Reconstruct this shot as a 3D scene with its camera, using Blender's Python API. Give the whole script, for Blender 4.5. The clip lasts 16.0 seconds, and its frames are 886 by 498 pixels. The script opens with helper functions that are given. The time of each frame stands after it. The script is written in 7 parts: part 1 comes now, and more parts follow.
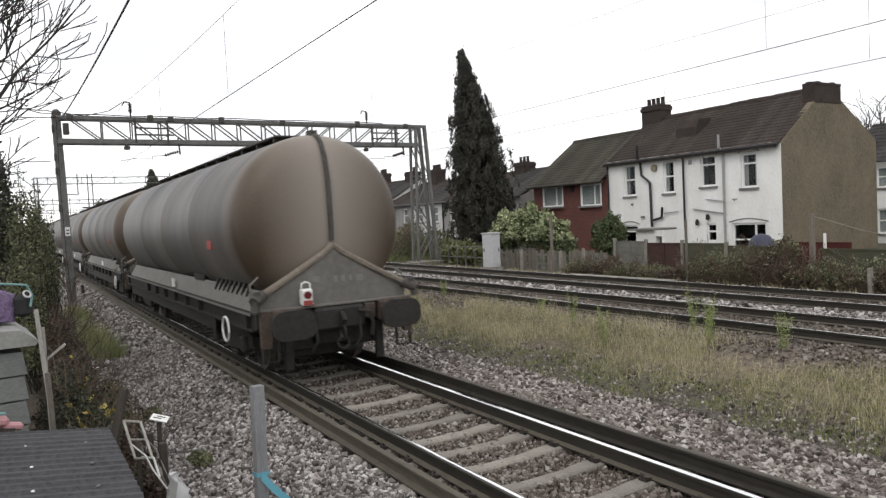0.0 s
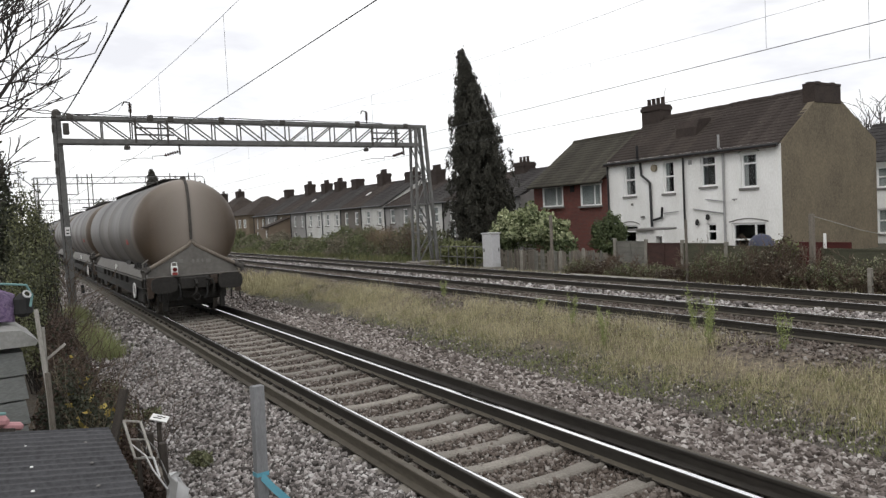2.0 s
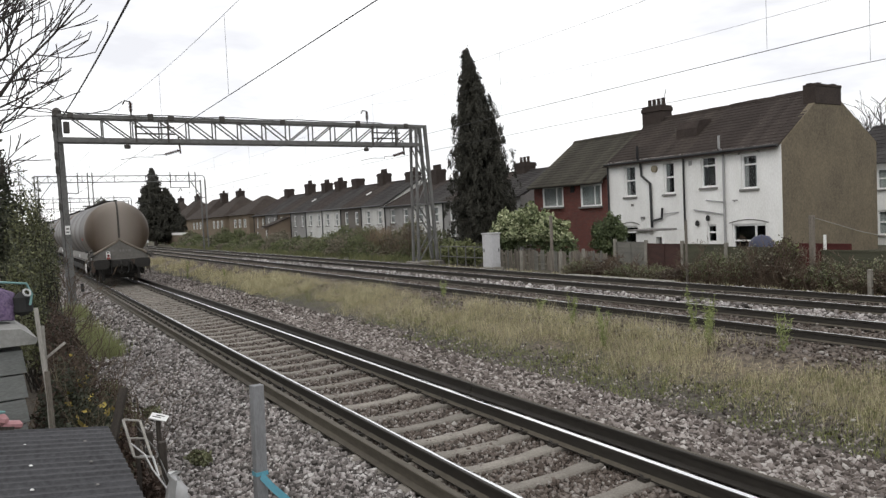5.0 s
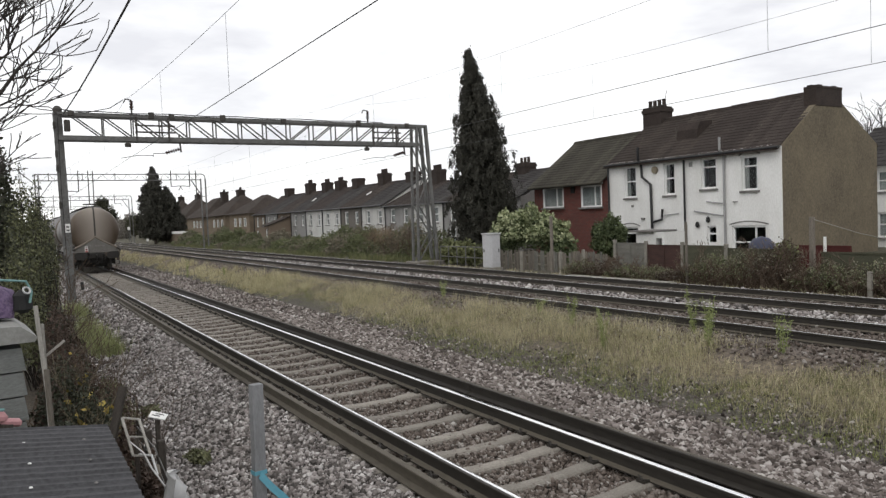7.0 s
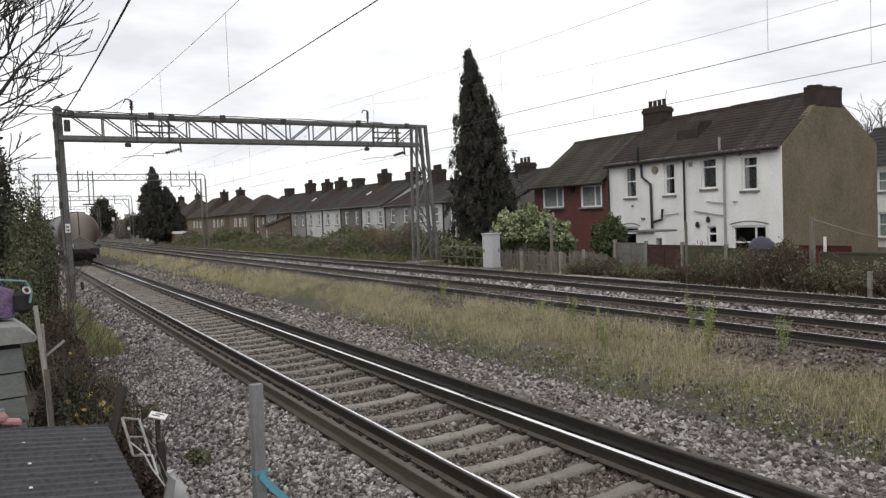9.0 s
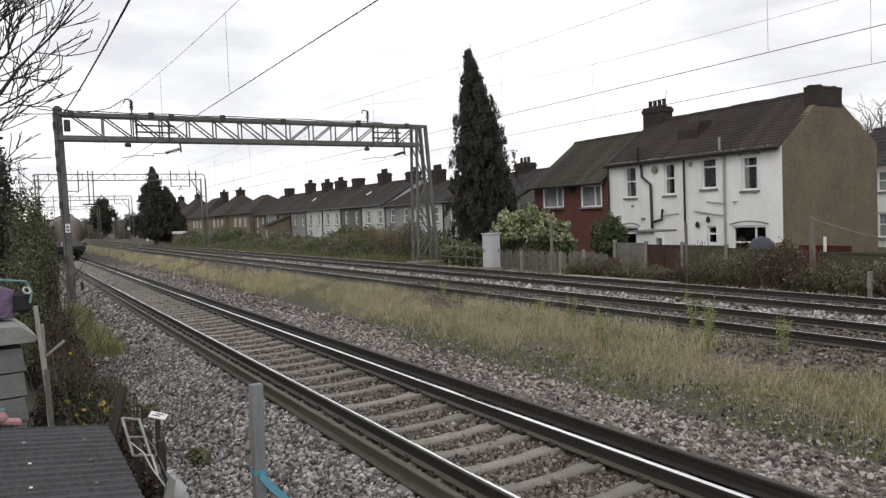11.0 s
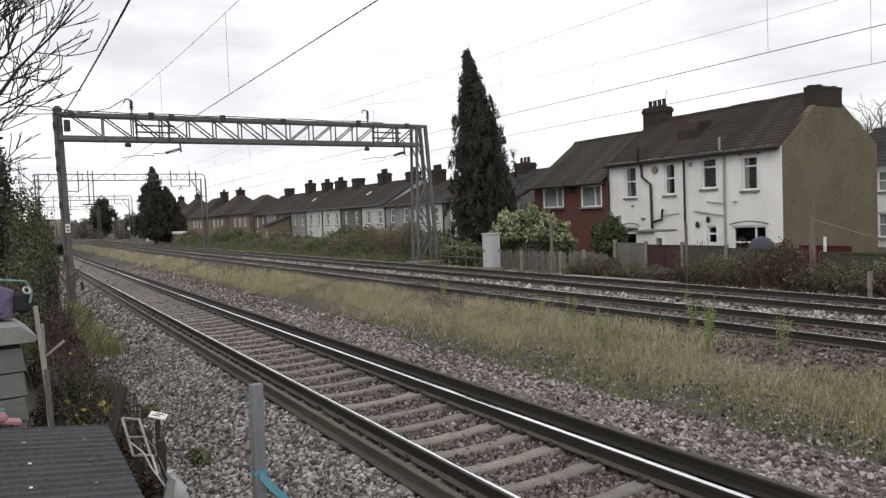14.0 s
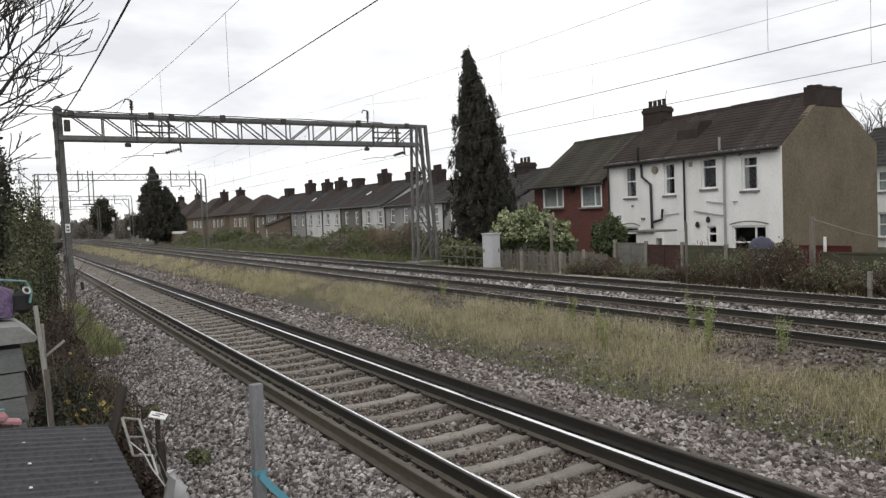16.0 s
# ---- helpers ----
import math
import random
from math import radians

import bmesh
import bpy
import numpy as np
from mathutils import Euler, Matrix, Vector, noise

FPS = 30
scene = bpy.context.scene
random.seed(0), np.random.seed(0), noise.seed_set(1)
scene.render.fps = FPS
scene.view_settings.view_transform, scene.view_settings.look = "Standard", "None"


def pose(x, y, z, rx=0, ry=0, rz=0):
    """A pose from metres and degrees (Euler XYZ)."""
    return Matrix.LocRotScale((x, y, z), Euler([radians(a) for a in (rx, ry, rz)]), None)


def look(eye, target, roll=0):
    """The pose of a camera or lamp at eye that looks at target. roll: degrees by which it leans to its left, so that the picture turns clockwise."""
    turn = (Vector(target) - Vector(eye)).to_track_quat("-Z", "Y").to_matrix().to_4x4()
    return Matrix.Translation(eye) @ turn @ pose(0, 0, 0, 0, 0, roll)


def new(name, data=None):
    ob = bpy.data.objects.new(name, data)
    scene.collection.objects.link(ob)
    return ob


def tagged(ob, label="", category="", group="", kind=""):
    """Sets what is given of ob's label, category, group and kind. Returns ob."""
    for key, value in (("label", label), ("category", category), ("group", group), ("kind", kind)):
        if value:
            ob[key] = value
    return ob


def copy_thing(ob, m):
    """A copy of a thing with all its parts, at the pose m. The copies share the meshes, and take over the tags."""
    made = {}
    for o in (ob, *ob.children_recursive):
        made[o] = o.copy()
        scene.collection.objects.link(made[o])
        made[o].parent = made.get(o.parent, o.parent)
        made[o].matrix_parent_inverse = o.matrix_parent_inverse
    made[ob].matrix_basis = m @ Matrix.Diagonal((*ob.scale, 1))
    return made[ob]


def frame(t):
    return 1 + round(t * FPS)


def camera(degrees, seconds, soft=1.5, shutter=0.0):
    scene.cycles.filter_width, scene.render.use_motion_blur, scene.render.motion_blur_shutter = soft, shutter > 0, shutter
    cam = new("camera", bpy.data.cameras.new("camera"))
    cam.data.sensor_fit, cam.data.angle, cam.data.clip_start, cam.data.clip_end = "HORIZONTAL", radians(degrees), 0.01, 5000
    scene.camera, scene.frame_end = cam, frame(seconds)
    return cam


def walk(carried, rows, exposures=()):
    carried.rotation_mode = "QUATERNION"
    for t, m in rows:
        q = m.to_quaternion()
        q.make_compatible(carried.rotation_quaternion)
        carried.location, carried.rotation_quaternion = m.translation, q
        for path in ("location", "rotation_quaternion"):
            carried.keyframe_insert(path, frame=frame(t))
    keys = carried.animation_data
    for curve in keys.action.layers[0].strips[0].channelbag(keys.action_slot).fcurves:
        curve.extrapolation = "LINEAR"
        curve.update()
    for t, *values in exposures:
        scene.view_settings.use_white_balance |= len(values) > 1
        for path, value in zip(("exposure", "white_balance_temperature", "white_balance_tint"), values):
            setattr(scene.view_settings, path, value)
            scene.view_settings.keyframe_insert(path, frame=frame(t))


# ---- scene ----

# ======== camera ========
cam = camera(63.2, 16.0, soft=1.35, shutter=0.5)
EYE = Vector((-3.51, 0.0, 2.374))
AZ, DIP = radians(30.86), radians(2.517)
AIM = EYE + Vector((math.sin(AZ) * math.cos(DIP), math.cos(AZ) * math.cos(DIP), -math.sin(DIP)))
walk(cam, [(0.0, look(EYE, AIM, -2.76)), (4.0, look(EYE, AIM, -2.74)),
           (6.4, look(EYE, AIM, -2.26)), (16.0, look(EYE, AIM, -2.26))],
     exposures=[(0.0, 0.38), (0.7, 0.24), (1.5, 0.21), (2.5, 0.25), (4.0, 0.25), (6.5, 0.17), (9.0, 0.10), (16.0, 0.10)])

# ======== light ========
world = bpy.data.worlds.new("overcast_sky")
scene.world = world
world.use_nodes = True
wn, wl = world.node_tree.nodes, world.node_tree.links
wn.clear()
w_out = wn.new("ShaderNodeOutputWorld")
w_bg = wn.new("ShaderNodeBackground")
w_bg.inputs["Strength"].default_value = 1.0
w_sky = wn.new("ShaderNodeTexSky")
w_sky.sky_type = "NISHITA"
w_sky.sun_disc = False
w_sky.sun_elevation, w_sky.sun_rotation = radians(38), radians(200)
w_dim = wn.new("ShaderNodeMix")
w_dim.data_type, w_dim.blend_type = "RGBA", "MULTIPLY"
w_dim.inputs["Factor"].default_value = 1.0
w_dim.inputs["B"].default_value = (0.1, 0.1, 0.1, 1)
wl.new(w_sky.outputs["Color"], w_dim.inputs["A"])
w_co = wn.new("ShaderNodeTexCoord")
w_map = wn.new("ShaderNodeMapping")
w_map.inputs["Scale"].default_value = (1.0, 1.0, 3.6)
wl.new(w_co.outputs["Generated"], w_map.inputs["Vector"])
w_noise = wn.new("ShaderNodeTexNoise")
w_noise.inputs["Scale"].default_value = 3.1
w_noise.inputs["Detail"].default_value = 6
w_noise.inputs["Roughness"].default_value = 0.52
wl.new(w_map.outputs["Vector"], w_noise.inputs["Vector"])
w_ramp = wn.new("ShaderNodeValToRGB")
w_ramp.color_ramp.elements[0].position = 0.36
w_ramp.color_ramp.elements[0].color = (0.80, 0.80, 0.835, 1)
w_ramp.color_ramp.elements[1].position = 0.545
w_ramp.color_ramp.elements[1].color = (1.10, 1.10, 1.10, 1)
wl.new(w_noise.outputs["Fac"], w_ramp.inputs["Fac"])
w_mix = wn.new("ShaderNodeMix")
w_mix.data_type = "RGBA"
w_mix.inputs["Factor"].default_value = 0.93
wl.new(w_dim.outputs["Result"], w_mix.inputs["A"])
wl.new(w_ramp.outputs["Color"], w_mix.inputs["B"])
wl.new(w_mix.outputs["Result"], w_bg.inputs["Color"])
wl.new(w_bg.outputs["Background"], w_out.inputs["Surface"])

sun_data = bpy.data.lights.new("sun", "SUN")
sun_data.energy, sun_data.angle, sun_data.color = 0.6, radians(25), (1.0, 0.96, 0.9)
sun = new("sun", sun_data)
sun.matrix_world = look((-30, -20, 40), (0, 0, 0))


# ======== materials ========
def node_mat(name):
    m = bpy.data.materials.new(name)
    m.use_nodes = True
    t = m.node_tree
    return m, t.nodes, t.links, t.nodes["Principled BSDF"]


def mix_rgb(n, l, fac, a, b, blend="MIX"):
    x = n.new("ShaderNodeMix")
    x.data_type, x.blend_type = "RGBA", blend
    for key, v in (("Factor", fac), ("A", a), ("B", b)):
        if isinstance(v, (int, float)):
            x.inputs[key].default_value = v
        elif isinstance(v, tuple):
            x.inputs[key].default_value = (*v, 1)
        else:
            l.new(v, x.inputs[key])
    return x.outputs["Result"]


def noise_fac(n, l, scale, lo, hi, detail=5, vec=None, rough=0.6):
    """A noise from 0 to 1 between two thresholds, in metres of the thing's own space."""
    t = n.new("ShaderNodeTexNoise")
    t.inputs["Scale"].default_value, t.inputs["Detail"].default_value = scale, detail
    t.inputs["Roughness"].default_value = rough
    if vec is None:
        c = n.new("ShaderNodeTexCoord")
        vec = c.outputs["Object"]
    l.new(vec, t.inputs["Vector"])
    r = n.new("ShaderNodeMapRange")
    r.inputs["From Min"].default_value, r.inputs["From Max"].default_value = lo, hi
    l.new(t.outputs["Fac"], r.inputs["Value"])
    return r.outputs["Result"]


def stretched(n, l, sx, sy, sz):
    c = n.new("ShaderNodeTexCoord")
    m = n.new("ShaderNodeMapping")
    m.inputs["Scale"].default_value = (sx, sy, sz)
    l.new(c.outputs["Object"], m.inputs["Vector"])
    return m.outputs["Vector"]


def bump(n, l, b, height, strength, dist=0.01):
    x = n.new("ShaderNodeBump")
    x.inputs["Strength"].default_value, x.inputs["Distance"].default_value = strength, dist
    l.new(height, x.inputs["Height"])
    l.new(x.outputs["Normal"], b.inputs["Normal"])


def worn(name, base, dark, light=None, scale=3.0, fine=40.0, rough=0.85, metal=0.0, relief=0.3, stretch=(1, 1, 1), spread=0.18, vary=0.0, spec=0.3):
    """A surface with large stains, fine grain and relief."""
    m, n, l, b = node_mat(name)
    v = stretched(n, l, *stretch)
    big = noise_fac(n, l, scale, 0.5 - spread, 0.5 + spread, 5, v)
    col = mix_rgb(n, l, big, dark, base)
    small = noise_fac(n, l, fine, 0.3, 0.72, 3, v)
    col = mix_rgb(n, l, small, mix_rgb(n, l, 0.4, col, dark), mix_rgb(n, l, 0.5, col, light or base))
    if vary:
        i = n.new("ShaderNodeObjectInfo")
        h = n.new("ShaderNodeHueSaturation")
        r = n.new("ShaderNodeMapRange")
        r.inputs["To Min"].default_value, r.inputs["To Max"].default_value = 1 - vary, 1 + vary
        l.new(i.outputs["Random"], r.inputs["Value"])
        l.new(r.outputs["Result"], h.inputs["Value"])
        l.new(col, h.inputs["Color"])
        col = h.outputs["Color"]
    l.new(col, b.inputs["Base Color"])
    b.inputs["Roughness"].default_value, b.inputs["Metallic"].default_value = rough, metal
    b.inputs["Specular IOR Level"].default_value = spec
    if relief:
        bump(n, l, b, small, relief, 0.006)
    return m


def tiled(name, base, dark, light, scale, fine):
    """Roof tiles: every tile its own shade, with weathering and lichen over them."""
    m, n, l, b = node_mat(name)
    g = n.new("ShaderNodeNewGeometry")
    big = noise_fac(n, l, scale, 0.32, 0.68, 5)
    small = noise_fac(n, l, fine, 0.3, 0.72, 3)
    col = mix_rgb(n, l, g.outputs["Random Per Island"], tuple(0.72 * c for c in base), tuple(1.25 * c for c in base))
    col = mix_rgb(n, l, big, mix_rgb(n, l, 0.6, col, dark), col)
    spots = noise_fac(n, l, 9, 0.60, 0.70, 4)
    col = mix_rgb(n, l, spots, mix_rgb(n, l, small, mix_rgb(n, l, 0.4, col, dark), col), mix_rgb(n, l, 0.55, col, light))
    l.new(col, b.inputs["Base Color"])
    b.inputs["Roughness"].default_value = 0.95
    b.inputs["Specular IOR Level"].default_value = 0.1
    bump(n, l, b, small, 0.3, 0.006)
    return m


def leafy(name, a, c, tip=None, rough=0.7):
    """Leaves or blades: each island its own shade."""
    m, n, l, b = node_mat(name)
    g = n.new("ShaderNodeNewGeometry")
    r = n.new("ShaderNodeValToRGB")
    r.color_ramp.elements[0].color, r.color_ramp.elements[1].color = (*a, 1), (*c, 1)
    if tip:
        e = r.color_ramp.elements.new(0.93)
        e.color = (*tip, 1)
        r.color_ramp.elements[1].color = (*c, 1)
    l.new(g.outputs["Random Per Island"], r.inputs["Fac"])
    big = noise_fac(n, l, 0.9, 0.3, 0.7)
    l.new(mix_rgb(n, l, big, mix_rgb(n, l, 0.35, r.outputs["Color"], a), r.outputs["Color"]), b.inputs["Base Color"])
    b.inputs["Roughness"].default_value = rough
    b.inputs["Specular IOR Level"].default_value = 0.25
    return m


RUST = worn("rail_rust", (0.036, 0.032, 0.027), (0.024, 0.021, 0.018), (0.05, 0.045, 0.038), 1.2, 22, 0.55, relief=0.1, stretch=(1, 0.3, 1))
RUST_PALE = worn("pale_brown_rail", (0.092, 0.079, 0.06), (0.06, 0.052, 0.041), (0.125, 0.11, 0.085), 1.0, 22, 0.7, relief=0.12, stretch=(1, 0.3, 1))
POLISHED = worn("polished_rail_head", (0.9, 0.9, 0.9), (0.8, 0.8, 0.8), None, 2, 20, 0.16, 1.0, 0, stretch=(1, 0.05, 1))
CONCRETE = worn("sleeper_concrete", (0.255, 0.235, 0.205), (0.11, 0.098, 0.084), (0.33, 0.305, 0.27), 2.2, 45, 0.95, vary=0.15)
STEEL = worn("painted_steel", (0.155, 0.155, 0.151), (0.06, 0.058, 0.055), (0.23, 0.23, 0.223), 2.5, 25, 0.7)
DARK_STEEL = worn("dirty_steel", (0.07, 0.066, 0.06), (0.025, 0.023, 0.02), (0.12, 0.11, 0.1), 2.5, 25, 0.75)
RENDER_WHITE = worn("white_render", (0.84, 0.84, 0.83), (0.58, 0.575, 0.55), (0.88, 0.88, 0.87), 1.1, 22, 0.9, relief=0.15, stretch=(1, 1, 0.35), spread=0.24)
PEBBLE = worn("brown_pebbledash", (0.166, 0.137, 0.093), (0.09, 0.076, 0.055), (0.23, 0.195, 0.142), 0.8, 13, 0.95, relief=0.6, stretch=(1, 1, 0.85), spread=0.15)
ROOF = tiled("brown_roof_tile", (0.064, 0.052, 0.045), (0.026, 0.022, 0.02), (0.14, 0.13, 0.105), 0.8, 14)
LEAF_DARK = leafy("conifer_leaf", (0.026, 0.026, 0.021), (0.066, 0.064, 0.05), (0.10, 0.083, 0.064))


# ======== building helpers ========
class Shape:
    """Collects corners and faces of one mesh."""
    def __init__(self):
        self.v, self.f, self.weld = [], [], False

    def add(self, vs, fs):
        o = len(self.v)
        self.v.extend(tuple(p) for p in vs)
        self.f.extend(tuple(i + o for i in q) for q in fs)
        return self

    def box(self, x0, x1, y0, y1, z0, z1, m=None):
        vs = [Vector((x, y, z)) for z in (z0, z1) for y in (y0, y1) for x in (x0, x1)]
        if m is not None:
            vs = [m @ p for p in vs]
        return self.add(vs, [(0, 2, 3, 1), (4, 5, 7, 6), (0, 1, 5, 4), (2, 6, 7, 3), (0, 4, 6, 2), (1, 3, 7, 5)])

    def cbox(self, x0, x1, y0, y1, z0, z1, c=0.01, m=None):
        """A box with chamfered edges along its length in all directions."""
        b = bmesh.new()
        bmesh.ops.create_cube(b, size=1)
        for p in b.verts:
            p.co = Vector(((x0 + x1) / 2 + p.co.x * (x1 - x0), (y0 + y1) / 2 + p.co.y * (y1 - y0), (z0 + z1) / 2 + p.co.z * (z1 - z0)))
        bmesh.ops.bevel(b, geom=list(b.edges), offset=c, segments=1, affect="EDGES")
        b.verts.index_update()
        vs = [(m @ p.co) if m is not None else p.co.copy() for p in b.verts]
        self.add(vs, [[q.index for q in g.verts] for g in b.faces])
        b.free()
        return self

    def tube(self, p, q, r0, r1=None, k=8, caps=True):
        p, q = Vector(p), Vector(q)
        r1 = r0 if r1 is None else r1
        d = (q - p)
        if d.length < 1e-6:
            return self
        d.normalize()
        a = d.orthogonal().normalized()
        b = d.cross(a)
        vs = []
        for c, r in ((p, r0), (q, r1)):
            for i in range(k):
                w = 2 * math.pi * (i + 0.5) / k
                vs.append(c + (a * math.cos(w) + b * math.sin(w)) * r)
        fs = [(i, (i + 1) % k, k + (i + 1) % k, k + i) for i in range(k)]
        if caps:
            fs += [tuple(range(k))[::-1], tuple(range(k, 2 * k))]
        return self.add(vs, fs)

    def path(self, pts, r, k=6, r1=None):
        """One round rod bent along the points, tapering from r to r1."""
        pts = [Vector(p) for p in pts]
        n = len(pts)
        vs, a = [], None
        for i in range(n):
            d = (pts[min(i + 1, n - 1)] - pts[max(i - 1, 0)])
            d = d.normalized() if d.length > 1e-9 else Vector((0, 0, 1))
            a = d.orthogonal().normalized() if a is None else (a - d * a.dot(d))
            a = a.normalized() if a.length > 1e-4 else d.orthogonal().normalized()
            b = d.cross(a)
            ri = r if r1 is None else r + (r1 - r) * i / (n - 1)
            for j in range(k):
                w = 2 * math.pi * (j + 0.5) / k
                vs.append(pts[i] + (a * math.cos(w) + b * math.sin(w)) * ri)
        fs = [(i * k + j, i * k + (j + 1) % k, (i + 1) * k + (j + 1) % k, (i + 1) * k + j) for i in range(n - 1) for j in range(k)]
        fs += [tuple(range(k))[::-1], tuple(range((n - 1) * k, n * k))]
        return self.add(vs, fs)

    def bar(self, p, q, w, h):
        """A square bar from p to q."""
        p, q = Vector(p), Vector(q)
        d = (q - p).normalized()
        s = d.cross(Vector((0, 0, 1)))
        s = s.normalized() if s.length > 1e-3 else Vector((1, 0, 0))
        u = s.cross(d)
        vs = [c + s * i * w / 2 + u * j * h / 2 for c in (p, q) for i, j in ((-1, -1), (1, -1), (1, 1), (-1, 1))]
        return self.add(vs, [(0, 1, 5, 4), (1, 2, 6, 5), (2, 3, 7, 6), (3, 0, 4, 7), (3, 2, 1, 0), (4, 5, 6, 7)])

    def prism(self, outline, axis, a, b):
        """An outline (2D) drawn out along an axis ('x','y','z') from a to b."""
        def at(u, v, w):
            return {"x": (w, u, v), "y": (u, w, v), "z": (u, v, w)}[axis]
        k = len(outline)
        vs = [at(u, v, a) for u, v in outline] + [at(u, v, b) for u, v in outline]
        fs = [(i, (i + 1) % k, k + (i + 1) % k, k + i) for i in range(k)] + [tuple(range(k))[::-1], tuple(range(k, 2 * k))]
        return self.add(vs, fs)

    def lathe(self, profile, axis_m, k=32, caps=True):
        """Turns (radius, along) pairs round the local z of axis_m."""
        vs, fs = [], []
        for r, h in profile:
            for i in range(k):
                w = 2 * math.pi * i / k
                vs.append(axis_m @ Vector((r * math.cos(w), r * math.sin(w), h)))
        for j in range(len(profile) - 1):
            for i in range(k):
                fs.append((j * k + i, j * k + (i + 1) % k, (j + 1) * k + (i + 1) % k, (j + 1) * k + i))
        if caps:
            fs += [tuple(range(k))[::-1], tuple(range((len(profile) - 1) * k, len(profile) * k))]
        return self.add(vs, fs)

    def mesh(self, name, material, smooth=False):
        me = bpy.data.meshes.new(name)
        me.from_pydata(self.v, [], self.f)
        b = bmesh.new()
        b.from_mesh(me)
        if len(b.faces) < 20000:
            if self.weld:
                bmesh.ops.remove_doubles(b, verts=b.verts, dist=0.0005)
            bmesh.ops.recalc_face_normals(b, faces=b.faces)
            b.to_mesh(me)
        b.free()
        me.materials.append(material)
        if smooth:
            me.shade_smooth()
            me.set_sharp_from_angle(angle=radians(38))
        return me


def part(name, shape, material, parent=None, label="", smooth=False):
    me = shape if isinstance(shape, bpy.types.Mesh) else shape.mesh(name, material, smooth)
    ob = new(name, me)
    if parent is not None:
        ob.parent = parent
    return tagged(ob, label)


def thing(name, label, category, m=None, group="", kind=""):
    ob = new(name)
    ob.empty_display_size = 0.2
    if m is not None:
        ob.matrix_basis = m
    return tagged(ob, label, category, group, kind)


def from_arrays(name, verts, faces, material, smooth=False):
    """A large mesh from arrays with faces of one size."""
    me = bpy.data.meshes.new(name)
    nv, nf, k = len(verts), len(faces), faces.shape[1]
    me.vertices.add(nv)
    me.vertices.foreach_set("co", np.asarray(verts, np.float32).ravel())
    me.loops.add(nf * k)
    me.loops.foreach_set("vertex_index", np.asarray(faces, np.int32).ravel())
    me.polygons.add(nf)
    me.polygons.foreach_set("loop_start", np.arange(0, nf * k, k, dtype=np.int32))
    me.polygons.foreach_set("loop_total", np.full(nf, k, np.int32))
    me.update(calc_edges=True)
    me.validate()
    me.materials.append(material)
    if smooth:
        me.shade_smooth()
    return me


# ======== ground ========
PROFILE_X = [-900, -6, -3.2, -2.3, -1.5, -0.95, -0.7, -0.2, 1.7, 2.2, 2.6, 3.6, 4.6, 5.6, 6.3, 12.9, 13.6, 14.6, 16, 1500]
PROFILE_Z = [-0.6, -0.6, -0.55, -0.5, -0.45, -0.27, -0.22, -0.24, -0.24, -0.22, -0.26, -0.42, -0.36, -0.10, 0.115, 0.115, 0.02, 0.0, 0.0, 0.0]


def ground_z(x, y=0.0):
    return float(np.interp(x, PROFILE_X, PROFILE_Z))


def build_ground():
    xs = np.unique(np.concatenate([[-900, -300, -100, -40, -15, -8], np.arange(-6, 18.01, 0.15), [20, 25, 32, 45, 70, 120, 300, 700, 1500]]))
    ys = np.unique(np.concatenate([[-900, -300, -80, -30], np.arange(-10, 60, 0.25), np.arange(60, 130, 2), [150, 200, 300, 500, 900, 1600]]))
    gx, gy = np.meshgrid(xs, ys)
    gz = np.interp(gx, PROFILE_X, PROFILE_Z)
    rng = np.random.default_rng(3)
    bumpy = (rng.random(gx.shape) - 0.5) * 0.03 * ((gx > -6) & (gx < 18) & (gy > -10) & (gy < 60))
    gz = gz + bumpy
    w = len(xs)
    i = np.arange(len(ys) - 1)[:, None] * w + np.arange(w - 1)[None, :]
    faces = np.stack([i, i + 1, i + w + 1, i + w], -1).reshape(-1, 4)
    me = from_arrays("ground", np.stack([gx, gy, gz], -1).reshape(-1, 3), faces, GROUND, True)
    tagged(new("ground", me), "stony railway ground with dirt and thin weeds", "ground", kind="structure")


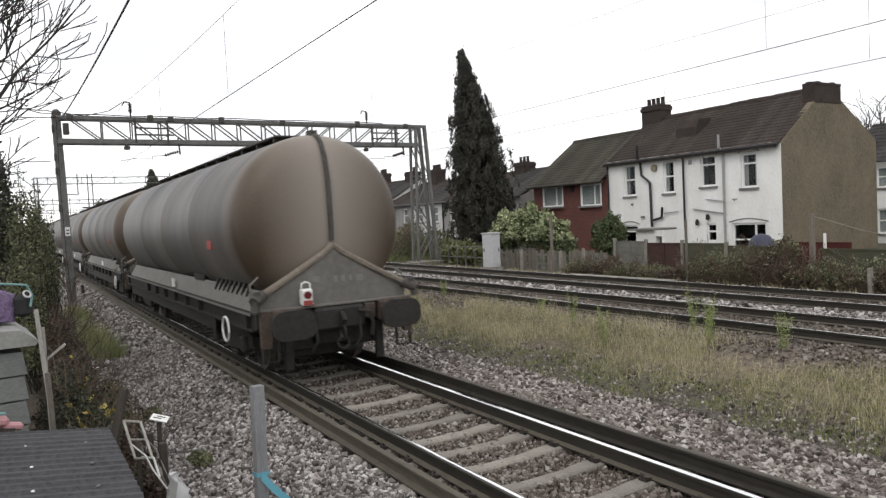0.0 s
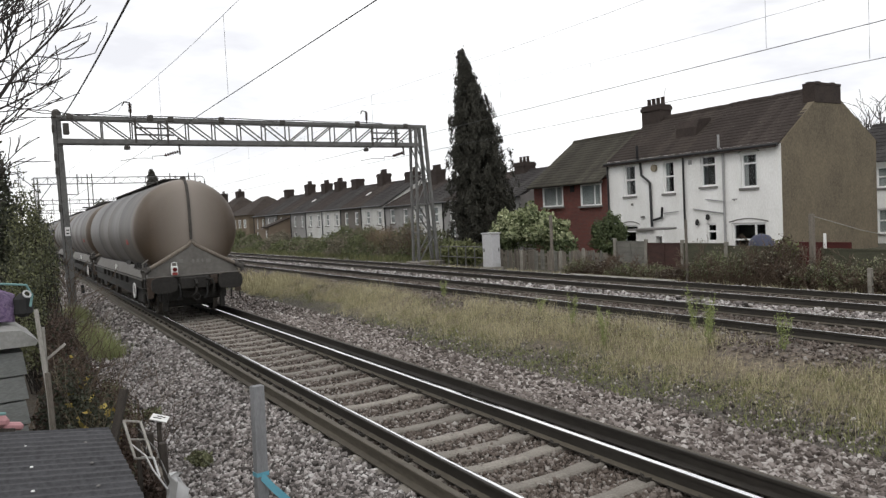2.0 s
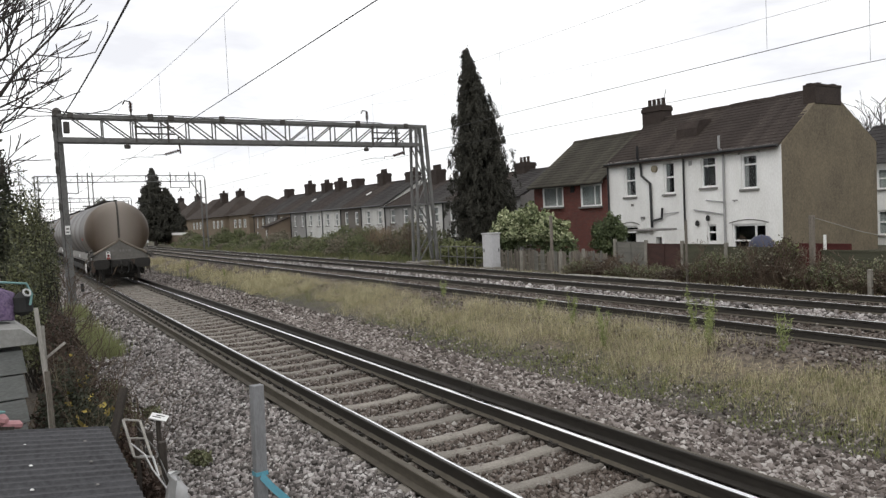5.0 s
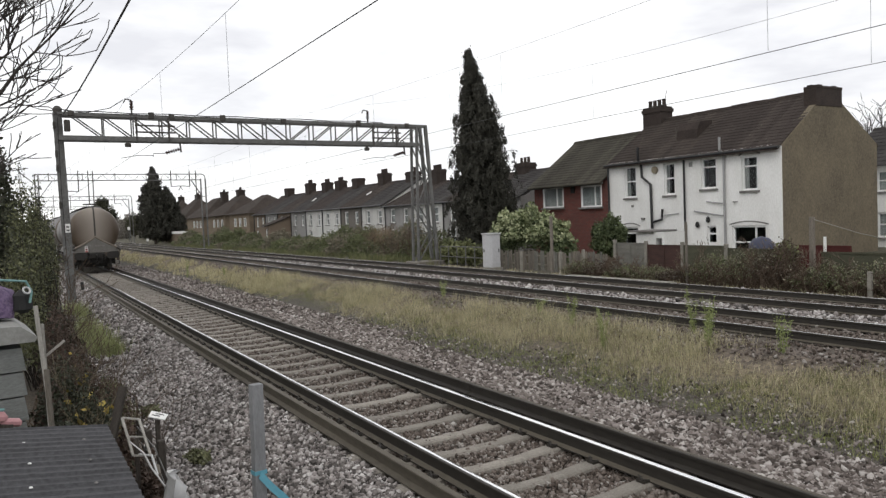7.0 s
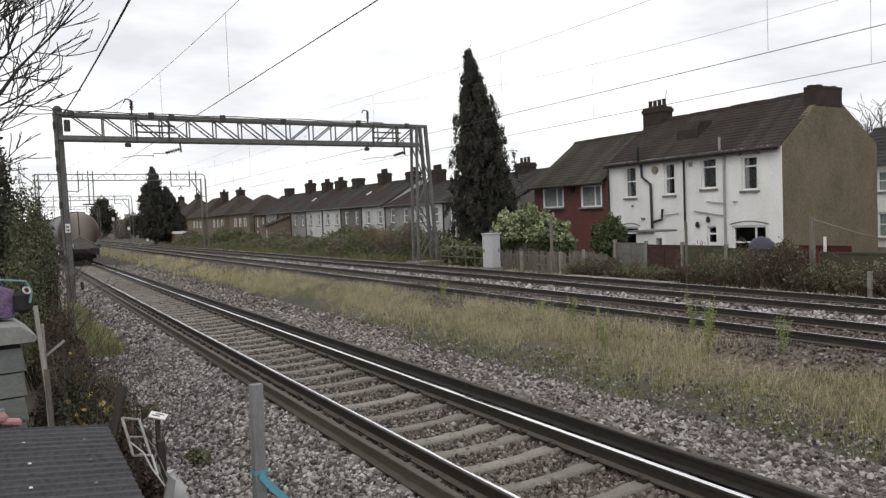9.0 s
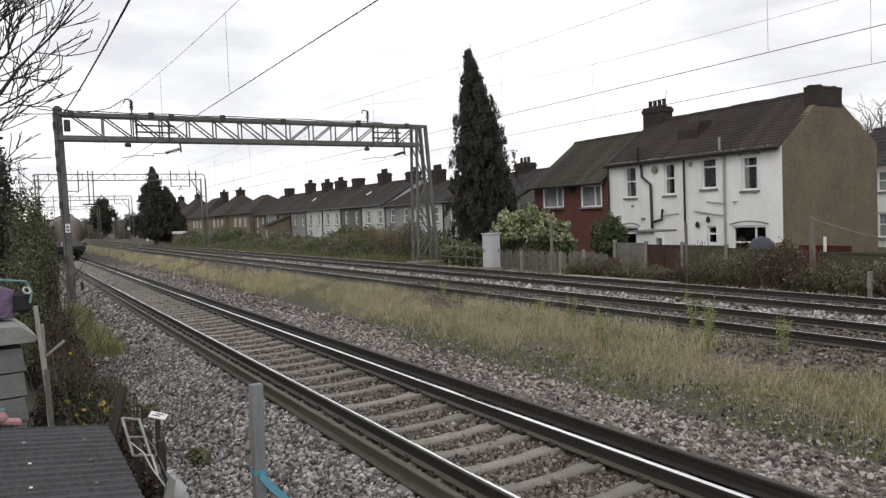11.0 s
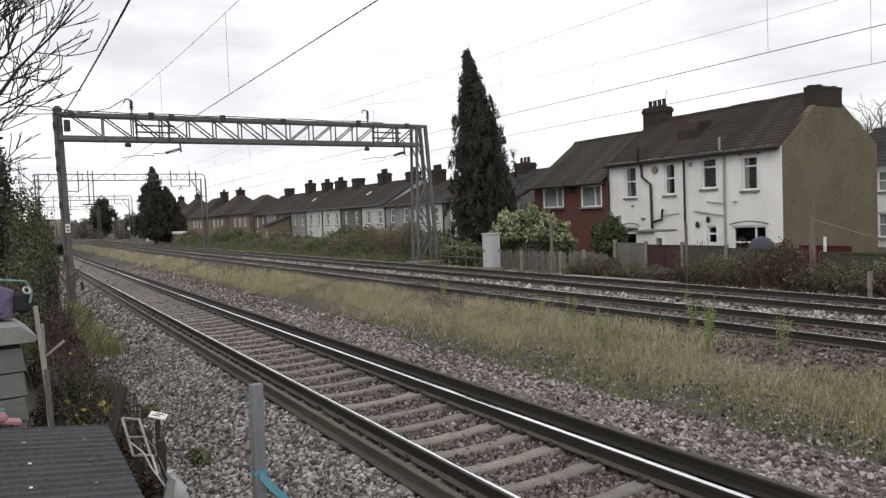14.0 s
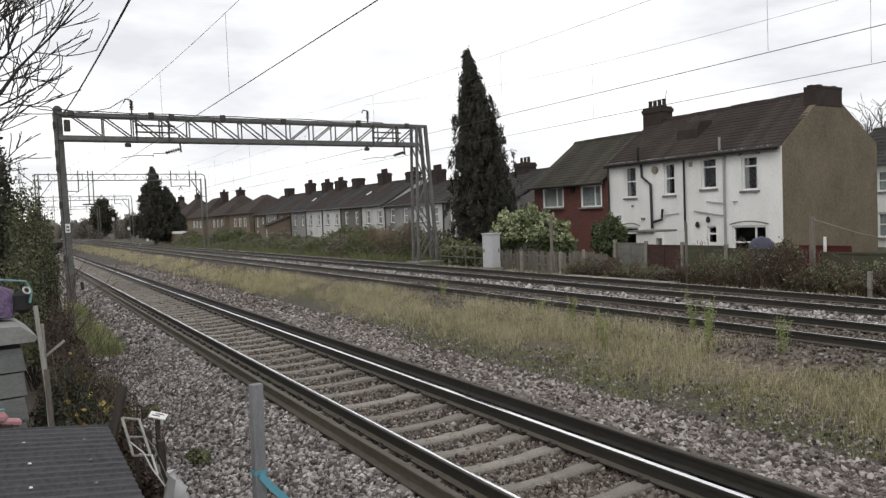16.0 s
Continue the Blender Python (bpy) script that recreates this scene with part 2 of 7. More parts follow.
def ground_material():
    """Ballast by the rails, dark dirt between, turf on the bank and gardens beyond."""
    m, n, l, b = node_mat("railway_ground")
    c = n.new("ShaderNodeTexCoord")
    s = n.new("ShaderNodeSeparateXYZ")
    l.new(c.outputs["Object"], s.inputs["Vector"])
    wob = noise_fac(n, l, 1.1, 0.0, 1.0, 6)
    ma = n.new("ShaderNodeMath")
    ma.operation = "MULTIPLY_ADD"
    l.new(wob, ma.inputs[0])
    ma.inputs[1].default_value = 1.6
    l.new(s.outputs["X"], ma.inputs[2])
    ad = n.new("ShaderNodeMath")
    ad.operation = "SUBTRACT"
    l.new(ma.outputs[0], ad.inputs[0])
    ad.inputs[1].default_value = 0.8
    r = n.new("ShaderNodeValToRGB")
    mr = n.new("ShaderNodeMapRange")
    mr.inputs["From Min"].default_value, mr.inputs["From Max"].default_value = -10, 20
    l.new(ad.outputs[0], mr.inputs["Value"])
    l.new(mr.outputs["Result"], r.inputs["Fac"])
    # near-black under the ballast paints the shade in the gaps between stones
    stops = [(-10, (0.05, 0.045, 0.03)), (-3.2, (0.045, 0.038, 0.026)), (-2.6, (0.045, 0.041, 0.038)), (2.9, (0.045, 0.041, 0.038)),
             (3.9, (0.055, 0.052, 0.046)), (4.7, (0.055, 0.055, 0.042)), (5.6, (0.15, 0.125, 0.082)), (6.5, (0.12, 0.098, 0.086)), (12.8, (0.12, 0.107, 0.096)),
             (13.6, (0.10, 0.085, 0.065)), (15, (0.06, 0.06, 0.035))]
    els = r.color_ramp.elements
    for k, (x, col) in enumerate(stops):
        e = els[k] if k < 2 else els.new(0.5)
    for k, (x, col) in enumerate(stops):
        els[k].position = (x + 10) / 30
        els[k].color = (*col, 1)
    vo = n.new("ShaderNodeTexVoronoi")
    vo.inputs["Scale"].default_value = 19
    l.new(c.outputs["Object"], vo.inputs["Vector"])
    sh = n.new("ShaderNodeSeparateColor")
    l.new(vo.outputs["Color"], sh.inputs["Color"])
    grain = mix_rgb(n, l, sh.outputs["Red"], (0.35, 0.34, 0.33), (1.55, 1.5, 1.45))
    col = mix_rgb(n, l, 1.0, r.outputs["Color"], grain, "MULTIPLY")
    fine = noise_fac(n, l, 60, 0.3, 0.7, 3)
    col = mix_rgb(n, l, 0.3, col, mix_rgb(n, l, fine, (0.05, 0.045, 0.04), (0.28, 0.25, 0.22)))
    l.new(col, b.inputs["Base Color"])
    b.inputs["Roughness"].default_value = 0.95
    b.inputs["Specular IOR Level"].default_value = 0.2
    bump(n, l, b, vo.outputs["Distance"], 0.9, 0.03)
    return m


GROUND = ground_material()
build_ground()


# ======== railway ========
def plain(name, col, rough=0.6, metal=0.0, spec=0.4):
    m, n, l, b = node_mat(name)
    f = noise_fac(n, l, 14, 0.25, 0.75)
    l.new(mix_rgb(n, l, f, tuple(c * 0.78 for c in col), col), b.inputs["Base Color"])
    b.inputs["Roughness"].default_value, b.inputs["Metallic"].default_value = rough, metal
    b.inputs["Specular IOR Level"].default_value = spec
    return m


def stone_material(name, tones, dirt):
    """Crushed stone: every stone its own tone, with dirt in patches."""
    m, n, l, b = node_mat(name)
    g = n.new("ShaderNodeNewGeometry")
    r = n.new("ShaderNodeValToRGB")
    els = r.color_ramp.elements
    els[0].color, els[1].color = (*tones[0], 1), (*tones[-1], 1)
    for p, c in zip((0.25, 0.55, 0.82), tones[1:4]):
        els.new(p).color = (*c, 1)
    l.new(g.outputs["Random Per Island"], r.inputs["Fac"])
    f = noise_fac(n, l, 70, 0.3, 0.7, 3)
    big = noise_fac(n, l, 0.7, 0.3, 0.7, 4)
    c = mix_rgb(n, l, f, mix_rgb(n, l, 0.35, r.outputs["Color"], dirt), r.outputs["Color"])
    l.new(mix_rgb(n, l, big, mix_rgb(n, l, 0.35, c, dirt), c), b.inputs["Base Color"])
    b.inputs["Roughness"].default_value = 0.92
    b.inputs["Specular IOR Level"].default_value = 0.25
    return m


# darker, browner tones for the stones between the rails
STONES_BROWN = stone_material("brown_ballast_stone", [(0.06, 0.05, 0.044), (0.11, 0.09, 0.077), (0.18, 0.15, 0.132), (0.28, 0.248, 0.226), (0.46, 0.44, 0.41)], (0.07, 0.052, 0.04))
STONES = stone_material("ballast_stone", [(0.04, 0.037, 0.035), (0.165, 0.15, 0.142), (0.335, 0.30, 0.288), (0.52, 0.485, 0.468), (0.80, 0.77, 0.75)], (0.06, 0.053, 0.047))
STONES_PINK = stone_material("pinkish_ballast_stone", [(0.03, 0.026, 0.023), (0.115, 0.097, 0.088), (0.25, 0.217, 0.20), (0.40, 0.358, 0.335), (0.68, 0.645, 0.61)], (0.055, 0.043, 0.035))
TIMBER = worn("old_timber", (0.17, 0.15, 0.125), (0.07, 0.06, 0.05), (0.26, 0.235, 0.2), 3, 30, 0.9, stretch=(6, 6, 0.7), vary=0.2)
BLACK = plain("black_rubber", (0.02, 0.02, 0.02), 0.8)
WHITE = plain("white_paint", (0.78, 0.78, 0.76), 0.5)
RED = plain("red_paint", (0.30, 0.05, 0.042), 0.6)
CERAMIC = plain("brown_insulator", (0.05, 0.03, 0.025), 0.25)
WIRE = plain("copper_wire_dark", (0.05, 0.05, 0.05), 0.6)
GRASS_DRY = leafy("dry_grass", (0.24, 0.22, 0.12), (0.62, 0.56, 0.37), (0.21, 0.24, 0.09))
WEED_TUFT = leafy("fresh_grass", (0.12, 0.14, 0.045), (0.30, 0.32, 0.12))
GRASS_PALE = leafy("pale_green_grass", (0.16, 0.18, 0.07), (0.38, 0.40, 0.20))
GRASS_GREEN = leafy("green_grass", (0.09, 0.10, 0.04), (0.27, 0.275, 0.13))

SLEEPER_DARK = worn("dark_stained_sleeper", (0.10, 0.085, 0.07), (0.045, 0.038, 0.032), (0.15, 0.13, 0.11), 2.2, 45, 0.95, vary=0.15)
RAIL = [(-0.07, -0.159), (-0.07, -0.148), (-0.012, -0.125), (-0.010, -0.045), (-0.035, -0.034), (-0.036, -0.006), (-0.030, -0.001),
        (0.030, -0.001), (0.036, -0.006), (0.035, -0.034), (0.010, -0.045), (0.012, -0.125), (0.07, -0.148), (0.07, -0.159)]


def sleeper_shape(length=2.5):
    """Concrete sleeper with raised rail seats and a dished middle."""
    s, h = Shape(), length / 2
    xs = [-h, -h + 0.02, -0.98, -0.5, -0.25, 0.25, 0.5, 0.98, h - 0.02, h]
    zs = [-0.20, -0.185, -0.163, -0.166, -0.185, -0.185, -0.166, -0.163, -0.185, -0.20]
    ws = [0.095, 0.098, 0.098, 0.092, 0.082, 0.082, 0.092, 0.098, 0.098, 0.095]
    vs = []
    for x, z, w in zip(xs, zs, ws):
        vs += [(x, -w - 0.03, -0.36), (x, -w, z - 0.018), (x, -w + 0.018, z), (x, w - 0.018, z), (x, w, z - 0.018), (x, w + 0.03, -0.36)]
    fs = []
    for i in range(len(xs) - 1):
        for j in range(5):
            fs.append((i * 6 + j, i * 6 + j + 1, i * 6 + 7 + j, i * 6 + 6 + j))
    k = (len(xs) - 1) * 6
    fs += [(0, 1, 2, 3, 4, 5), (k + 5, k + 4, k + 3, k + 2, k + 1, k)]
    return s.add(vs, fs)


def clip_shape():
    """A spring clip on its shoulder, on the positive side of a rail."""
    s = Shape()
    s.box(0.07, 0.13, -0.05, 0.05, -0.17, -0.14)
    s.path([(0.06, -0.05, -0.138), (0.10, -0.045, -0.11), (0.12, 0.03, -0.13), (0.06, 0.05, -0.138)], 0.009, 5)
    return s


def build_track(name, label, x, z, s0, first, singles, joined, polish, rust, loose, sleeper_mat=None, creep=0.0):
    """One track: two rails, its sleepers and clips; x at the middle, z at the rails' top."""
    tr = thing(name, label, "railway track", pose(x, 0, z), "railway tracks")
    bar = Shape().prism(RAIL, "y", -60, 450).mesh("rail", rust)
    foot = Shape().prism([(-0.069, -0.1475), (-0.069, -0.145), (-0.02, -0.124), (-0.02, -0.127)], "y", -60, 450).mesh("foot_dust", RUST_PALE)
    for sx in (-0.7525, 0.7525):
        r = part("rail", bar, None, tr)
        r.location = (sx, 0, 0)
        g = -1 if sx > 0 else 1
        # the worn band lies towards the gauge side of a crowned head
        w = 0.026 if g < 0 else 0.006
        crown = [(g * 0.030, -0.004), (g * 0.026, 0.0008), (g * 0.012, 0.0022), (-g * (w - 0.002), 0.0016), (-g * w, -0.0012), (g * 0.03, -0.006)]
        part("running_surface", Shape().prism(crown if g < 0 else crown[::-1], "y", -60, 450), polish, r, "polished running surface")
        part("foot_dust", foot, None, r, "paler upper face of the rail foot")
    sl = sleeper_shape().mesh("sleeper", sleeper_mat or CONCRETE)
    cl = clip_shape().mesh("rail_clip", RUST)
    rnd = random.Random(5)
    for i in range(first, first + singles):
        o = part("sleeper", sl, None, tr)
        y = s0 + 0.655 * i
        y -= creep * math.exp(-((y - 8.4) / 1.5) ** 2)
        o.matrix_basis = pose(rnd.uniform(-0.02, 0.02), y + rnd.uniform(-0.02, 0.02), rnd.uniform(-0.006, 0.004), 0, 0, rnd.uniform(-0.6, 0.6))
        if loose and i < first + 50:
            for rx in (-0.7525, 0.7525):
                for turn in (0, 180):
                    part("rail_clip", cl, None, o).matrix_basis = pose(rx, 0, 0, 0, 0, turn)
    rest = Shape()
    for i in range(first + singles, first + singles + joined):
        q = sleeper_shape()
        rest.add([(a, b + s0 + 0.655 * i, c) for a, b, c in q.v], q.f)
    me = from_arrays("sleeper_row", np.array(rest.v), np.array([f for f in rest.f if len(f) == 4]), sleeper_mat or CONCRETE)
    tagged(part("sleeper_row", me, None, tr, "distant concrete sleepers"), kind="stuff")
    return tr


build_track("railway_track", "track with polished steel rails on worn concrete sleepers", 0.7525, 0.0, 5.42, -8, 100, 330, POLISHED, RUST, True, creep=0.28)
build_track("railway_track", "rust-brown track on sleepers in pale ballast", 8.105, 0.3, 1.0, -4, 40, 300, POLISHED, RUST, False, SLEEPER_DARK)
build_track("railway_track", "rust-brown track running beside the garden fences", 11.375, 0.3, 1.3, -4, 40, 300, POLISHED, RUST, False, SLEEPER_DARK)

spare = Shape().prism(RAIL, "y", 0, 18.28).mesh("rail_length", RUST_PALE)
spare_dark = Shape().prism(RAIL, "y", 0, 18.28).mesh("rail_length", RUST)
pale_strip = Shape().box(-0.012, 0.029, 0, 18.28, -0.0012, 0.0015).mesh("head_dust", RUST_PALE)
for sx, shift, me in ((-0.36, 0.0, spare), (2.0, 6.0, spare_dark)):
    o = thing("spare_rail", "dusty brown spare rail lying beside the track", "rail", pose(sx, 0, -0.006), "spare rails")
    for i in range(14):
        length = part("rail_length", me, None, o)
        length.location = (0, -34 + shift + 18.3 * i, 0)
        if me is spare_dark:
            part("head_dust", pale_strip, None, length, "paler brown strip along the rail head")


def scatter_stones(name, label, x0, x1, y0, y1, count, size, z_of, seed, material):
    rng = np.random.default_rng(seed)
    base = np.array([(a, b, c) for a in (-1, 1) for b in (-1, 1) for c in (-1, 1)], float) * 0.75
    tri = np.array([(0, 1, 3), (0, 3, 2), (4, 6, 7), (4, 7, 5), (0, 4, 5), (0, 5, 1), (2, 3, 7), (2, 7, 6), (0, 2, 6), (0, 6, 4), (1, 5, 7), (1, 7, 3)])
    n, k = count, len(base)
    y = y0 + (y1 - y0) * rng.random(n) ** 1.5
    x = x0 + (x1 - x0) * rng.random(n)
    s = size * (0.55 + rng.random(n) ** 2 * 1.1)
    v = base[None] * (0.45 + 0.85 * rng.random((n, k, 3)))
    v = v * s[:, None, None] * (0.48 + 0.98 * rng.random((n, 1, 3)))
    a = rng.normal(size=(n, 4))
    a /= np.linalg.norm(a, axis=1)[:, None]
    w, i, j, q = a.T
    R = np.stack([1 - 2 * (j * j + q * q), 2 * (i * j - q * w), 2 * (i * q + j * w), 2 * (i * j + q * w), 1 - 2 * (i * i + q * q), 2 * (j * q - i * w),
                  2 * (i * q - j * w), 2 * (j * q + i * w), 1 - 2 * (i * i + j * j)], -1).reshape(n, 3, 3)
    v = np.einsum("nab,nkb->nka", R, v)
    z = z_of(x, y) + s * (0.05 + 0.95 * rng.random(n))
    v += np.stack([x, y, z], -1)[:, None]
    f = tri[None] + (np.arange(n) * k)[:, None, None]
    me = from_arrays(name, v.reshape(-1, 3), f.reshape(-1, 3), material)
    return tagged(new(name, me), label, "ballast", kind="stuff")


def zp(x, y):
    return np.interp(x, PROFILE_X, PROFILE_Z)


scatter_stones("ballast", "loose grey and pinkish crushed stone ballast", -2.4, -0.43, 4.6, 18, 50000, 0.0205, zp, 11, STONES)
scatter_stones("ballast", "darker brown crushed stone ballast between the sleepers", -0.3, 1.85, 4.4, 20, 34000, 0.0185, lambda x, y: zp(x, y) + 0.008, 12, STONES_BROWN)
scatter_stones("ballast", "loose grey and pinkish crushed stone ballast", 2.06, 4.0, 3.0, 21, 62000, 0.0255, zp, 13, STONES_PINK)
scatter_stones("ballast", "pale stone ballast spilling towards the garden fences", 12.3, 13.9, 7.0, 42, 12000, 0.032, zp, 17, STONES)
scatter_stones("ballast", "scattered stones in the dirt beside the grass", 3.8, 5.2, 3.0, 20, 5200, 0.017, zp, 16, STONES_PINK)
scatter_stones("ballast", "distant crushed stone ballast beside the track", -2.0, -0.44, 15, 55, 15000, 0.030, zp, 14, STONES)
scatter_stones("ballast", "distant darker brown ballast between the rails", 0.05, 1.45, 19, 60, 9000, 0.022, zp, 19, STONES_BROWN)
scatter_stones("ballast", "distant pinkish ballast on the far side of the track", 2.06, 4.4, 15, 60, 30000, 0.030, zp, 18, STONES_PINK)
scatter_stones("ballast", "pale crushed stone ballast round the far tracks", 9.2, 10.3, 2.5, 50, 9000, 0.034, lambda x, y: zp(x, y) + 0.02, 15, STONES)
scatter_stones("ballast", "darker brown crushed stone ballast in the far tracks", 6.0, 13.4, 2.5, 50, 46000, 0.021, lambda x, y: zp(x, y) + 0.005, 17, STONES_BROWN)


def blades(name, label, spots, heights, widths, material, seed, lean=0.35):
    """Grass: bent blades of two quads each, rooted at the spots."""
    rng = np.random.default_rng(seed)
    n = len(spots)
    a = rng.random(n) * 2 * math.pi
    side = np.stack([np.cos(a), np.sin(a), np.zeros(n)], -1)
    b = rng.random(n) * 2 * math.pi
    out = np.stack([np.cos(b), np.sin(b), np.zeros(n)], -1) * (rng.random(n) * lean * heights)[:, None]
    up = np.array([0, 0, 1.0])
    w = (side * widths[:, None])
    mid = spots + up * heights[:, None] * 0.55 + out * 0.35
    top = spots + up * heights[:, None] + out
    v = np.stack([spots - w, spots + w, mid + w * 0.8, mid - w * 0.8, top + w * 0.15, top - w * 0.15], 1)
    f = np.array([(0, 1, 2, 3), (3, 2, 4, 5)])[None] + (np.arange(n) * 6)[:, None, None]
    me = from_arrays(name, v.reshape(-1, 3), f.reshape(-1, 4), material)
    return tagged(new(name, me), label, "grass", kind="stuff")


def grass_spots(x0, x1, y0, y1, count, seed, clump=0.5):
    """Spots gathered in uneven tufts."""
    rng = np.random.default_rng(seed)
    nt = count // 14
    t = np.stack([x0 + (x1 - x0) * rng.beta(1.7, 1.7, nt), y0 + (y1 - y0) * rng.random(nt) ** 1.4], -1)
    keep = np.array([noise.noise(Vector((p[0] * 0.7, p[1] * 0.35, seed))) > -0.28 for p in t])
    t = t[keep]
    i = rng.integers(0, len(t), count)
    xy = t[i] + rng.normal(size=(count, 2)) * 0.09 * clump * 2
    return np.stack([xy[:, 0], xy[:, 1], zp(xy[:, 0], 0) - 0.01], -1), rng


def patchy(spots, scale):
    """Taller and shorter patches."""
    return np.array([1.0 + 0.75 * noise.noise(Vector((p[0] * scale, p[1] * scale * 0.8, 3.7))) for p in spots])


sp, rg = grass_spots(4.6, 6.75, 1.5, 32, 62000, 21)
blades("grass", "long dry straw-coloured grass on the bank", sp, (0.05 + 0.27 * rg.random(len(sp)) ** 2.2) * patchy(sp, 0.8), 0.0013 + 0.0016 * rg.random(len(sp)), GRASS_DRY, 22, 1.0)
sp, rg = grass_spots(4.5, 6.5, 28, 130, 15000, 23)
blades("grass", "long dry straw-coloured grass along the far bank", sp, 0.10 + 0.25 * rg.random(len(sp)), 0.005 + 0.007 * rg.random(len(sp)), GRASS_DRY, 24, 0.6)
sp, rg = grass_spots(4.5, 6.6, 1.5, 34, 22000, 25)
blades("grass", "short green grass and weeds on the bank", sp, 0.03 + 0.10 * rg.random(len(sp)), 0.0018 + 0.0025 * rg.random(len(sp)), GRASS_GREEN, 26, 0.8)
sp, rg = grass_spots(3.9, 5.3, 2.0, 18, 12000, 29)
blades("grass", "fresh green tufts along the edge of the dry grass", sp, 0.025 + 0.07 * rg.random(len(sp)), 0.002 + 0.003 * rg.random(len(sp)), WEED_TUFT, 30, 1.0)
sp, rg = grass_spots(-2.1, -1.45, 17.5, 30, 4200, 27)
blades("grass", "pale green grass at the edge of the ballast", sp, 0.08 + 0.34 * rg.random(len(sp)), 0.003 + 0.004 * rg.random(len(sp)), GRASS_PALE, 28, 0.7)


# ======== tank wagons ========
def tank_material():
    """Dusty grey paint with brown grime at the ends and dark streaks down the flanks."""
    m, n, l, b = node_mat("cement_dusted_tank")
    c = n.new("ShaderNodeTexCoord")
    s = n.new("ShaderNodeSeparateXYZ")
    l.new(c.outputs["Object"], s.inputs["Vector"])
    streak = noise_fac(n, l, 1.0, 0.34, 0.68, 6, stretched(n, l, 0.8, 0.9, 0.35))
    cloud = noise_fac(n, l, 0.55, 0.3, 0.7, 5)
    base = mix_rgb(n, l, streak, (0.067, 0.058, 0.050), (0.155, 0.138, 0.121))
    base = mix_rgb(n, l, cloud, mix_rgb(n, l, 0.6, base, (0.088, 0.091, 0.098)), base)
    # dark spillage running down from the walkway
    top = n.new("ShaderNodeMapRange")
    top.inputs["From Min"].default_value, top.inputs["From Max"].default_value = TZ + 0.35, TZ + 1.05
    l.new(s.outputs["Z"], top.inputs["Value"])
    run = noise_fac(n, l, 1.0, 0.44, 0.56, 4, stretched(n, l, 0.2, 1.1, 0.18))
    spill = n.new("ShaderNodeMath")
    spill.operation = "MULTIPLY"
    l.new(top.outputs["Result"], spill.inputs[0])
    l.new(run, spill.inputs[1])
    base = mix_rgb(n, l, spill.outputs[0], base, (0.045, 0.044, 0.046))
    a = n.new("ShaderNodeMath")
    a.operation = "MULTIPLY_ADD"
    l.new(noise_fac(n, l, 1.1, 0, 1, 4), a.inputs[0])
    a.inputs[1].default_value = -0.5
    l.new(s.outputs["Y"], a.inputs[2])
    r = n.new("ShaderNodeMapRange")
    r.inputs["From Min"].default_value, r.inputs["From Max"].default_value = 1.45, 0.9
    l.new(a.outputs[0], r.inputs["Value"])
    ab = n.new("ShaderNodeMath")
    ab.operation = "ABSOLUTE"
    l.new(s.outputs["X"], ab.inputs[0])
    r2 = n.new("ShaderNodeMapRange")
    r2.inputs["From Min"].default_value, r2.inputs["From Max"].default_value = 0.1, 1.05
    l.new(ab.outputs[0], r2.inputs["Value"])
    mu = n.new("ShaderNodeMath")
    mu.operation = "MULTIPLY"
    l.new(r.outputs["Result"], mu.inputs[0])
    l.new(r2.outputs["Result"], mu.inputs[1])
    # paler end colour paints the brighter light that falls on the end face
    ends = mix_rgb(n, l, r.outputs["Result"], base, (0.24, 0.207, 0.176))
    col = mix_rgb(n, l, mu.outputs[0], ends, mix_rgb(n, l, cloud, (0.046, 0.030, 0.018), (0.088, 0.060, 0.036)))
    fine = noise_fac(n, l, 30, 0.3, 0.7, 4)
    col = mix_rgb(n, l, 0.05, col, mix_rgb(n, l, fine, (0.05, 0.05, 0.05), (0.3, 0.29, 0.27)))
    l.new(col, b.inputs["Base Color"])
    b.inputs["Roughness"].default_value = 0.5
    b.inputs["Specular IOR Level"].default_value = 0.45
    bump(n, l, b, cloud, 0.1, 0.02)
    return m


TZ, TR = 2.40, 1.40
TANK = tank_material()
LIP = worn("dusty_brown_pipe", (0.20, 0.17, 0.138), (0.10, 0.082, 0.066), (0.26, 0.23, 0.19), 2.0, 25, 0.7)
GRIME = worn("grimy_grey_plate", (0.165, 0.158, 0.146), (0.105, 0.098, 0.088), (0.19, 0.182, 0.17), 1.2, 9, 0.7, relief=0.08)
FRAME = worn("black_underframe_grime", (0.026, 0.0245, 0.022), (0.012, 0.011, 0.010), (0.04, 0.037, 0.033), 2.5, 14, 0.7, relief=0.12)
WHEEL = worn("wheel_steel", (0.10, 0.085, 0.07), (0.04, 0.035, 0.03), (0.16, 0.14, 0.12), 3, 25, 0.7)
RUSTY_PLATE = worn("rust_stained_plate", (0.085, 0.06, 0.048), (0.035, 0.028, 0.024), (0.13, 0.10, 0.08), 3, 25, 0.8)
PALE_MARK = plain("faded_lettering", (0.20, 0.193, 0.18), 0.7)


def ring(s, m, R, r, k=24, j=8):
    vs, fs = [], []
    for a in range(k):
        A = 2 * math.pi * a / k
        for b in range(j):
            B = 2 * math.pi * b / j
            vs.append(m @ Vector(((R + r * math.cos(B)) * math.cos(A), (R + r * math.cos(B)) * math.sin(A), r * math.sin(B))))
            fs.append((a * j + b, ((a + 1) % k) * j + b, ((a + 1) % k) * j + (b + 1) % j, a * j + (b + 1) % j))
    return s.add(vs, fs)


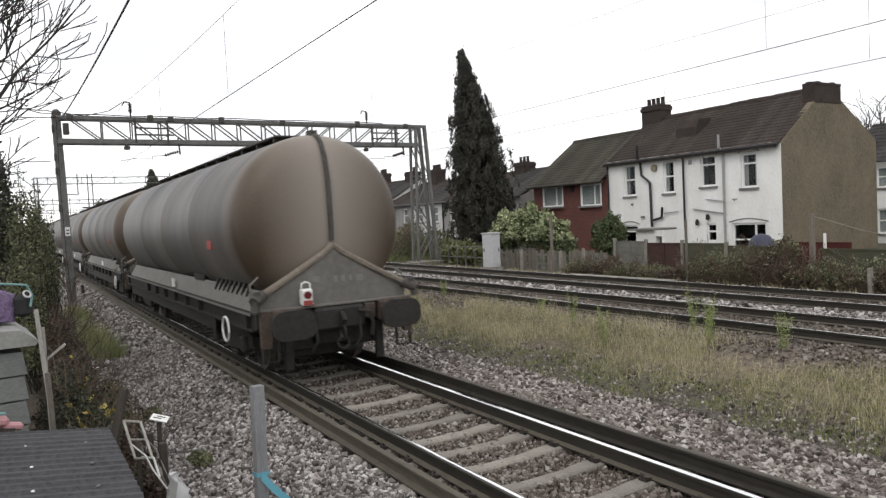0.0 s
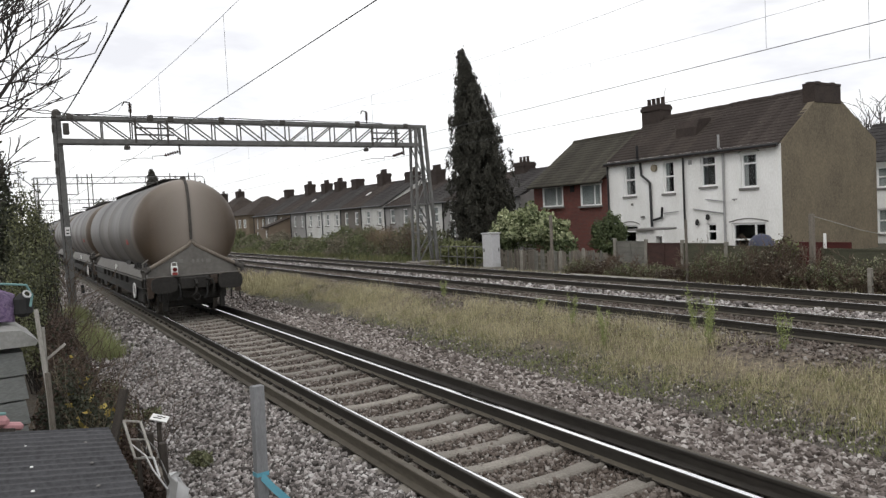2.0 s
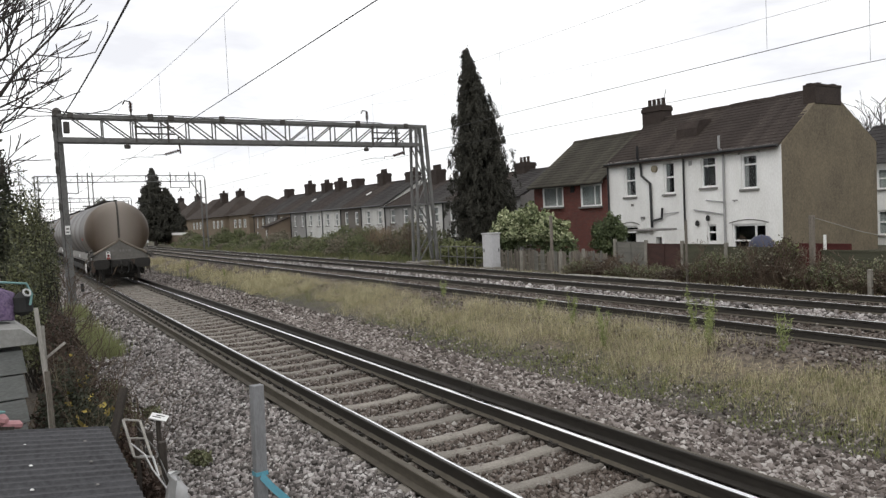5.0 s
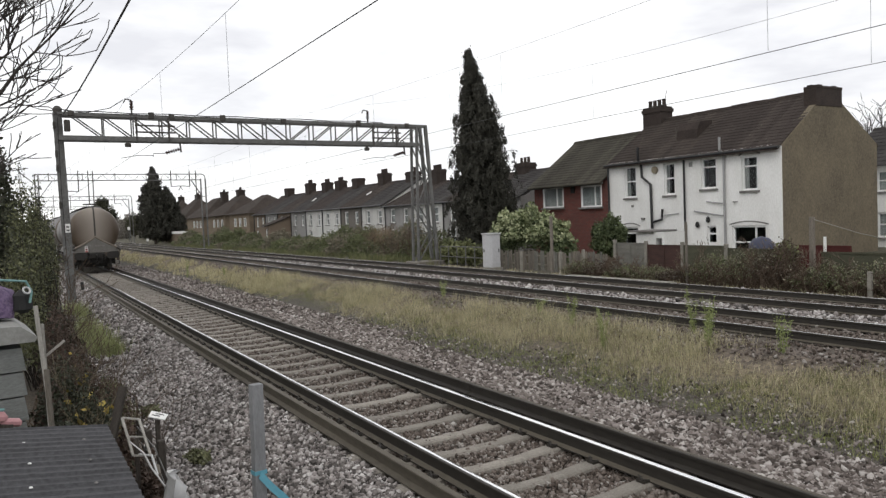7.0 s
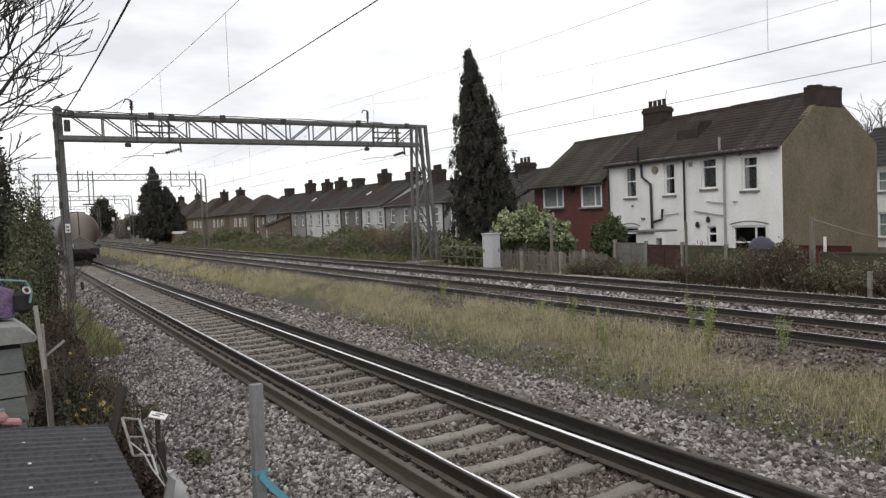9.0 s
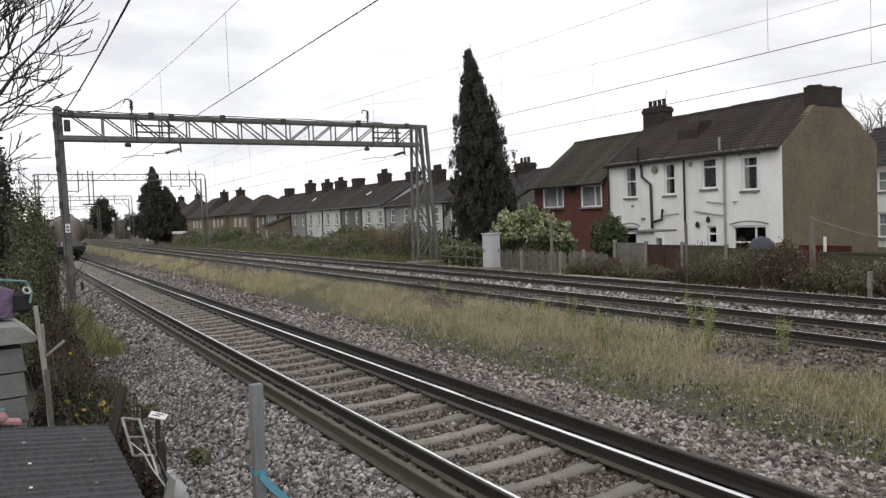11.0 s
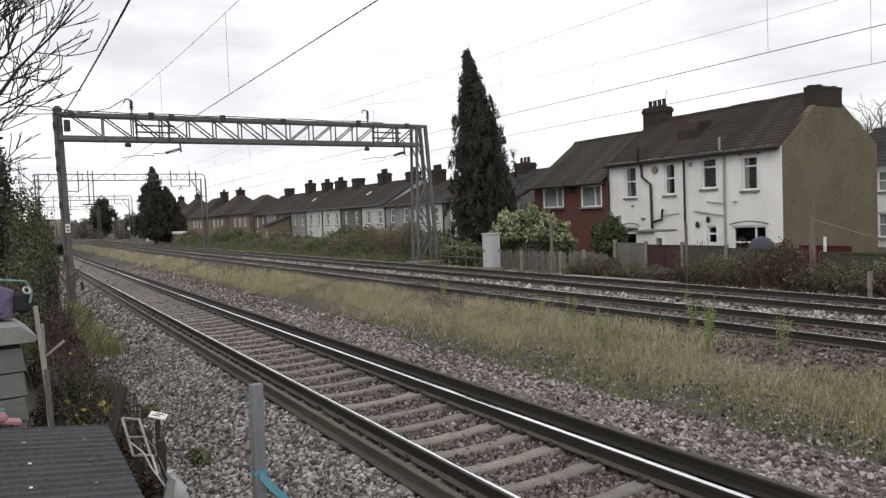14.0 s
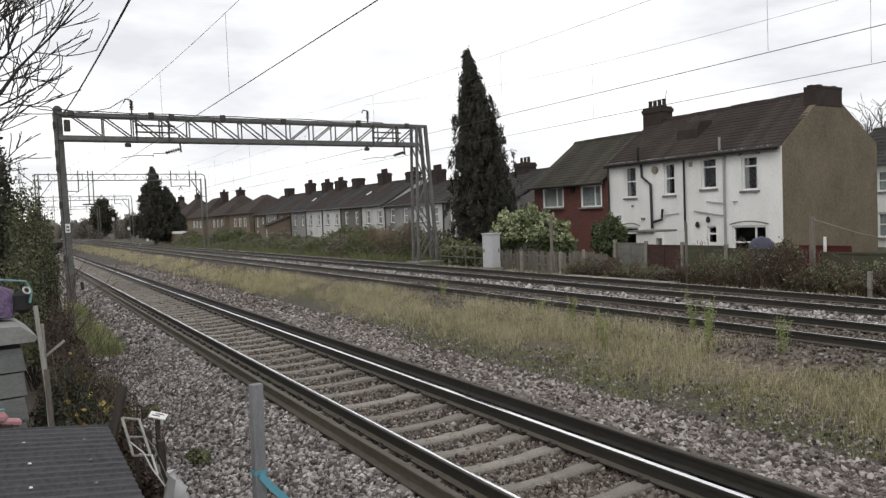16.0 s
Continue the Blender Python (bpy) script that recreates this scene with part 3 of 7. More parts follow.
def build_wagon():
    w = thing("tank_wagon", "grimy grey cement tank wagon with brown-stained dished end", "tank wagon", pose(0.7525, 9.9, 0), "tank wagons of the train")
    m = pose(0, 0.98, TZ, -90)
    dish = [(0.02, -0.36), (0.4, -0.348), (0.8, -0.295), (1.08, -0.215), (1.24, -0.12), (1.335, 0.0), (1.38, 0.09), (TR, 0.2)]
    far = [(r, 12.6 - h) for r, h in reversed(dish)]
    mid = []
    for y in (3.2, 6.1, 9.0):
        mid += [(TR, y - 0.03), (TR + 0.008, y - 0.01), (TR + 0.008, y + 0.01), (TR, y + 0.03)]
    part("barrel", Shape().lathe(dish + mid + far, m, 56), TANK, w, smooth=True)
    # end seam pipe and the two arms of the saddle lip
    s = Shape()
    pts = [(0, 1.16, TZ + TR - 0.01)] + [(0, 0.98 + h - 0.03, TZ + r) for r, h in ((1.36, 0.02), (1.24, -0.13), (1.0, -0.25), (0.7, -0.32), (0.35, -0.355), (0.0, -0.365), (-0.3, -0.36))]
    s.path(pts, 0.038, 8)
    part("end_seam", s, DARK_STEEL, w, smooth=True)
    for d in (-1, 1):
        part("saddle_lip", Shape().path([(0, 0.57, TZ - 0.36), (d * 0.12, 0.56, TZ - 0.47), (d * 0.7, 0.54, TZ - 0.80), (d * 1.2, 0.5, TZ - 1.06)], 0.056, 8), LIP, w, smooth=True)
        part("hose_end", Shape().path([(d * 1.16, 0.5, TZ - 1.04), (d * 1.22, 0.46, TZ - 1.07), (d * 1.33, 0.38, TZ - 1.13)], 0.085, 10).path([(d * 1.27, 0.42, TZ - 0.98), (d * 1.31, 0.40, TZ - 1.26)], 0.06, 8), DARK_STEEL, w, smooth=True)
    plate = Shape().prism([(-1.2, 1.12), (1.2, 1.12), (1.2, 1.34), (0.12, TZ - 0.47), (0, TZ - 0.37), (-0.12, TZ - 0.47), (-1.2, 1.34)], "y", 0.54, 0.6)
    part("end_saddle", plate, GRIME, w)
    part("end_saddle", Shape().prism([(-1.2, 1.12), (1.2, 1.12), (1.2, 1.32), (0, TZ - 0.32), (-1.2, 1.32)], "y", 13.85, 13.9), GRIME, w)
    # cradle sheets down both sides, with gusset fins whose black paints their spiky shadows
    for d in (-1, 1):
        part("cradle_sheet", Shape().prism([(d * 1.2, 1.08), (d * 1.16, 1.08), (d * 1.0, 1.36), (d * 1.04, 1.38)], "y", 0.6, 13.9), GRIME, w)
        for i in range(8):
            y = 1.55 + 0.29 * i
            part("gusset", Shape().add([(d * 1.10, y, 1.25), (d * 0.99, y - 0.075, 1.44), (d * 0.99, y + 0.075, 1.44), (d * 1.125, y, 1.27), (d * 1.05, y - 0.075, 1.47), (d * 1.05, y + 0.075, 1.47)],
                                       [(0, 1, 2), (3, 5, 4), (0, 3, 4, 1), (1, 4, 5, 2), (2, 5, 3, 0)]), FRAME, w)
        sole = Shape().box(d * 1.22, d * 1.20, 0.7, 13.95, 0.8, 1.08).box(d * 1.20, d * 1.30, 0.7, 13.95, 1.05, 1.08).box(d * 1.20, d * 1.30, 0.7, 13.95, 0.8, 0.83)
        part("solebar", sole, FRAME, w)
        part("edge_strip", Shape().box(d * 1.303, d * 1.31, 0.7, 13.95, 1.045, 1.085), GRIME, w)
        part("grab_rail", Shape().path([(d * 1.27, 0.75, 1.08), (d * 1.27, 0.75, 1.5), (d * 1.12, 0.85, 1.6)], 0.018, 6), GRIME, w)
        part("handbrake_wheel", ring(Shape(), pose(d * 1.34, 2.05, 0.72, 0, 90), 0.20, 0.02), WHITE, w, "white-painted handbrake wheel", True)
        part("hopper_leg", Shape().prism([(4.6, 1.5), (5.6, 1.5), (5.4, 1.05), (4.8, 1.05)], "x", d * 0.85, d * 1.06), FRAME, w)
        part("brake_rigging", Shape().cbox(d * 0.55 - 0.3, d * 0.55 + 0.3, 0.8, 1.35, 0.4, 0.96, 0.04), FRAME, w)
        part("brake_rigging", Shape().cbox(d * 0.55 - 0.32, d * 0.55 + 0.32, 2.2, 3.3, 0.3, 0.96, 0.04), FRAME, w)
    part("headstock", Shape().cbox(-1.28, 1.28, 0.50, 0.68, 0.86, 1.10, 0.02), FRAME, w)
    part("headstock_lip", Shape().cbox(-1.27, 1.27, 0.44, 0.60, 1.10, 1.14, 0.012), GRIME, w)
    part("drawbar_box", Shape().cbox(-0.42, 0.40, 0.36, 0.52, 0.74, 1.09, 0.04), FRAME, w)
    part("rust_patch_plate", Shape().cbox(0.42, 0.62, 0.42, 0.50, 0.84, 1.09, 0.02), RUSTY_PLATE, w)
    for d in (-1, 1):
        part("corner_plate", Shape().prism([(d * 1.24, 0.58), (d * 1.24, 1.12), (d * 1.02, 1.12), (d * 1.1, 0.58)], "y", 0.40, 0.50), RUSTY_PLATE, w)
        part("step", Shape().path([(d * 1.22, 0.46, 0.85), (d * 1.22, 0.46, 0.36), (d * 0.98, 0.46, 0.36), (d * 0.98, 0.46, 0.85)], 0.022, 6), FRAME, w)
        part("lifeguard", Shape().cbox(d * 0.76 - 0.07, d * 0.76 + 0.07, 0.62, 0.72, 0.16, 0.86, 0.02), FRAME, w)
        part("cradle_valance", Shape().box(d * 1.225, d * 1.235, 3.2, 13.6, 0.56, 0.8), FRAME, w)
        for y in (1.0, 4.2, 5.4, 6.6, 7.8, 9.0, 10.2):
            part("solebar_rib", Shape().box(d * 1.22, d * 1.295, y, y + 0.04, 0.83, 1.05), FRAME, w)
    for x0, x1, z0 in ((-0.36, -0.26, 1.48), (-0.02, 0.04, 1.46), (0.10, 0.17, 1.46), (0.24, 0.28, 1.46), (0.36, 0.48, 1.45)):
        part("faded_mark", Shape().box(x0, x1, 0.534, 0.539, z0, z0 + 0.09), PALE_MARK, w, "faded unreadable lettering")
    # added boxes that block light leaking in under the wagon
    part("shade_trough", Shape().cbox(-0.5, 0.5, 4.1, 10.5, 0.28, 0.955, 0.05), FRAME, w)
    for yc in (2.75, 11.85):
        for dy in (-1.45, -0.45, 0.45, 1.45):
            part("shade_beam", Shape().cbox(-0.66, 0.66, yc + dy - 0.07, yc + dy + 0.07, 0.22, 0.62, 0.03), FRAME, w)
    part("air_pipe", Shape().path([(0.30, 0.36, 1.0), (0.42, 0.22, 0.98), (0.46, 0.20, 0.8), (0.44, 0.24, 0.62)], 0.035, 8), FRAME, w, smooth=True)
    part("headstock", Shape().cbox(-1.28, 1.28, 13.88, 14.08, 0.82, 1.14, 0.02), FRAME, w)
    part("centre_sill", Shape().box(-0.3, 0.3, 0.68, 13.88, 0.5, 0.957), FRAME, w)
    part("floor_plate", Shape().box(-1.2, 1.2, 0.74, 13.9, 0.96, 1.02), FRAME, w)
    for y, e in ((0.0, 1), (14.6, -1)):
        for d in (-1, 1):
            b = part("buffer", Shape().tube((d * 0.865, y + e * 0.08, 1.0), (d * 0.865, y + e * 0.54, 1.0), 0.11, 0.14, 14), FRAME, w, smooth=True)
            part("buffer_head", Shape().prism([(d * 0.865 + 0.33 * math.copysign(abs(math.cos(q)) ** 0.55, math.cos(q)), 0.93 + (0.215 if math.sin(q) > 0 else 0.22) * math.copysign(abs(math.sin(q)) ** 0.7, math.sin(q))) for q in [2 * math.pi * k / 28 for k in range(28)]], "y", min(y, y + e * 0.08), max(y, y + e * 0.08)), FRAME, b)
            part("buffer_guide", Shape().cbox(d * 0.865 - 0.2, d * 0.865 + 0.2, min(y + e * 0.30, y + e * 0.56), max(y + e * 0.30, y + e * 0.56), 0.78, 1.13, 0.04), RUSTY_PLATE, b)
        part("draw_hook", Shape().path([(0, y + e * 0.54, 0.98), (0, y + e * 0.3, 0.98), (0, y + e * 0.22, 0.9), (0, y + e * 0.3, 0.83)], 0.04, 6), FRAME, w)
        part("coupling", ring(ring(Shape(), pose(0, y + e * 0.32, 0.7, 0, 90) @ pose(0, 0, 0), 0.1, 0.022, 14, 6), pose(0, y + e * 0.33, 0.53, 90), 0.09, 0.022, 14, 6), FRAME, w)
        for d in (-0.42, 0.3):
            part("brake_hose", Shape().path([(d, y + e * 0.52, 0.92), (d, y + e * 0.36, 0.86), (d, y + e * 0.32, 0.6), (d - 0.08, y + e * 0.36, 0.45)], 0.025, 6), BLACK, w)
    # wheels and bogies
    for yc in (2.75, 11.85):
        for d in (-1, 1):
            fr = Shape().prism([(yc - 1.3, 0.45), (yc - 1.3, 0.62), (yc - 0.5, 0.8), (yc + 0.5, 0.8), (yc + 1.3, 0.62), (yc + 1.3, 0.45), (yc + 0.5, 0.32), (yc - 0.5, 0.32)], "x", d * 0.96, d * 1.08)
            part("bogie_frame", fr, FRAME, w)
            for i in range(3):
                part("spring", ring(Shape(), pose(d * 1.0, yc - 0.16 + 0.16 * i, 0.28), 0.05, 0.02, 10, 5), FRAME, w)
        part("bolster", Shape().box(-1.0, 1.0, yc - 0.2, yc + 0.2, 0.5, 0.97), FRAME, w)
        for dy in (-0.9, 0.9):
            ax = part("axle", Shape().tube((-1.1, yc + dy, 0.46), (1.1, yc + dy, 0.46), 0.075, k=10), FRAME, w)
            for d in (-1, 1):
                wm = pose(d * 0.7525, yc + dy, 0.46, 0, d * 90)
                part("wheel", Shape().lathe([(0.1, -0.08), (0.36, -0.02), (0.40, -0.07), (0.495, -0.07), (0.49, -0.035), (0.462, -0.03), (0.457, 0.07), (0.40, 0.07), (0.36, 0.02), (0.1, 0.09)], wm, 28), WHEEL, ax, smooth=True)
                part("axlebox", Shape().cbox(d * 1.08 - 0.08, d * 1.08 + 0.08, yc + dy - 0.13, yc + dy + 0.13, 0.33, 0.6, 0.03), FRAME, ax)
    for y0, y1 in ((5.0, 5.9), (7.2, 8.4), (8.8, 9.3)):
        part("brake_cylinder", Shape().cbox(-0.95, -0.35, y0, y1, 0.45, 0.96, 0.05), FRAME, w)
        part("brake_cylinder", Shape().cbox(0.35, 0.95, y0 + 0.3, y1 + 0.3, 0.5, 0.96, 0.05), FRAME, w)
    # roof walkway, hatches and pipe
    part("walkway", Shape().box(-0.42, 0.12, 1.75, 13.0, TZ + TR + 0.035, TZ + TR + 0.06), DARK_STEEL, w)
    for i in range(12):
        part("walkway_bracket", Shape().box(-0.40, 0.10, 1.9 + i * 0.98, 1.95 + i * 0.98, TZ + TR - 0.09, TZ + TR + 0.035), DARK_STEEL, w)
    for y in (3.2, 7.3, 11.4):
        h = part("hatch", Shape().lathe([(0.27, -0.05), (0.27, 0.1), (0.22, 0.13), (0.02, 0.15)], pose(0.42, y, TZ + TR - 0.06), 20), GRIME, w, smooth=True)
    part("discharge_pipe", Shape().path([(0.55, 1.4, TZ + 1.17), (0.55, 6, TZ + 1.17), (0.55, 12.8, TZ + 1.17)], 0.045, 8), GRIME, w)
    part("end_bracket", Shape().box(-0.06, 0.06, 1.1, 1.3, TZ + TR - 0.03, TZ + TR + 0.07), DARK_STEEL, w)
    part("company_mark", Shape().prism([(2.55, 2.02), (2.85, 2.02), (2.85, 2.17), (2.55, 2.17)], "x", -1.382, -1.355), RED, w, "faded red painted mark")
    part("data_panel", Shape().prism([(6.9, 1.12), (7.1, 1.12), (7.1, 1.3), (6.9, 1.3)], "x", -1.24, -1.2), WHITE, w, "small white data panel")
    return w


wagon = build_wagon()
WAGONS = [wagon] + [copy_thing(wagon, pose(0.7525, 9.9 + 14.6 * i, 0)) for i in range(1, 8)]


def build_tail_lamp():
    """Hangs on the last wagon's headstock and travels with it."""
    t = thing("tail_lamp", "white tail lamp with a red lens on the wagon end", "tail lamp", pose(0.7525, 9.9, 0))
    x, y, z = -0.52, 0.44, 1.15
    part("case", Shape().cbox(x - 0.085, x + 0.085, y - 0.07, y + 0.07, z, z + 0.25, 0.02), WHITE, t)
    part("panel", Shape().box(x - 0.07, x + 0.07, y - 0.075, y - 0.068, z + 0.005, z + 0.08), RED, t, "red lower panel")
    part("lens", Shape().tube((x, y - 0.09, z + 0.16), (x, y - 0.06, z + 0.16), 0.058, k=18), plain("dark_red_lens", (0.12, 0.012, 0.012), 0.2), t, "dark red round lens")
    part("handle", Shape().path([(x - 0.07, y, z + 0.24), (x - 0.065, y, z + 0.33), (x, y, z + 0.355), (x + 0.065, y, z + 0.33), (x + 0.07, y, z + 0.24)], 0.014, 6), WHITE, t)
    return t


tail_lamp = build_tail_lamp()


# ======== overhead line ========
def insulator(parent, p, q, n=6, r=0.09):
    p, q = Vector(p), Vector(q)
    s = Shape()
    s.tube(p, q, 0.025, k=8)
    for i in range(n):
        c = p + (q - p) * ((i + 0.7) / (n + 0.4))
        d = (q - p).normalized() * 0.02
        s.tube(c - d, c + d, r, r * 0.5, 10)
    return part("insulator", s, CERAMIC, parent, "dark brown ribbed insulator", True)


def build_gantry(y, xl, xr, z, h, panels, lean, foot, gear):
    g = thing("overhead_line_gantry", "grey lattice steel gantry spanning all the tracks", "gantry", pose(0, y, 0), "overhead line gantries")
    w = 0.28
    for dy in (-w, w):
        part("top_chord", Shape().bar((xl, dy, z - 0.07), (xr, dy, z - 0.07), 0.12, 0.14), STEEL, g)
        part("bottom_chord", Shape().bar((xl, dy, z - h + 0.06), (xr - 0.4, dy, z - h + 0.08), 0.12, 0.19), STEEL, g)
        step = (xr - xl - 1.0) / panels
        for i in range(panels):
            x = xl + 0.5 + i * step
            part("post", Shape().bar((x + step, dy, z - h + 0.1), (x + step, dy, z - 0.1), 0.05, 0.05), STEEL, g)
            up = i >= panels // 2 + 1
            part("diagonal", Shape().bar((x, dy, z - h + 0.1 if up else z - 0.1), (x + step, dy, z - 0.1 if up else z - h + 0.1), 0.05, 0.05), STEEL, g)
    lac = Shape()
    for i in range(panels * 2):
        x = xl + (xr - xl) * i / (panels * 2)
        lac.bar((x, -w, z - 0.03), (x + 0.4, w, z - 0.03), 0.04, 0.03).bar((x, -w, z - h + 0.03), (x, w, z - h + 0.03), 0.04, 0.03)
    part("lacing", lac, STEEL, g)
    # plain leg and lattice leg
    part("leg", Shape().prism([(-0.16, -0.02), (-0.16, 0.0), (-0.02, 0.02), (-0.02, 0.14), (-0.16, 0.16), (-0.16, 0.18), (0.16, 0.18), (0.16, 0.16), (0.02, 0.14), (0.02, 0.02), (0.16, 0.0), (0.16, -0.02)], "z", -0.55, z).add([], []), STEEL, g).matrix_basis = pose(xl + lean, -0.08, 0, 0, -math.degrees(lean / z), 0)
    part("leg_base", Shape().cbox(xl + lean - 0.18, xl + lean + 0.18, -0.12, 0.14, -0.7, -0.3, 0.02), STEEL, g).matrix_basis = pose(0, 0, 0)
    for dy in (-w, w):
        part("leg_post", Shape().bar((xr - 0.72, dy, foot), (xr - 0.55, dy, z), 0.11, 0.11), STEEL, g)
        part("leg_post", Shape().bar((xr + 0.38, dy, foot), (xr - 0.05, dy, z), 0.16, 0.14), STEEL, g)
        n = 4
        for i in range(n):
            t0, t1 = i / n, (i + 1) / n
            def at(k, t):
                return ((xr - 0.72 + 0.17 * t) if k == 0 else (xr + 0.38 - 0.43 * t), dy, foot + (z - h - foot) * t)
            part("leg_diagonal", Shape().bar(at(i % 2, t0), at(1 - i % 2, t1), 0.05, 0.05), STEEL, g)
            part("leg_strut", Shape().bar(at(0, t1), at(1, t1), 0.04, 0.04), STEEL, g)
    part("footing", Shape().cbox(xr - 1.0, xr + 0.65, -0.6, 0.6, -0.3, foot + 0.05, 0.03), CONCRETE, g)
    for gx in gear:
        # carrier insulator above, stay frame in the beam, registration arm below
        part("bracket", Shape().path([(gx, 0, z), (gx, 0, z + 0.25)], 0.035, 6).path([(gx, 0, z + 0.62), (gx - 0.22, 0, z + 0.66), (gx - 0.3, 0, z + 0.5)], 0.03, 6), DARK_STEEL, g)
        insulator(g, (gx, 0, z + 0.22), (gx, 0, z + 0.62))
        for k in (0.35, 0.62):
            part("stay", Shape().bar((gx + 0.05, -0.32, z - h + k), (gx + 1.6, -0.32, z - h + k), 0.06, 0.06), DARK_STEEL, g)
        for k in (0.1, 1.35):
            part("stay_post", Shape().bar((gx + k, -0.34, z - h), (gx + k, -0.34, z - 0.1), 0.07, 0.07), DARK_STEEL, g)
        part("drop_arm", Shape().bar((gx + 1.75, -0.3, z - h + 0.25), (gx + 1.8, -0.3, z - h - 0.45), 0.06, 0.06), DARK_STEEL, g)
        insulator(g, (gx + 1.75, -0.3, z - h - 0.32), (gx + 1.15, -0.3, z - h - 0.5), 6, 0.085)
        part("registration_arm", Shape().path([(gx + 1.15, -0.3, z - h - 0.5), (gx + 0.7, -0.3, z - h - 0.52), (gx + 0.7, -0.3, z - h - 0.66)], 0.016, 5).path([(gx + 0.7, -0.3, z - h - 0.6), (gx + 0.1, -0.3, z - h - 0.6), (gx - 0.55, -0.3, z - h - 0.72)], 0.014, 5), DARK_STEEL, g)
        part("weight", Shape().lathe([(0.02, -0.1), (0.12, -0.08), (0.13, 0.04), (0.03, 0.1)], pose(gx - 0.25, -0.3, z - h - 0.18), 12).tube((gx - 0.25, -0.3, z - h - 0.1), (gx - 0.1, -0.3, z - h), 0.025), DARK_STEEL, g)
    for k, cx in enumerate((0.35, 3.3, 4.1, 6.2, 8.9, 12.6, 15.2)):
        part("clamp", Shape().cbox(xl + cx, xl + cx + 0.22, -0.40, -0.26, z - 0.16, z + (0.10 if k % 2 else 0.04), 0.02), DARK_STEEL, g)
    for k, zz in enumerate((6.4, 5.3, 4.75, 3.3, 1.2)):
        part("cable_clip", Shape().cbox(xl + lean * (1 - zz / z) - 0.19, xl + lean * (1 - zz / z) - 0.10, -0.2, -0.05, zz, zz + 0.28, 0.015), DARK_STEEL, g)
    part("jumper_cable", Shape().path([(xl + 0.1, -0.2, z + 0.12), (xl + 1.0, -0.15, z + 0.02), (xl + 1.9, -0.1, z + 0.25), (1.0 - 0.3, 0, z + 0.62)], 0.018, 6), BLACK, g)
    part("beam_cable", Shape().path([(xl + 0.2, -0.36, z + 0.03)] + [(xl + 1.4 * i, -0.36, z + 0.02 + 0.035 * (i % 2)) for i in range(1, 11)], 0.02, 5), BLACK, g)
    part("pole_cap", Shape().lathe([(0.03, 0.0), (0.16, 0.02), (0.17, 0.22), (0.08, 0.32), (0.01, 0.34)], pose(xl + 0.02, 0, z - 0.06), 12), DARK_STEEL, g)
    part("sign_plate", Shape().cbox(xl + lean - 0.09, xl + lean + 0.09, -0.2, -0.17, 2.35, 2.7, 0.005), WHITE, g, "small white number plate")
    part("sign_bars", Shape().box(xl + lean - 0.05, xl + lean + 0.05, -0.206, -0.2, 2.42, 2.47).box(xl + lean - 0.05, xl + lean + 0.05, -0.206, -0.2, 2.55, 2.6), BLACK, g)
    part("switch_box", Shape().cbox(xl + 0.2, xl + 0.42, -0.36, -0.16, z - 0.75, z - 0.3, 0.03), DARK_STEEL, g)
    part("cable", Shape().path([(xl + 0.0, -0.2, z - 0.2), (xl - 0.02, -0.22, 4.0), (xl + 0.02, -0.22, 1.5), (xl + lean, -0.2, -0.5)], 0.012, 6), BLACK, g)
    return g


build_gantry(32, -1.72, 14.72, 7.05, 1.06, 14, 0.12, 0.15, (1.0, 11.64))


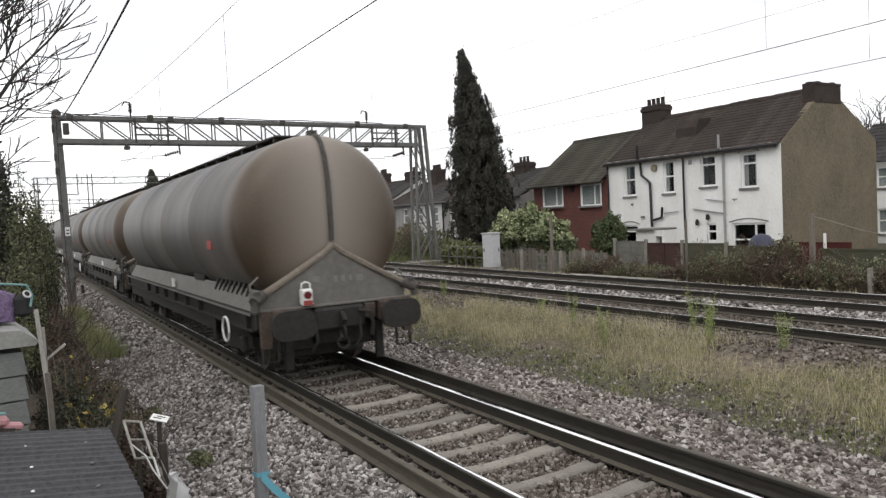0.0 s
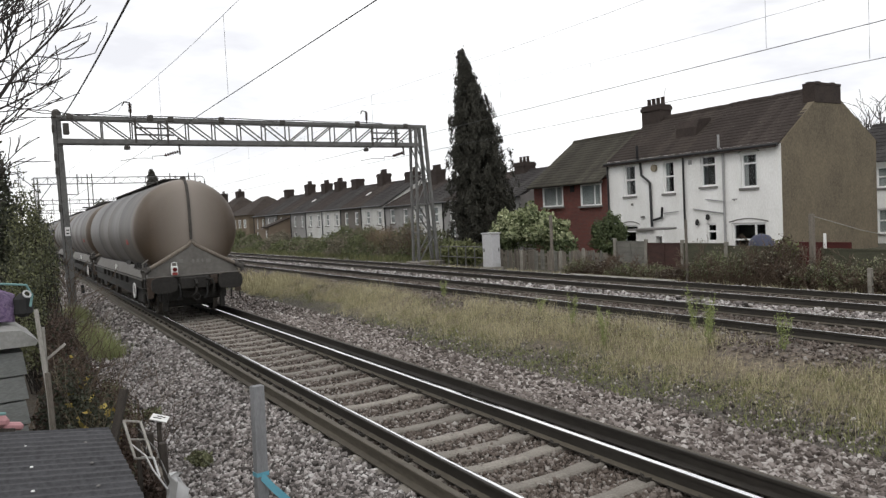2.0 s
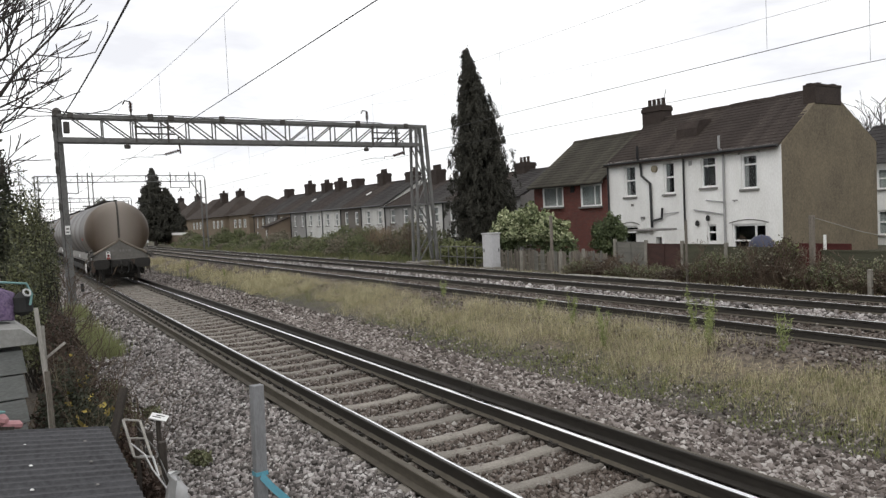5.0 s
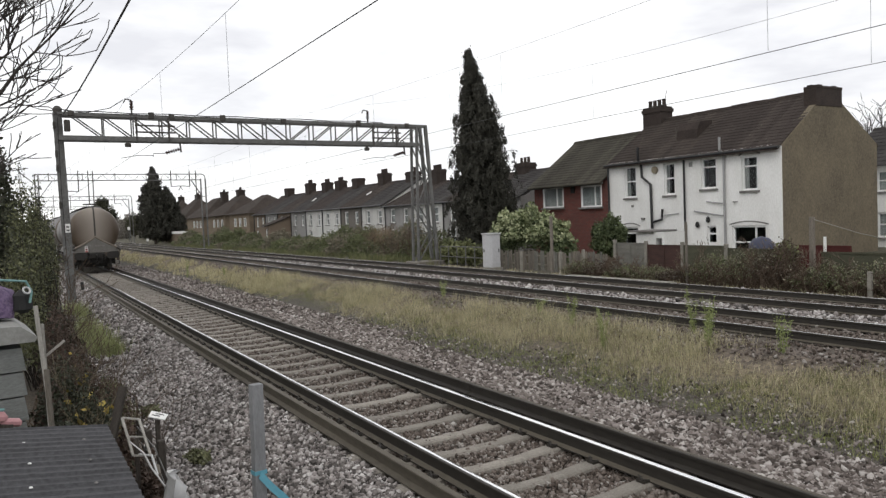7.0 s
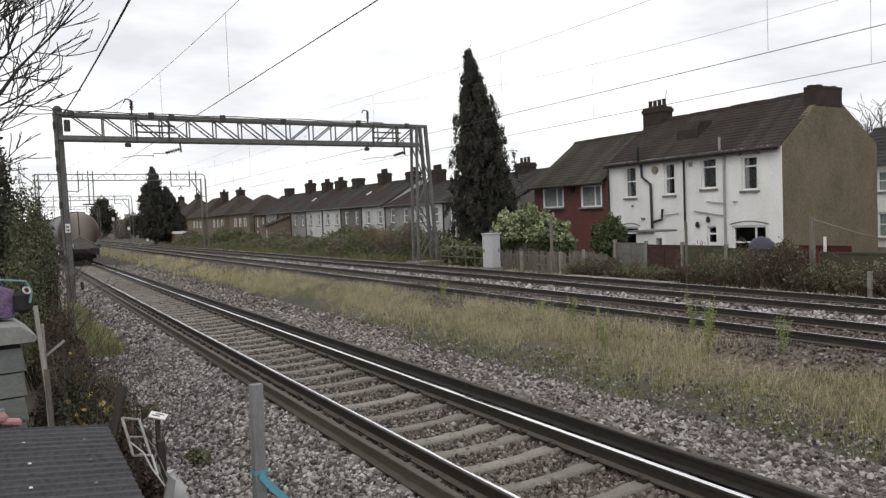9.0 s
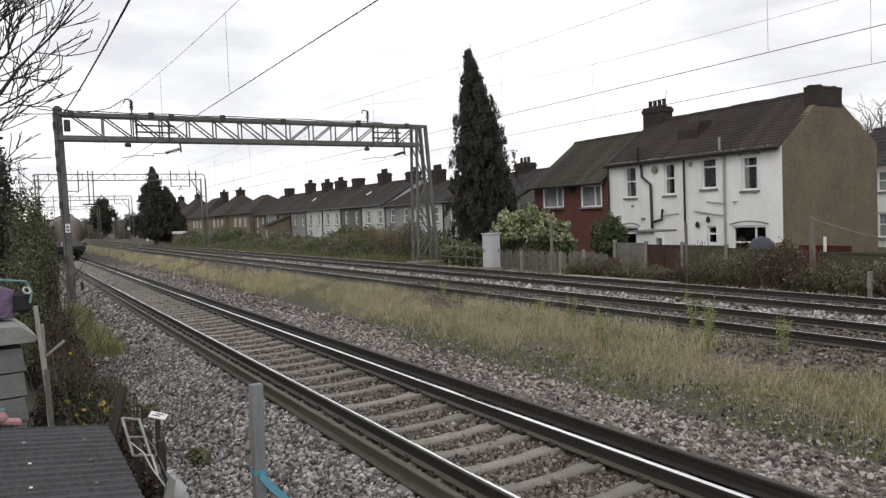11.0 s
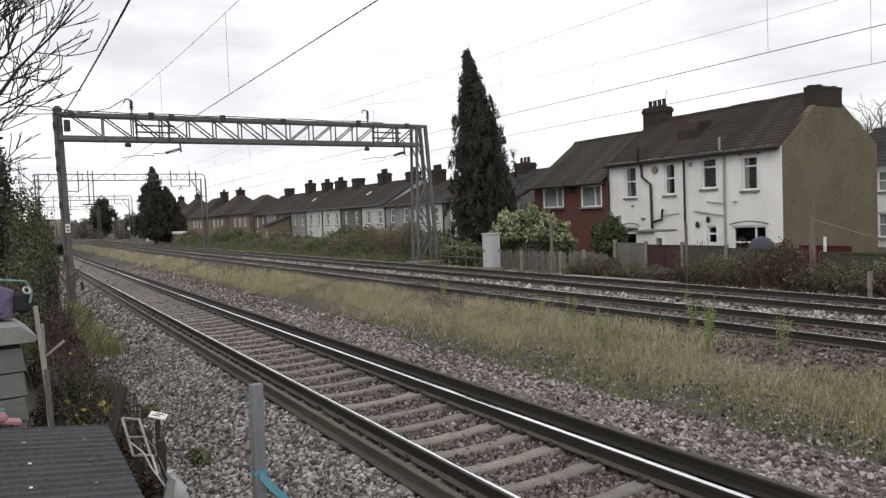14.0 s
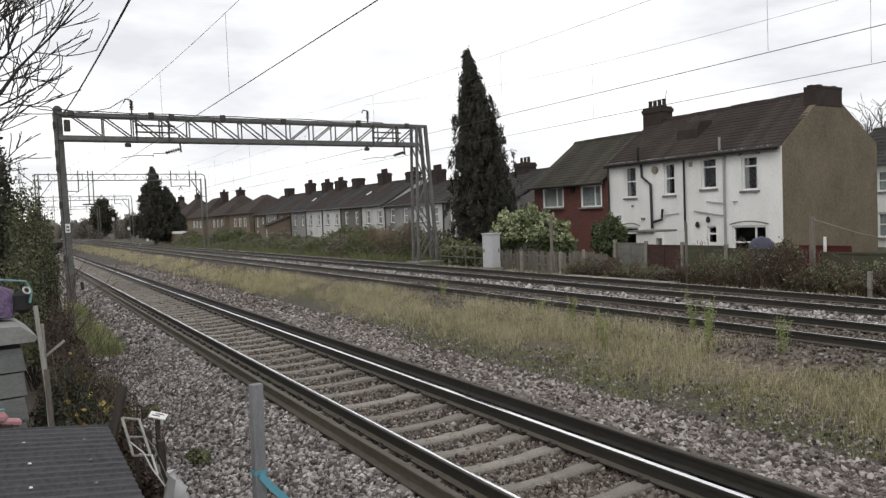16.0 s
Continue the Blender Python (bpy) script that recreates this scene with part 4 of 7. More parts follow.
def build_far_gantry(y, xl, xr, z, drops):
    """A slender portal: two thin chords with zigzag lacing, twin posts, knee braces and drop tubes that carry the wires."""
    g = thing("overhead_line_gantry", "slender grey steel portal gantry far along the line", "gantry", pose(0, y, 0), "overhead line gantries")
    h, k = 0.62, 26
    part("top_chord", Shape().bar((xl, 0, z), (xr - 0.4, 0, z), 0.08, 0.09), STEEL, g)
    part("bottom_chord", Shape().bar((xl, 0, z - h), (xr - 0.4, 0, z - h), 0.08, 0.09), STEEL, g)
    lac = Shape()
    for i in range(k):
        a, b = xl + (xr - 0.6 - xl) * i / k, xl + (xr - 0.6 - xl) * (i + 1) / k
        lac.bar((a, 0, z - h if i % 2 else z), (b, 0, z if i % 2 else z - h), 0.03, 0.035)
        if i % 5 == 2:
            lac.bar((a, 0, z - h), (a, 0, z + 0.1), 0.07, 0.06)
    part("lacing", lac, STEEL, g)
    part("corner", Shape().path([(xr - 0.5, 0, z), (xr - 0.25, 0, z - 0.03), (xr - 0.05, 0, z - 0.2), (xr, 0, z - 0.6)], 0.05, 6), STEEL, g)
    for x in (xr - 0.48, xr):
        part("leg", Shape().bar((x, 0, -0.3), (x, 0, z - 0.5), 0.13, 0.13), STEEL, g)
    for x in (xl, xl + 0.3):
        part("leg", Shape().bar((x, 0, -0.6), (x, 0, z), 0.11, 0.11), STEEL, g)
    part("knee_brace", Shape().bar((xl + 0.1, 0, z - 2.6), (xl + 1.5, 0, z - h), 0.07, 0.07), STEEL, g)
    part("knee_brace", Shape().bar((xr - 0.5, 0, z - 2.2), (xr - 1.5, 0, z - h), 0.09, 0.09), STEEL, g)
    part("leg_strut", Shape().bar((xr - 0.48, 0, z - 2.4), (xr, 0, z - 2.4), 0.07, 0.07), STEEL, g)
    for x, down, twin, arm in drops:
        for d in ((0.0, 0.42) if twin else (0.0,)):
            part("drop_tube", Shape().bar((x + d, -0.1, z + 0.35), (x + d, -0.1, z - down), 0.09, 0.09), DARK_STEEL, g)
        if twin:
            part("drop_foot", Shape().bar((x - 0.6, -0.1, z - down), (x + 0.6, -0.1, z - down), 0.16, 0.14), DARK_STEEL, g)
        if arm:
            part("registration_arm", Shape().path([(x, -0.1, z - down), (x + arm * 0.9, -0.1, z - down + 0.05), (x + arm * 1.15, -0.1, z - down - 0.4)], 0.045, 5), DARK_STEEL, g)
    return g


build_far_gantry(80, -1.3, 14.75, 8.05, [(2.45, 1.7, False, -1), (3.35, 3.0, True, 0), (11.2, 1.3, False, 1), (13.1, 1.3, False, -1), (13.75, 2.9, False, 0)])
build_far_gantry(132, 0.2, 14.3, 8.1, [(2.6, 1.6, False, -1), (4.6, 2.9, True, 0), (11.6, 1.3, False, 1)])
build_far_gantry(184, 0.2, 14.3, 8.1, [(2.6, 1.6, False, -1), (4.6, 2.9, True, 0), (11.6, 1.3, False, 1)])


def sagging(x, y0, y1, za, zb, sag, n=24, dx=0.0):
    """Points of a hanging wire between two supports."""
    out = []
    for i in range(n + 1):
        t = i / n
        out.append((x + dx * t, y0 + (y1 - y0) * t, za + (zb - za) * t - 4 * sag * t * (1 - t)))
    return out


def overhead_wires(x, zc, zm, spans, r=0.009):
    for y0, y1, z0, z1, sag in spans:
        wv = thing("overhead_wire", "thin dark overhead contact wire hung from a messenger wire", "overhead wire", pose(0, 0, 0), "overhead wires")
        part("contact_wire", Shape().path([(x, y0, zc), (x, (y0 + y1) / 2, zc - 0.03), (x, y1, zc)], r, 5), WIRE, wv)
        pts = sagging(x, y0, y1, z0, z1, sag)
        part("messenger_wire", Shape().path(pts, r * 0.6, 5), WIRE, wv)
        k = max(3, int((y1 - y0) / 7))
        for i in range(1, k):
            t = i / k
            zt = z0 + (z1 - z0) * t - 4 * sag * t * (1 - t)
            part("dropper", Shape().tube((x, y0 + (y1 - y0) * t, zt), (x, y0 + (y1 - y0) * t, zc), 0.004, k=4), WIRE, wv)


overhead_wires(0.76, 5.27, 7.6, [(-16, 32, 7.65, 7.65, 0.72), (32, 80, 7.65, 8.5, 0.8), (80, 132, 8.5, 8.5, 0.8)])
overhead_wires(8.1, 5.08, 7.6, [(-16, 32, 7.5, 7.3, 0.7), (32, 80, 7.3, 8.3, 0.8)], 0.007)
overhead_wires(11.4, 5.12, 7.7, [(-16, 32, 7.95, 7.95, 1.42), (32, 80, 7.7, 8.5, 0.8)], 0.007)
feeder = thing("feeder_wire", "thick dark feeder cable running to the gantry top", "cable")
part("cable", Shape().path(sagging(-1.5, -16, 32, 6.9, 6.85, 0.62, 24, -0.1), 0.02, 6), WIRE, feeder)


# ======== houses ========
def glass_material():
    m, n, l, b = node_mat("window_glass")
    b.inputs["Base Color"].default_value = (0.62, 0.66, 0.66, 1)
    b.inputs["Roughness"].default_value = 0.03
    b.inputs["Transmission Weight"].default_value = 1.0
    b.inputs["IOR"].default_value = 1.25
    return m


GLASS = glass_material()
UPVC = plain("white_plastic_frame", (0.84, 0.84, 0.83), 0.4)
# dark colour that paints the unlit interiors behind windows and doors
ROOM_SHADE = plain("unlit_room_panel", (0.06, 0.057, 0.054), 0.9)
NET = worn("net_curtain", (0.62, 0.62, 0.61), (0.26, 0.26, 0.26), (0.8, 0.8, 0.79), 2, 20, 0.9, stretch=(1, 14, 0.4))
SILL = worn("stone_sill", (0.22, 0.21, 0.2), (0.12, 0.115, 0.11), None, 4, 30, 0.9)
PIPE_BLACK = plain("black_iron_pipe", (0.018, 0.018, 0.02), 0.45)
PIPE_GREY = plain("grey_plastic_pipe", (0.33, 0.33, 0.33), 0.5)
ROOF_RED = tiled("red_brown_roof_tile", (0.057, 0.047, 0.042), (0.03, 0.024, 0.022), (0.13, 0.12, 0.10), 0.7, 14)
ROOF_SLATE = tiled("grey_brown_slate", (0.064, 0.06, 0.058), (0.026, 0.024, 0.024), (0.10, 0.098, 0.085), 0.7, 16)
ROOF_MOSS = tiled("mossy_grey_tile", (0.072, 0.067, 0.054), (0.034, 0.031, 0.026), (0.15, 0.15, 0.105), 0.7, 12)
CHIMNEY = worn("sooty_brick", (0.045, 0.034, 0.03), (0.018, 0.015, 0.014), (0.08, 0.06, 0.05), 2.0, 18, 0.95)
RENDER_OLD = worn("stained_white_render", (0.62, 0.62, 0.60), (0.34, 0.335, 0.32), (0.72, 0.72, 0.70), 0.5, 14, 0.9, stretch=(1, 1, 0.4))
DARK_WALL = worn("dark_stock_brick", (0.16, 0.145, 0.13), (0.09, 0.08, 0.072), (0.21, 0.195, 0.178), 0.6, 24, 0.95)
BROWN_WALL = worn("brown_stock_brick", (0.20, 0.155, 0.115), (0.115, 0.092, 0.072), (0.26, 0.205, 0.155), 0.6, 24, 0.95)
GREY_WALL = worn("grey_render", (0.29, 0.285, 0.278), (0.18, 0.176, 0.172), (0.37, 0.362, 0.354), 0.6, 24, 0.95)
TAN_WALL = worn("tan_brick_far", (0.20, 0.155, 0.108), (0.125, 0.10, 0.075), (0.26, 0.21, 0.152), 0.6, 24, 0.95)


def brick_material(name, a, b2, mortar):
    m, n, l, b = node_mat(name)
    t = n.new("ShaderNodeTexBrick")
    v = n.new("ShaderNodeTexCoord")
    sx = n.new("ShaderNodeSeparateXYZ")
    cx = n.new("ShaderNodeCombineXYZ")
    l.new(v.outputs["Object"], sx.inputs["Vector"])
    l.new(sx.outputs["Y"], cx.inputs["X"])
    l.new(sx.outputs["Z"], cx.inputs["Y"])
    l.new(cx.outputs["Vector"], t.inputs["Vector"])
    t.inputs["Scale"].default_value = 1.0
    t.inputs["Brick Width"].default_value, t.inputs["Row Height"].default_value, t.inputs["Mortar Size"].default_value = 0.225, 0.075, 0.006
    t.inputs["Color1"].default_value, t.inputs["Color2"].default_value, t.inputs["Mortar"].default_value = (*a, 1), (*b2, 1), (*mortar, 1)
    big = noise_fac(n, l, 0.9, 0.3, 0.7)
    l.new(mix_rgb(n, l, big, mix_rgb(n, l, 0.4, t.outputs["Color"], (0.05, 0.03, 0.025)), t.outputs["Color"]), b.inputs["Base Color"])
    b.inputs["Roughness"].default_value = 0.9
    bump(n, l, b, t.outputs["Fac"], 0.3, 0.004)
    return m


RED_BRICK = brick_material("red_brick", (0.155, 0.04, 0.03), (0.105, 0.031, 0.025), (0.12, 0.085, 0.072))


def wall_x(x0, x1, ya, yb, za, zb, holes):
    """A wall square to x with openings (y0, y1, z0, z1)."""
    s = Shape()
    ys = sorted({ya, yb, *[h[0] for h in holes], *[h[1] for h in holes]})
    zs = sorted({za, zb, *[h[2] for h in holes], *[h[3] for h in holes]})
    for i in range(len(ys) - 1):
        for j in range(len(zs) - 1):
            cy, cz = (ys[i] + ys[i + 1]) / 2, (zs[j] + zs[j + 1]) / 2
            if not any(h[0] < cy < h[1] and h[2] < cz < h[3] for h in holes):
                s.box(x0, x1, ys[i], ys[i + 1], zs[j], zs[j + 1])
    s.weld = True
    return s


def add_window(house, x, y0, y1, z0, z1, bars="sash", curtain=None, arch=False, sill=True):
    """A white-framed window set back in the wall that faces the tracks."""
    w = part("window", Shape().box(x + 0.07, x + 0.16, y0, y0 + 0.085, z0, z1).box(x + 0.07, x + 0.16, y1 - 0.085, y1, z0, z1)
             .box(x + 0.07, x + 0.16, y0 + 0.085, y1 - 0.085, z0, z0 + 0.085).box(x + 0.07, x + 0.16, y0 + 0.085, y1 - 0.085, z1 - 0.09, z1), UPVC, house)
    ym, zm = (y0 + y1) / 2, z0 + (z1 - z0) * 0.52
    if bars == "sash":
        part("glazing_bar", Shape().box(x + 0.09, x + 0.17, y0 + 0.06, y1 - 0.06, zm - 0.035, zm + 0.035), UPVC, w)
    elif bars == "top":
        zt = z0 + (z1 - z0) * 0.70
        part("glazing_bar", Shape().box(x + 0.09, x + 0.17, y0 + 0.06, y1 - 0.06, zt - 0.035, zt + 0.035), UPVC, w)
    elif bars == "wide":
        if y1 - y0 > 1.6 and arch:
            part("glazing_bar", Shape().box(x + 0.09, x + 0.17, y0 + 0.06, y1 - 0.06, z0 + 0.38, z0 + 0.45), UPVC, w)
        yt = y0 + (y1 - y0) * 0.33
        part("glazing_bar", Shape().box(x + 0.09, x + 0.17, yt - 0.035, yt + 0.035, z0 + 0.06, z1 - 0.07), UPVC, w)
    p = part("pane", Shape().box(x + 0.125, x + 0.133, y0 + 0.06, y1 - 0.06, z0 + 0.06, z1 - 0.07), GLASS, w)
    p.visible_shadow = False
    # a flat dark panel stands in for the shaded room
    part("room_panel", Shape().box(x + 0.9, x + 0.95, y0 - 0.3, y1 + 0.3, z0 - 0.3, z1 + 0.2), ROOM_SHADE, w)
    if curtain == "net":
        part("curtain", Shape().box(x + 0.165, x + 0.175, y0 + 0.05, y1 - 0.05, z0 + 0.1, z1 - 0.05), NET, w, "pale net curtain")
    elif curtain == "drapes":
        d = (y1 - y0) * 0.28
        part("curtain", Shape().box(x + 0.2, x + 0.23, y0 + 0.05, y0 + d, z0 + 0.05, z1 - 0.05), NET, w, "pale drawn-back curtain")
        part("curtain", Shape().box(x + 0.2, x + 0.23, y1 - d, y1 - 0.05, z0 + 0.05, z1 - 0.05), NET, w, "pale drawn-back curtain")
    if sill:
        part("sill", Shape().cbox(x - 0.09, x + 0.1, y0 - 0.08, y1 + 0.08, z0 - 0.10, z0 - 0.003, 0.012), SILL, w)
    if arch:
        s = Shape()
        n, yc, hw = 8, ym, (y1 - y0) / 2 + 0.12
        for i in range(n):
            a, b = -1 + 2 * i / n, -1 + 2 * (i + 1) / n
            f = lambda t: z1 + 0.02 + 0.14 * (1 - t * t)
            s.prism([(yc + hw * a, f(a)), (yc + hw * b, f(b)), (yc + hw * b, f(b) + 0.05), (yc + hw * a, f(a) + 0.05)], "x", x - 0.02, x + 0.05)
        # the arch's dark colour paints the shadow line above the window
        part("arch", s, SILL, w)
    return w


def tile_row(xa, za, xb, zb, y0, y1, width, rnd):
    """One course of overlapping tiles, each a little askew."""
    s, n = Shape(), max(1, round((y1 - y0) / width))
    for i in range(n):
        a, b = y0 + (y1 - y0) * i / n, y0 + (y1 - y0) * (i + 1) / n - 0.008
        u, v = rnd.uniform(0, 0.014), rnd.uniform(0, 0.01)
        s.add([(xa, a, za + u), (xa, b, za + v), (xb, b, zb - 0.02), (xb, a, zb - 0.02), (xa, a, za - 0.05), (xa, b, za - 0.05), (xb, b, zb - 0.09), (xb, a, zb - 0.09)],
              [(0, 3, 2, 1), (0, 1, 5, 4), (1, 2, 6, 5), (3, 0, 4, 7), (4, 5, 6, 7)])
    return s


def add_roof(house, x0, z0, xr, zr, y0, y1, mat, courses, back, name="tile_course", width=0.30):
    """Tile courses from the eave (x0, z0) to the ridge (xr, zr), and a plain slope behind."""
    rnd = random.Random(int(y0 * 10))
    for i in range(courses):
        a, b = i / courses, min(1, (i + 1) / courses + 0.012)
        part(name, tile_row(x0 + (xr - x0) * a, z0 + (zr - z0) * a, x0 + (xr - x0) * b, z0 + (zr - z0) * b, y0, y1, width, rnd), mat, house)
    part("back_slope", Shape().prism([(xr, zr - 0.03), (back[0], back[1]), (back[0], back[1] - 0.1), (xr, zr - 0.13)], "y", y0, y1), mat, house)
    s = Shape()
    n = int((y1 - y0) / 0.45)
    for i in range(n):
        a = y0 + (y1 - y0) * i / n
        u = rnd.uniform(-0.008, 0.012)
        s.prism([(xr - 0.14, zr - 0.08), (xr - 0.08, zr + 0.03 + u), (xr, zr + 0.07 + u), (xr + 0.08, zr + 0.03 + u), (xr + 0.14, zr - 0.08)], "y", a, a + (y1 - y0) / n - 0.015)
    part("ridge_tiles", s, mat, house)


def add_chimney(house, x, y, w, d, z0, z1, pots):
    c = part("chimney", Shape().box(x - w / 2, x + w / 2, y - d / 2, y + d / 2, z0, z1 - 0.3).box(x - w / 2 - 0.05, x + w / 2 + 0.05, y - d / 2 - 0.05, y + d / 2 + 0.05, z1 - 0.3, z1 - 0.1)
             .box(x - w / 2, x + w / 2, y - d / 2, y + d / 2, z1 - 0.1, z1), CHIMNEY, house)
    for i in range(pots):
        py = y - d / 2 + d * (i + 0.5) / pots
        part("chimney_pot", Shape().lathe([(0.14, 0), (0.11, 0.1), (0.10, 0.36), (0.13, 0.4), (0.1, 0.42)], pose(x, py, z1), 10), CHIMNEY, c)


def small_wall_fitting(house, pts, r, mat, name="waste_pipe"):
    return part(name, Shape().path(pts, r, 7), mat, house, smooth=True)


def white_house_gable():
    h = thing("end_terrace_house", "white rendered end house with brown pebbledash gable", "house")
    x, ya, yb = 24.0, 18.43, 23.42
    wins = [(19.55, 20.35, 3.02, 4.52), (21.66, 22.5, 3.2, 4.62), (19.2, 20.9, 0.35, 1.5), (21.72, 22.25, -0.3, 1.5)]
    part("wall", wall_x(x, x + 0.3, ya + 0.3, yb, -0.1, 4.86, wins), RENDER_WHITE, h)
    part("gable", Shape().prism([(24.02, -0.1), (31.2, -0.1), (31.2, 5.0), (27.45, 7.33), (24.02, 4.80)], "y", ya, ya + 0.3), PEBBLE, h, "brown pebbledash gable wall")
    part("wall_edge", Shape().box(x, x + 0.02, ya + 0.001, ya + 0.3, -0.1, 4.78), RENDER_WHITE, h)
    part("back_wall", Shape().box(30.9, 31.2, ya + 0.3, yb, -0.1, 5.0), RENDER_WHITE, h)
    part("floor_slab", Shape().box(x + 0.3, 30.6, ya + 0.3, yb, 2.4, 2.6), GREY_WALL, h)
    add_roof(h, 23.72, 4.66, 27.45, 7.28, ya + 0.05, yb, ROOF_RED, 17, (31.4, 4.95))
    add_window(h, x, *wins[0], "top", "drapes", True)
    add_window(h, x, *wins[1], "top", None, True)
    add_window(h, x, *wins[2], "wide", None, True)
    d = part("door", Shape().box(x + 0.08, x + 0.14, wins[3][0], wins[3][1], -0.1, 0.75).box(x + 0.08, x + 0.14, wins[3][0], wins[3][0] + 0.08, 0.75, 1.5).box(x + 0.08, x + 0.14, wins[3][1] - 0.08, wins[3][1], 0.75, 1.5)
             .box(x + 0.08, x + 0.14, wins[3][0] + 0.08, wins[3][1] - 0.08, 1.42, 1.5).box(x + 0.08, x + 0.14, wins[3][0] + 0.08, wins[3][1] - 0.08, 1.1, 1.18), UPVC, h)
    part("door_glass", Shape().box(x + 0.1, x + 0.11, wins[3][0] + 0.08, wins[3][1] - 0.08, 0.75, 1.42), GLASS, d).visible_shadow = False
    # dark panel for the unlit space behind the door glass
    part("door_room_panel", Shape().box(x + 0.9, x + 0.95, 21.4, 22.6, -0.1, 1.8), ROOM_SHADE, d)
    part("fascia", Shape().box(x - 0.2, x - 0.16, ya, yb, 4.66, 4.8), DARK_STEEL, h)
    part("gutter", Shape().path([(x - 0.25, ya, 4.74), (x - 0.25, yb, 4.74)], 0.06, 8), PIPE_BLACK, h)
    small_wall_fitting(h, [(x - 0.08, 21.2, 0.0), (x - 0.08, 21.2, 4.7), (x - 0.32, 21.22, 4.9), (x - 0.32, 21.22, 5.45)], 0.055, PIPE_GREY, "soil_pipe")
    small_wall_fitting(h, [(x - 0.08, 21.25, 1.95), (x - 0.08, 21.6, 2.0), (x - 0.06, 22.9, 2.2)], 0.035, PIPE_GREY)
    small_wall_fitting(h, [(x - 0.08, 21.3, 2.5), (x - 0.06, 22.2, 2.62)], 0.028, PIPE_GREY)
    small_wall_fitting(h, [(x - 0.12, 20.5, 2.55), (x - 0.12, 20.72, 2.55), (x, 20.72, 2.5)], 0.03, GREY_WALL)
    for y, z in ((22.1, 1.78), (22.7, 1.55)):
        part("wall_lamp", Shape().lathe([(0.03, -0.12), (0.10, -0.05), (0.08, 0.1), (0.02, 0.16)], pose(x - 0.1, y, z), 10), BLACK, h)
    part("vent", Shape().box(x - 0.02, x, 22.98, 23.18, 4.28, 4.5), GREY_WALL, h)
    part("chimney", Shape().cbox(26.45, 28.4, 18.405, 18.98, 6.55, 7.30, 0.015).cbox(26.47, 28.42, 18.39, 19.0, 7.30, 7.42, 0.015), CHIMNEY, h, "broad sooty brick chimney flush with the gable")
    for k, px in enumerate((26.6, 27.1, 27.65, 28.2)):
        part("chimney_pot", Shape().cbox(px - 0.14, px + 0.14, 18.6, 18.85, 7.42, 7.47 + 0.05 * (k % 2), 0.02), CHIMNEY, h)
    part("chimney_stub", Shape().prism([(25.3, 5.7), (26.4, 6.4), (26.4, 6.66), (25.55, 6.56), (25.35, 6.2)], "y", 23.75, 25.0), CHIMNEY, h, "cut-down sooty chimney stub")


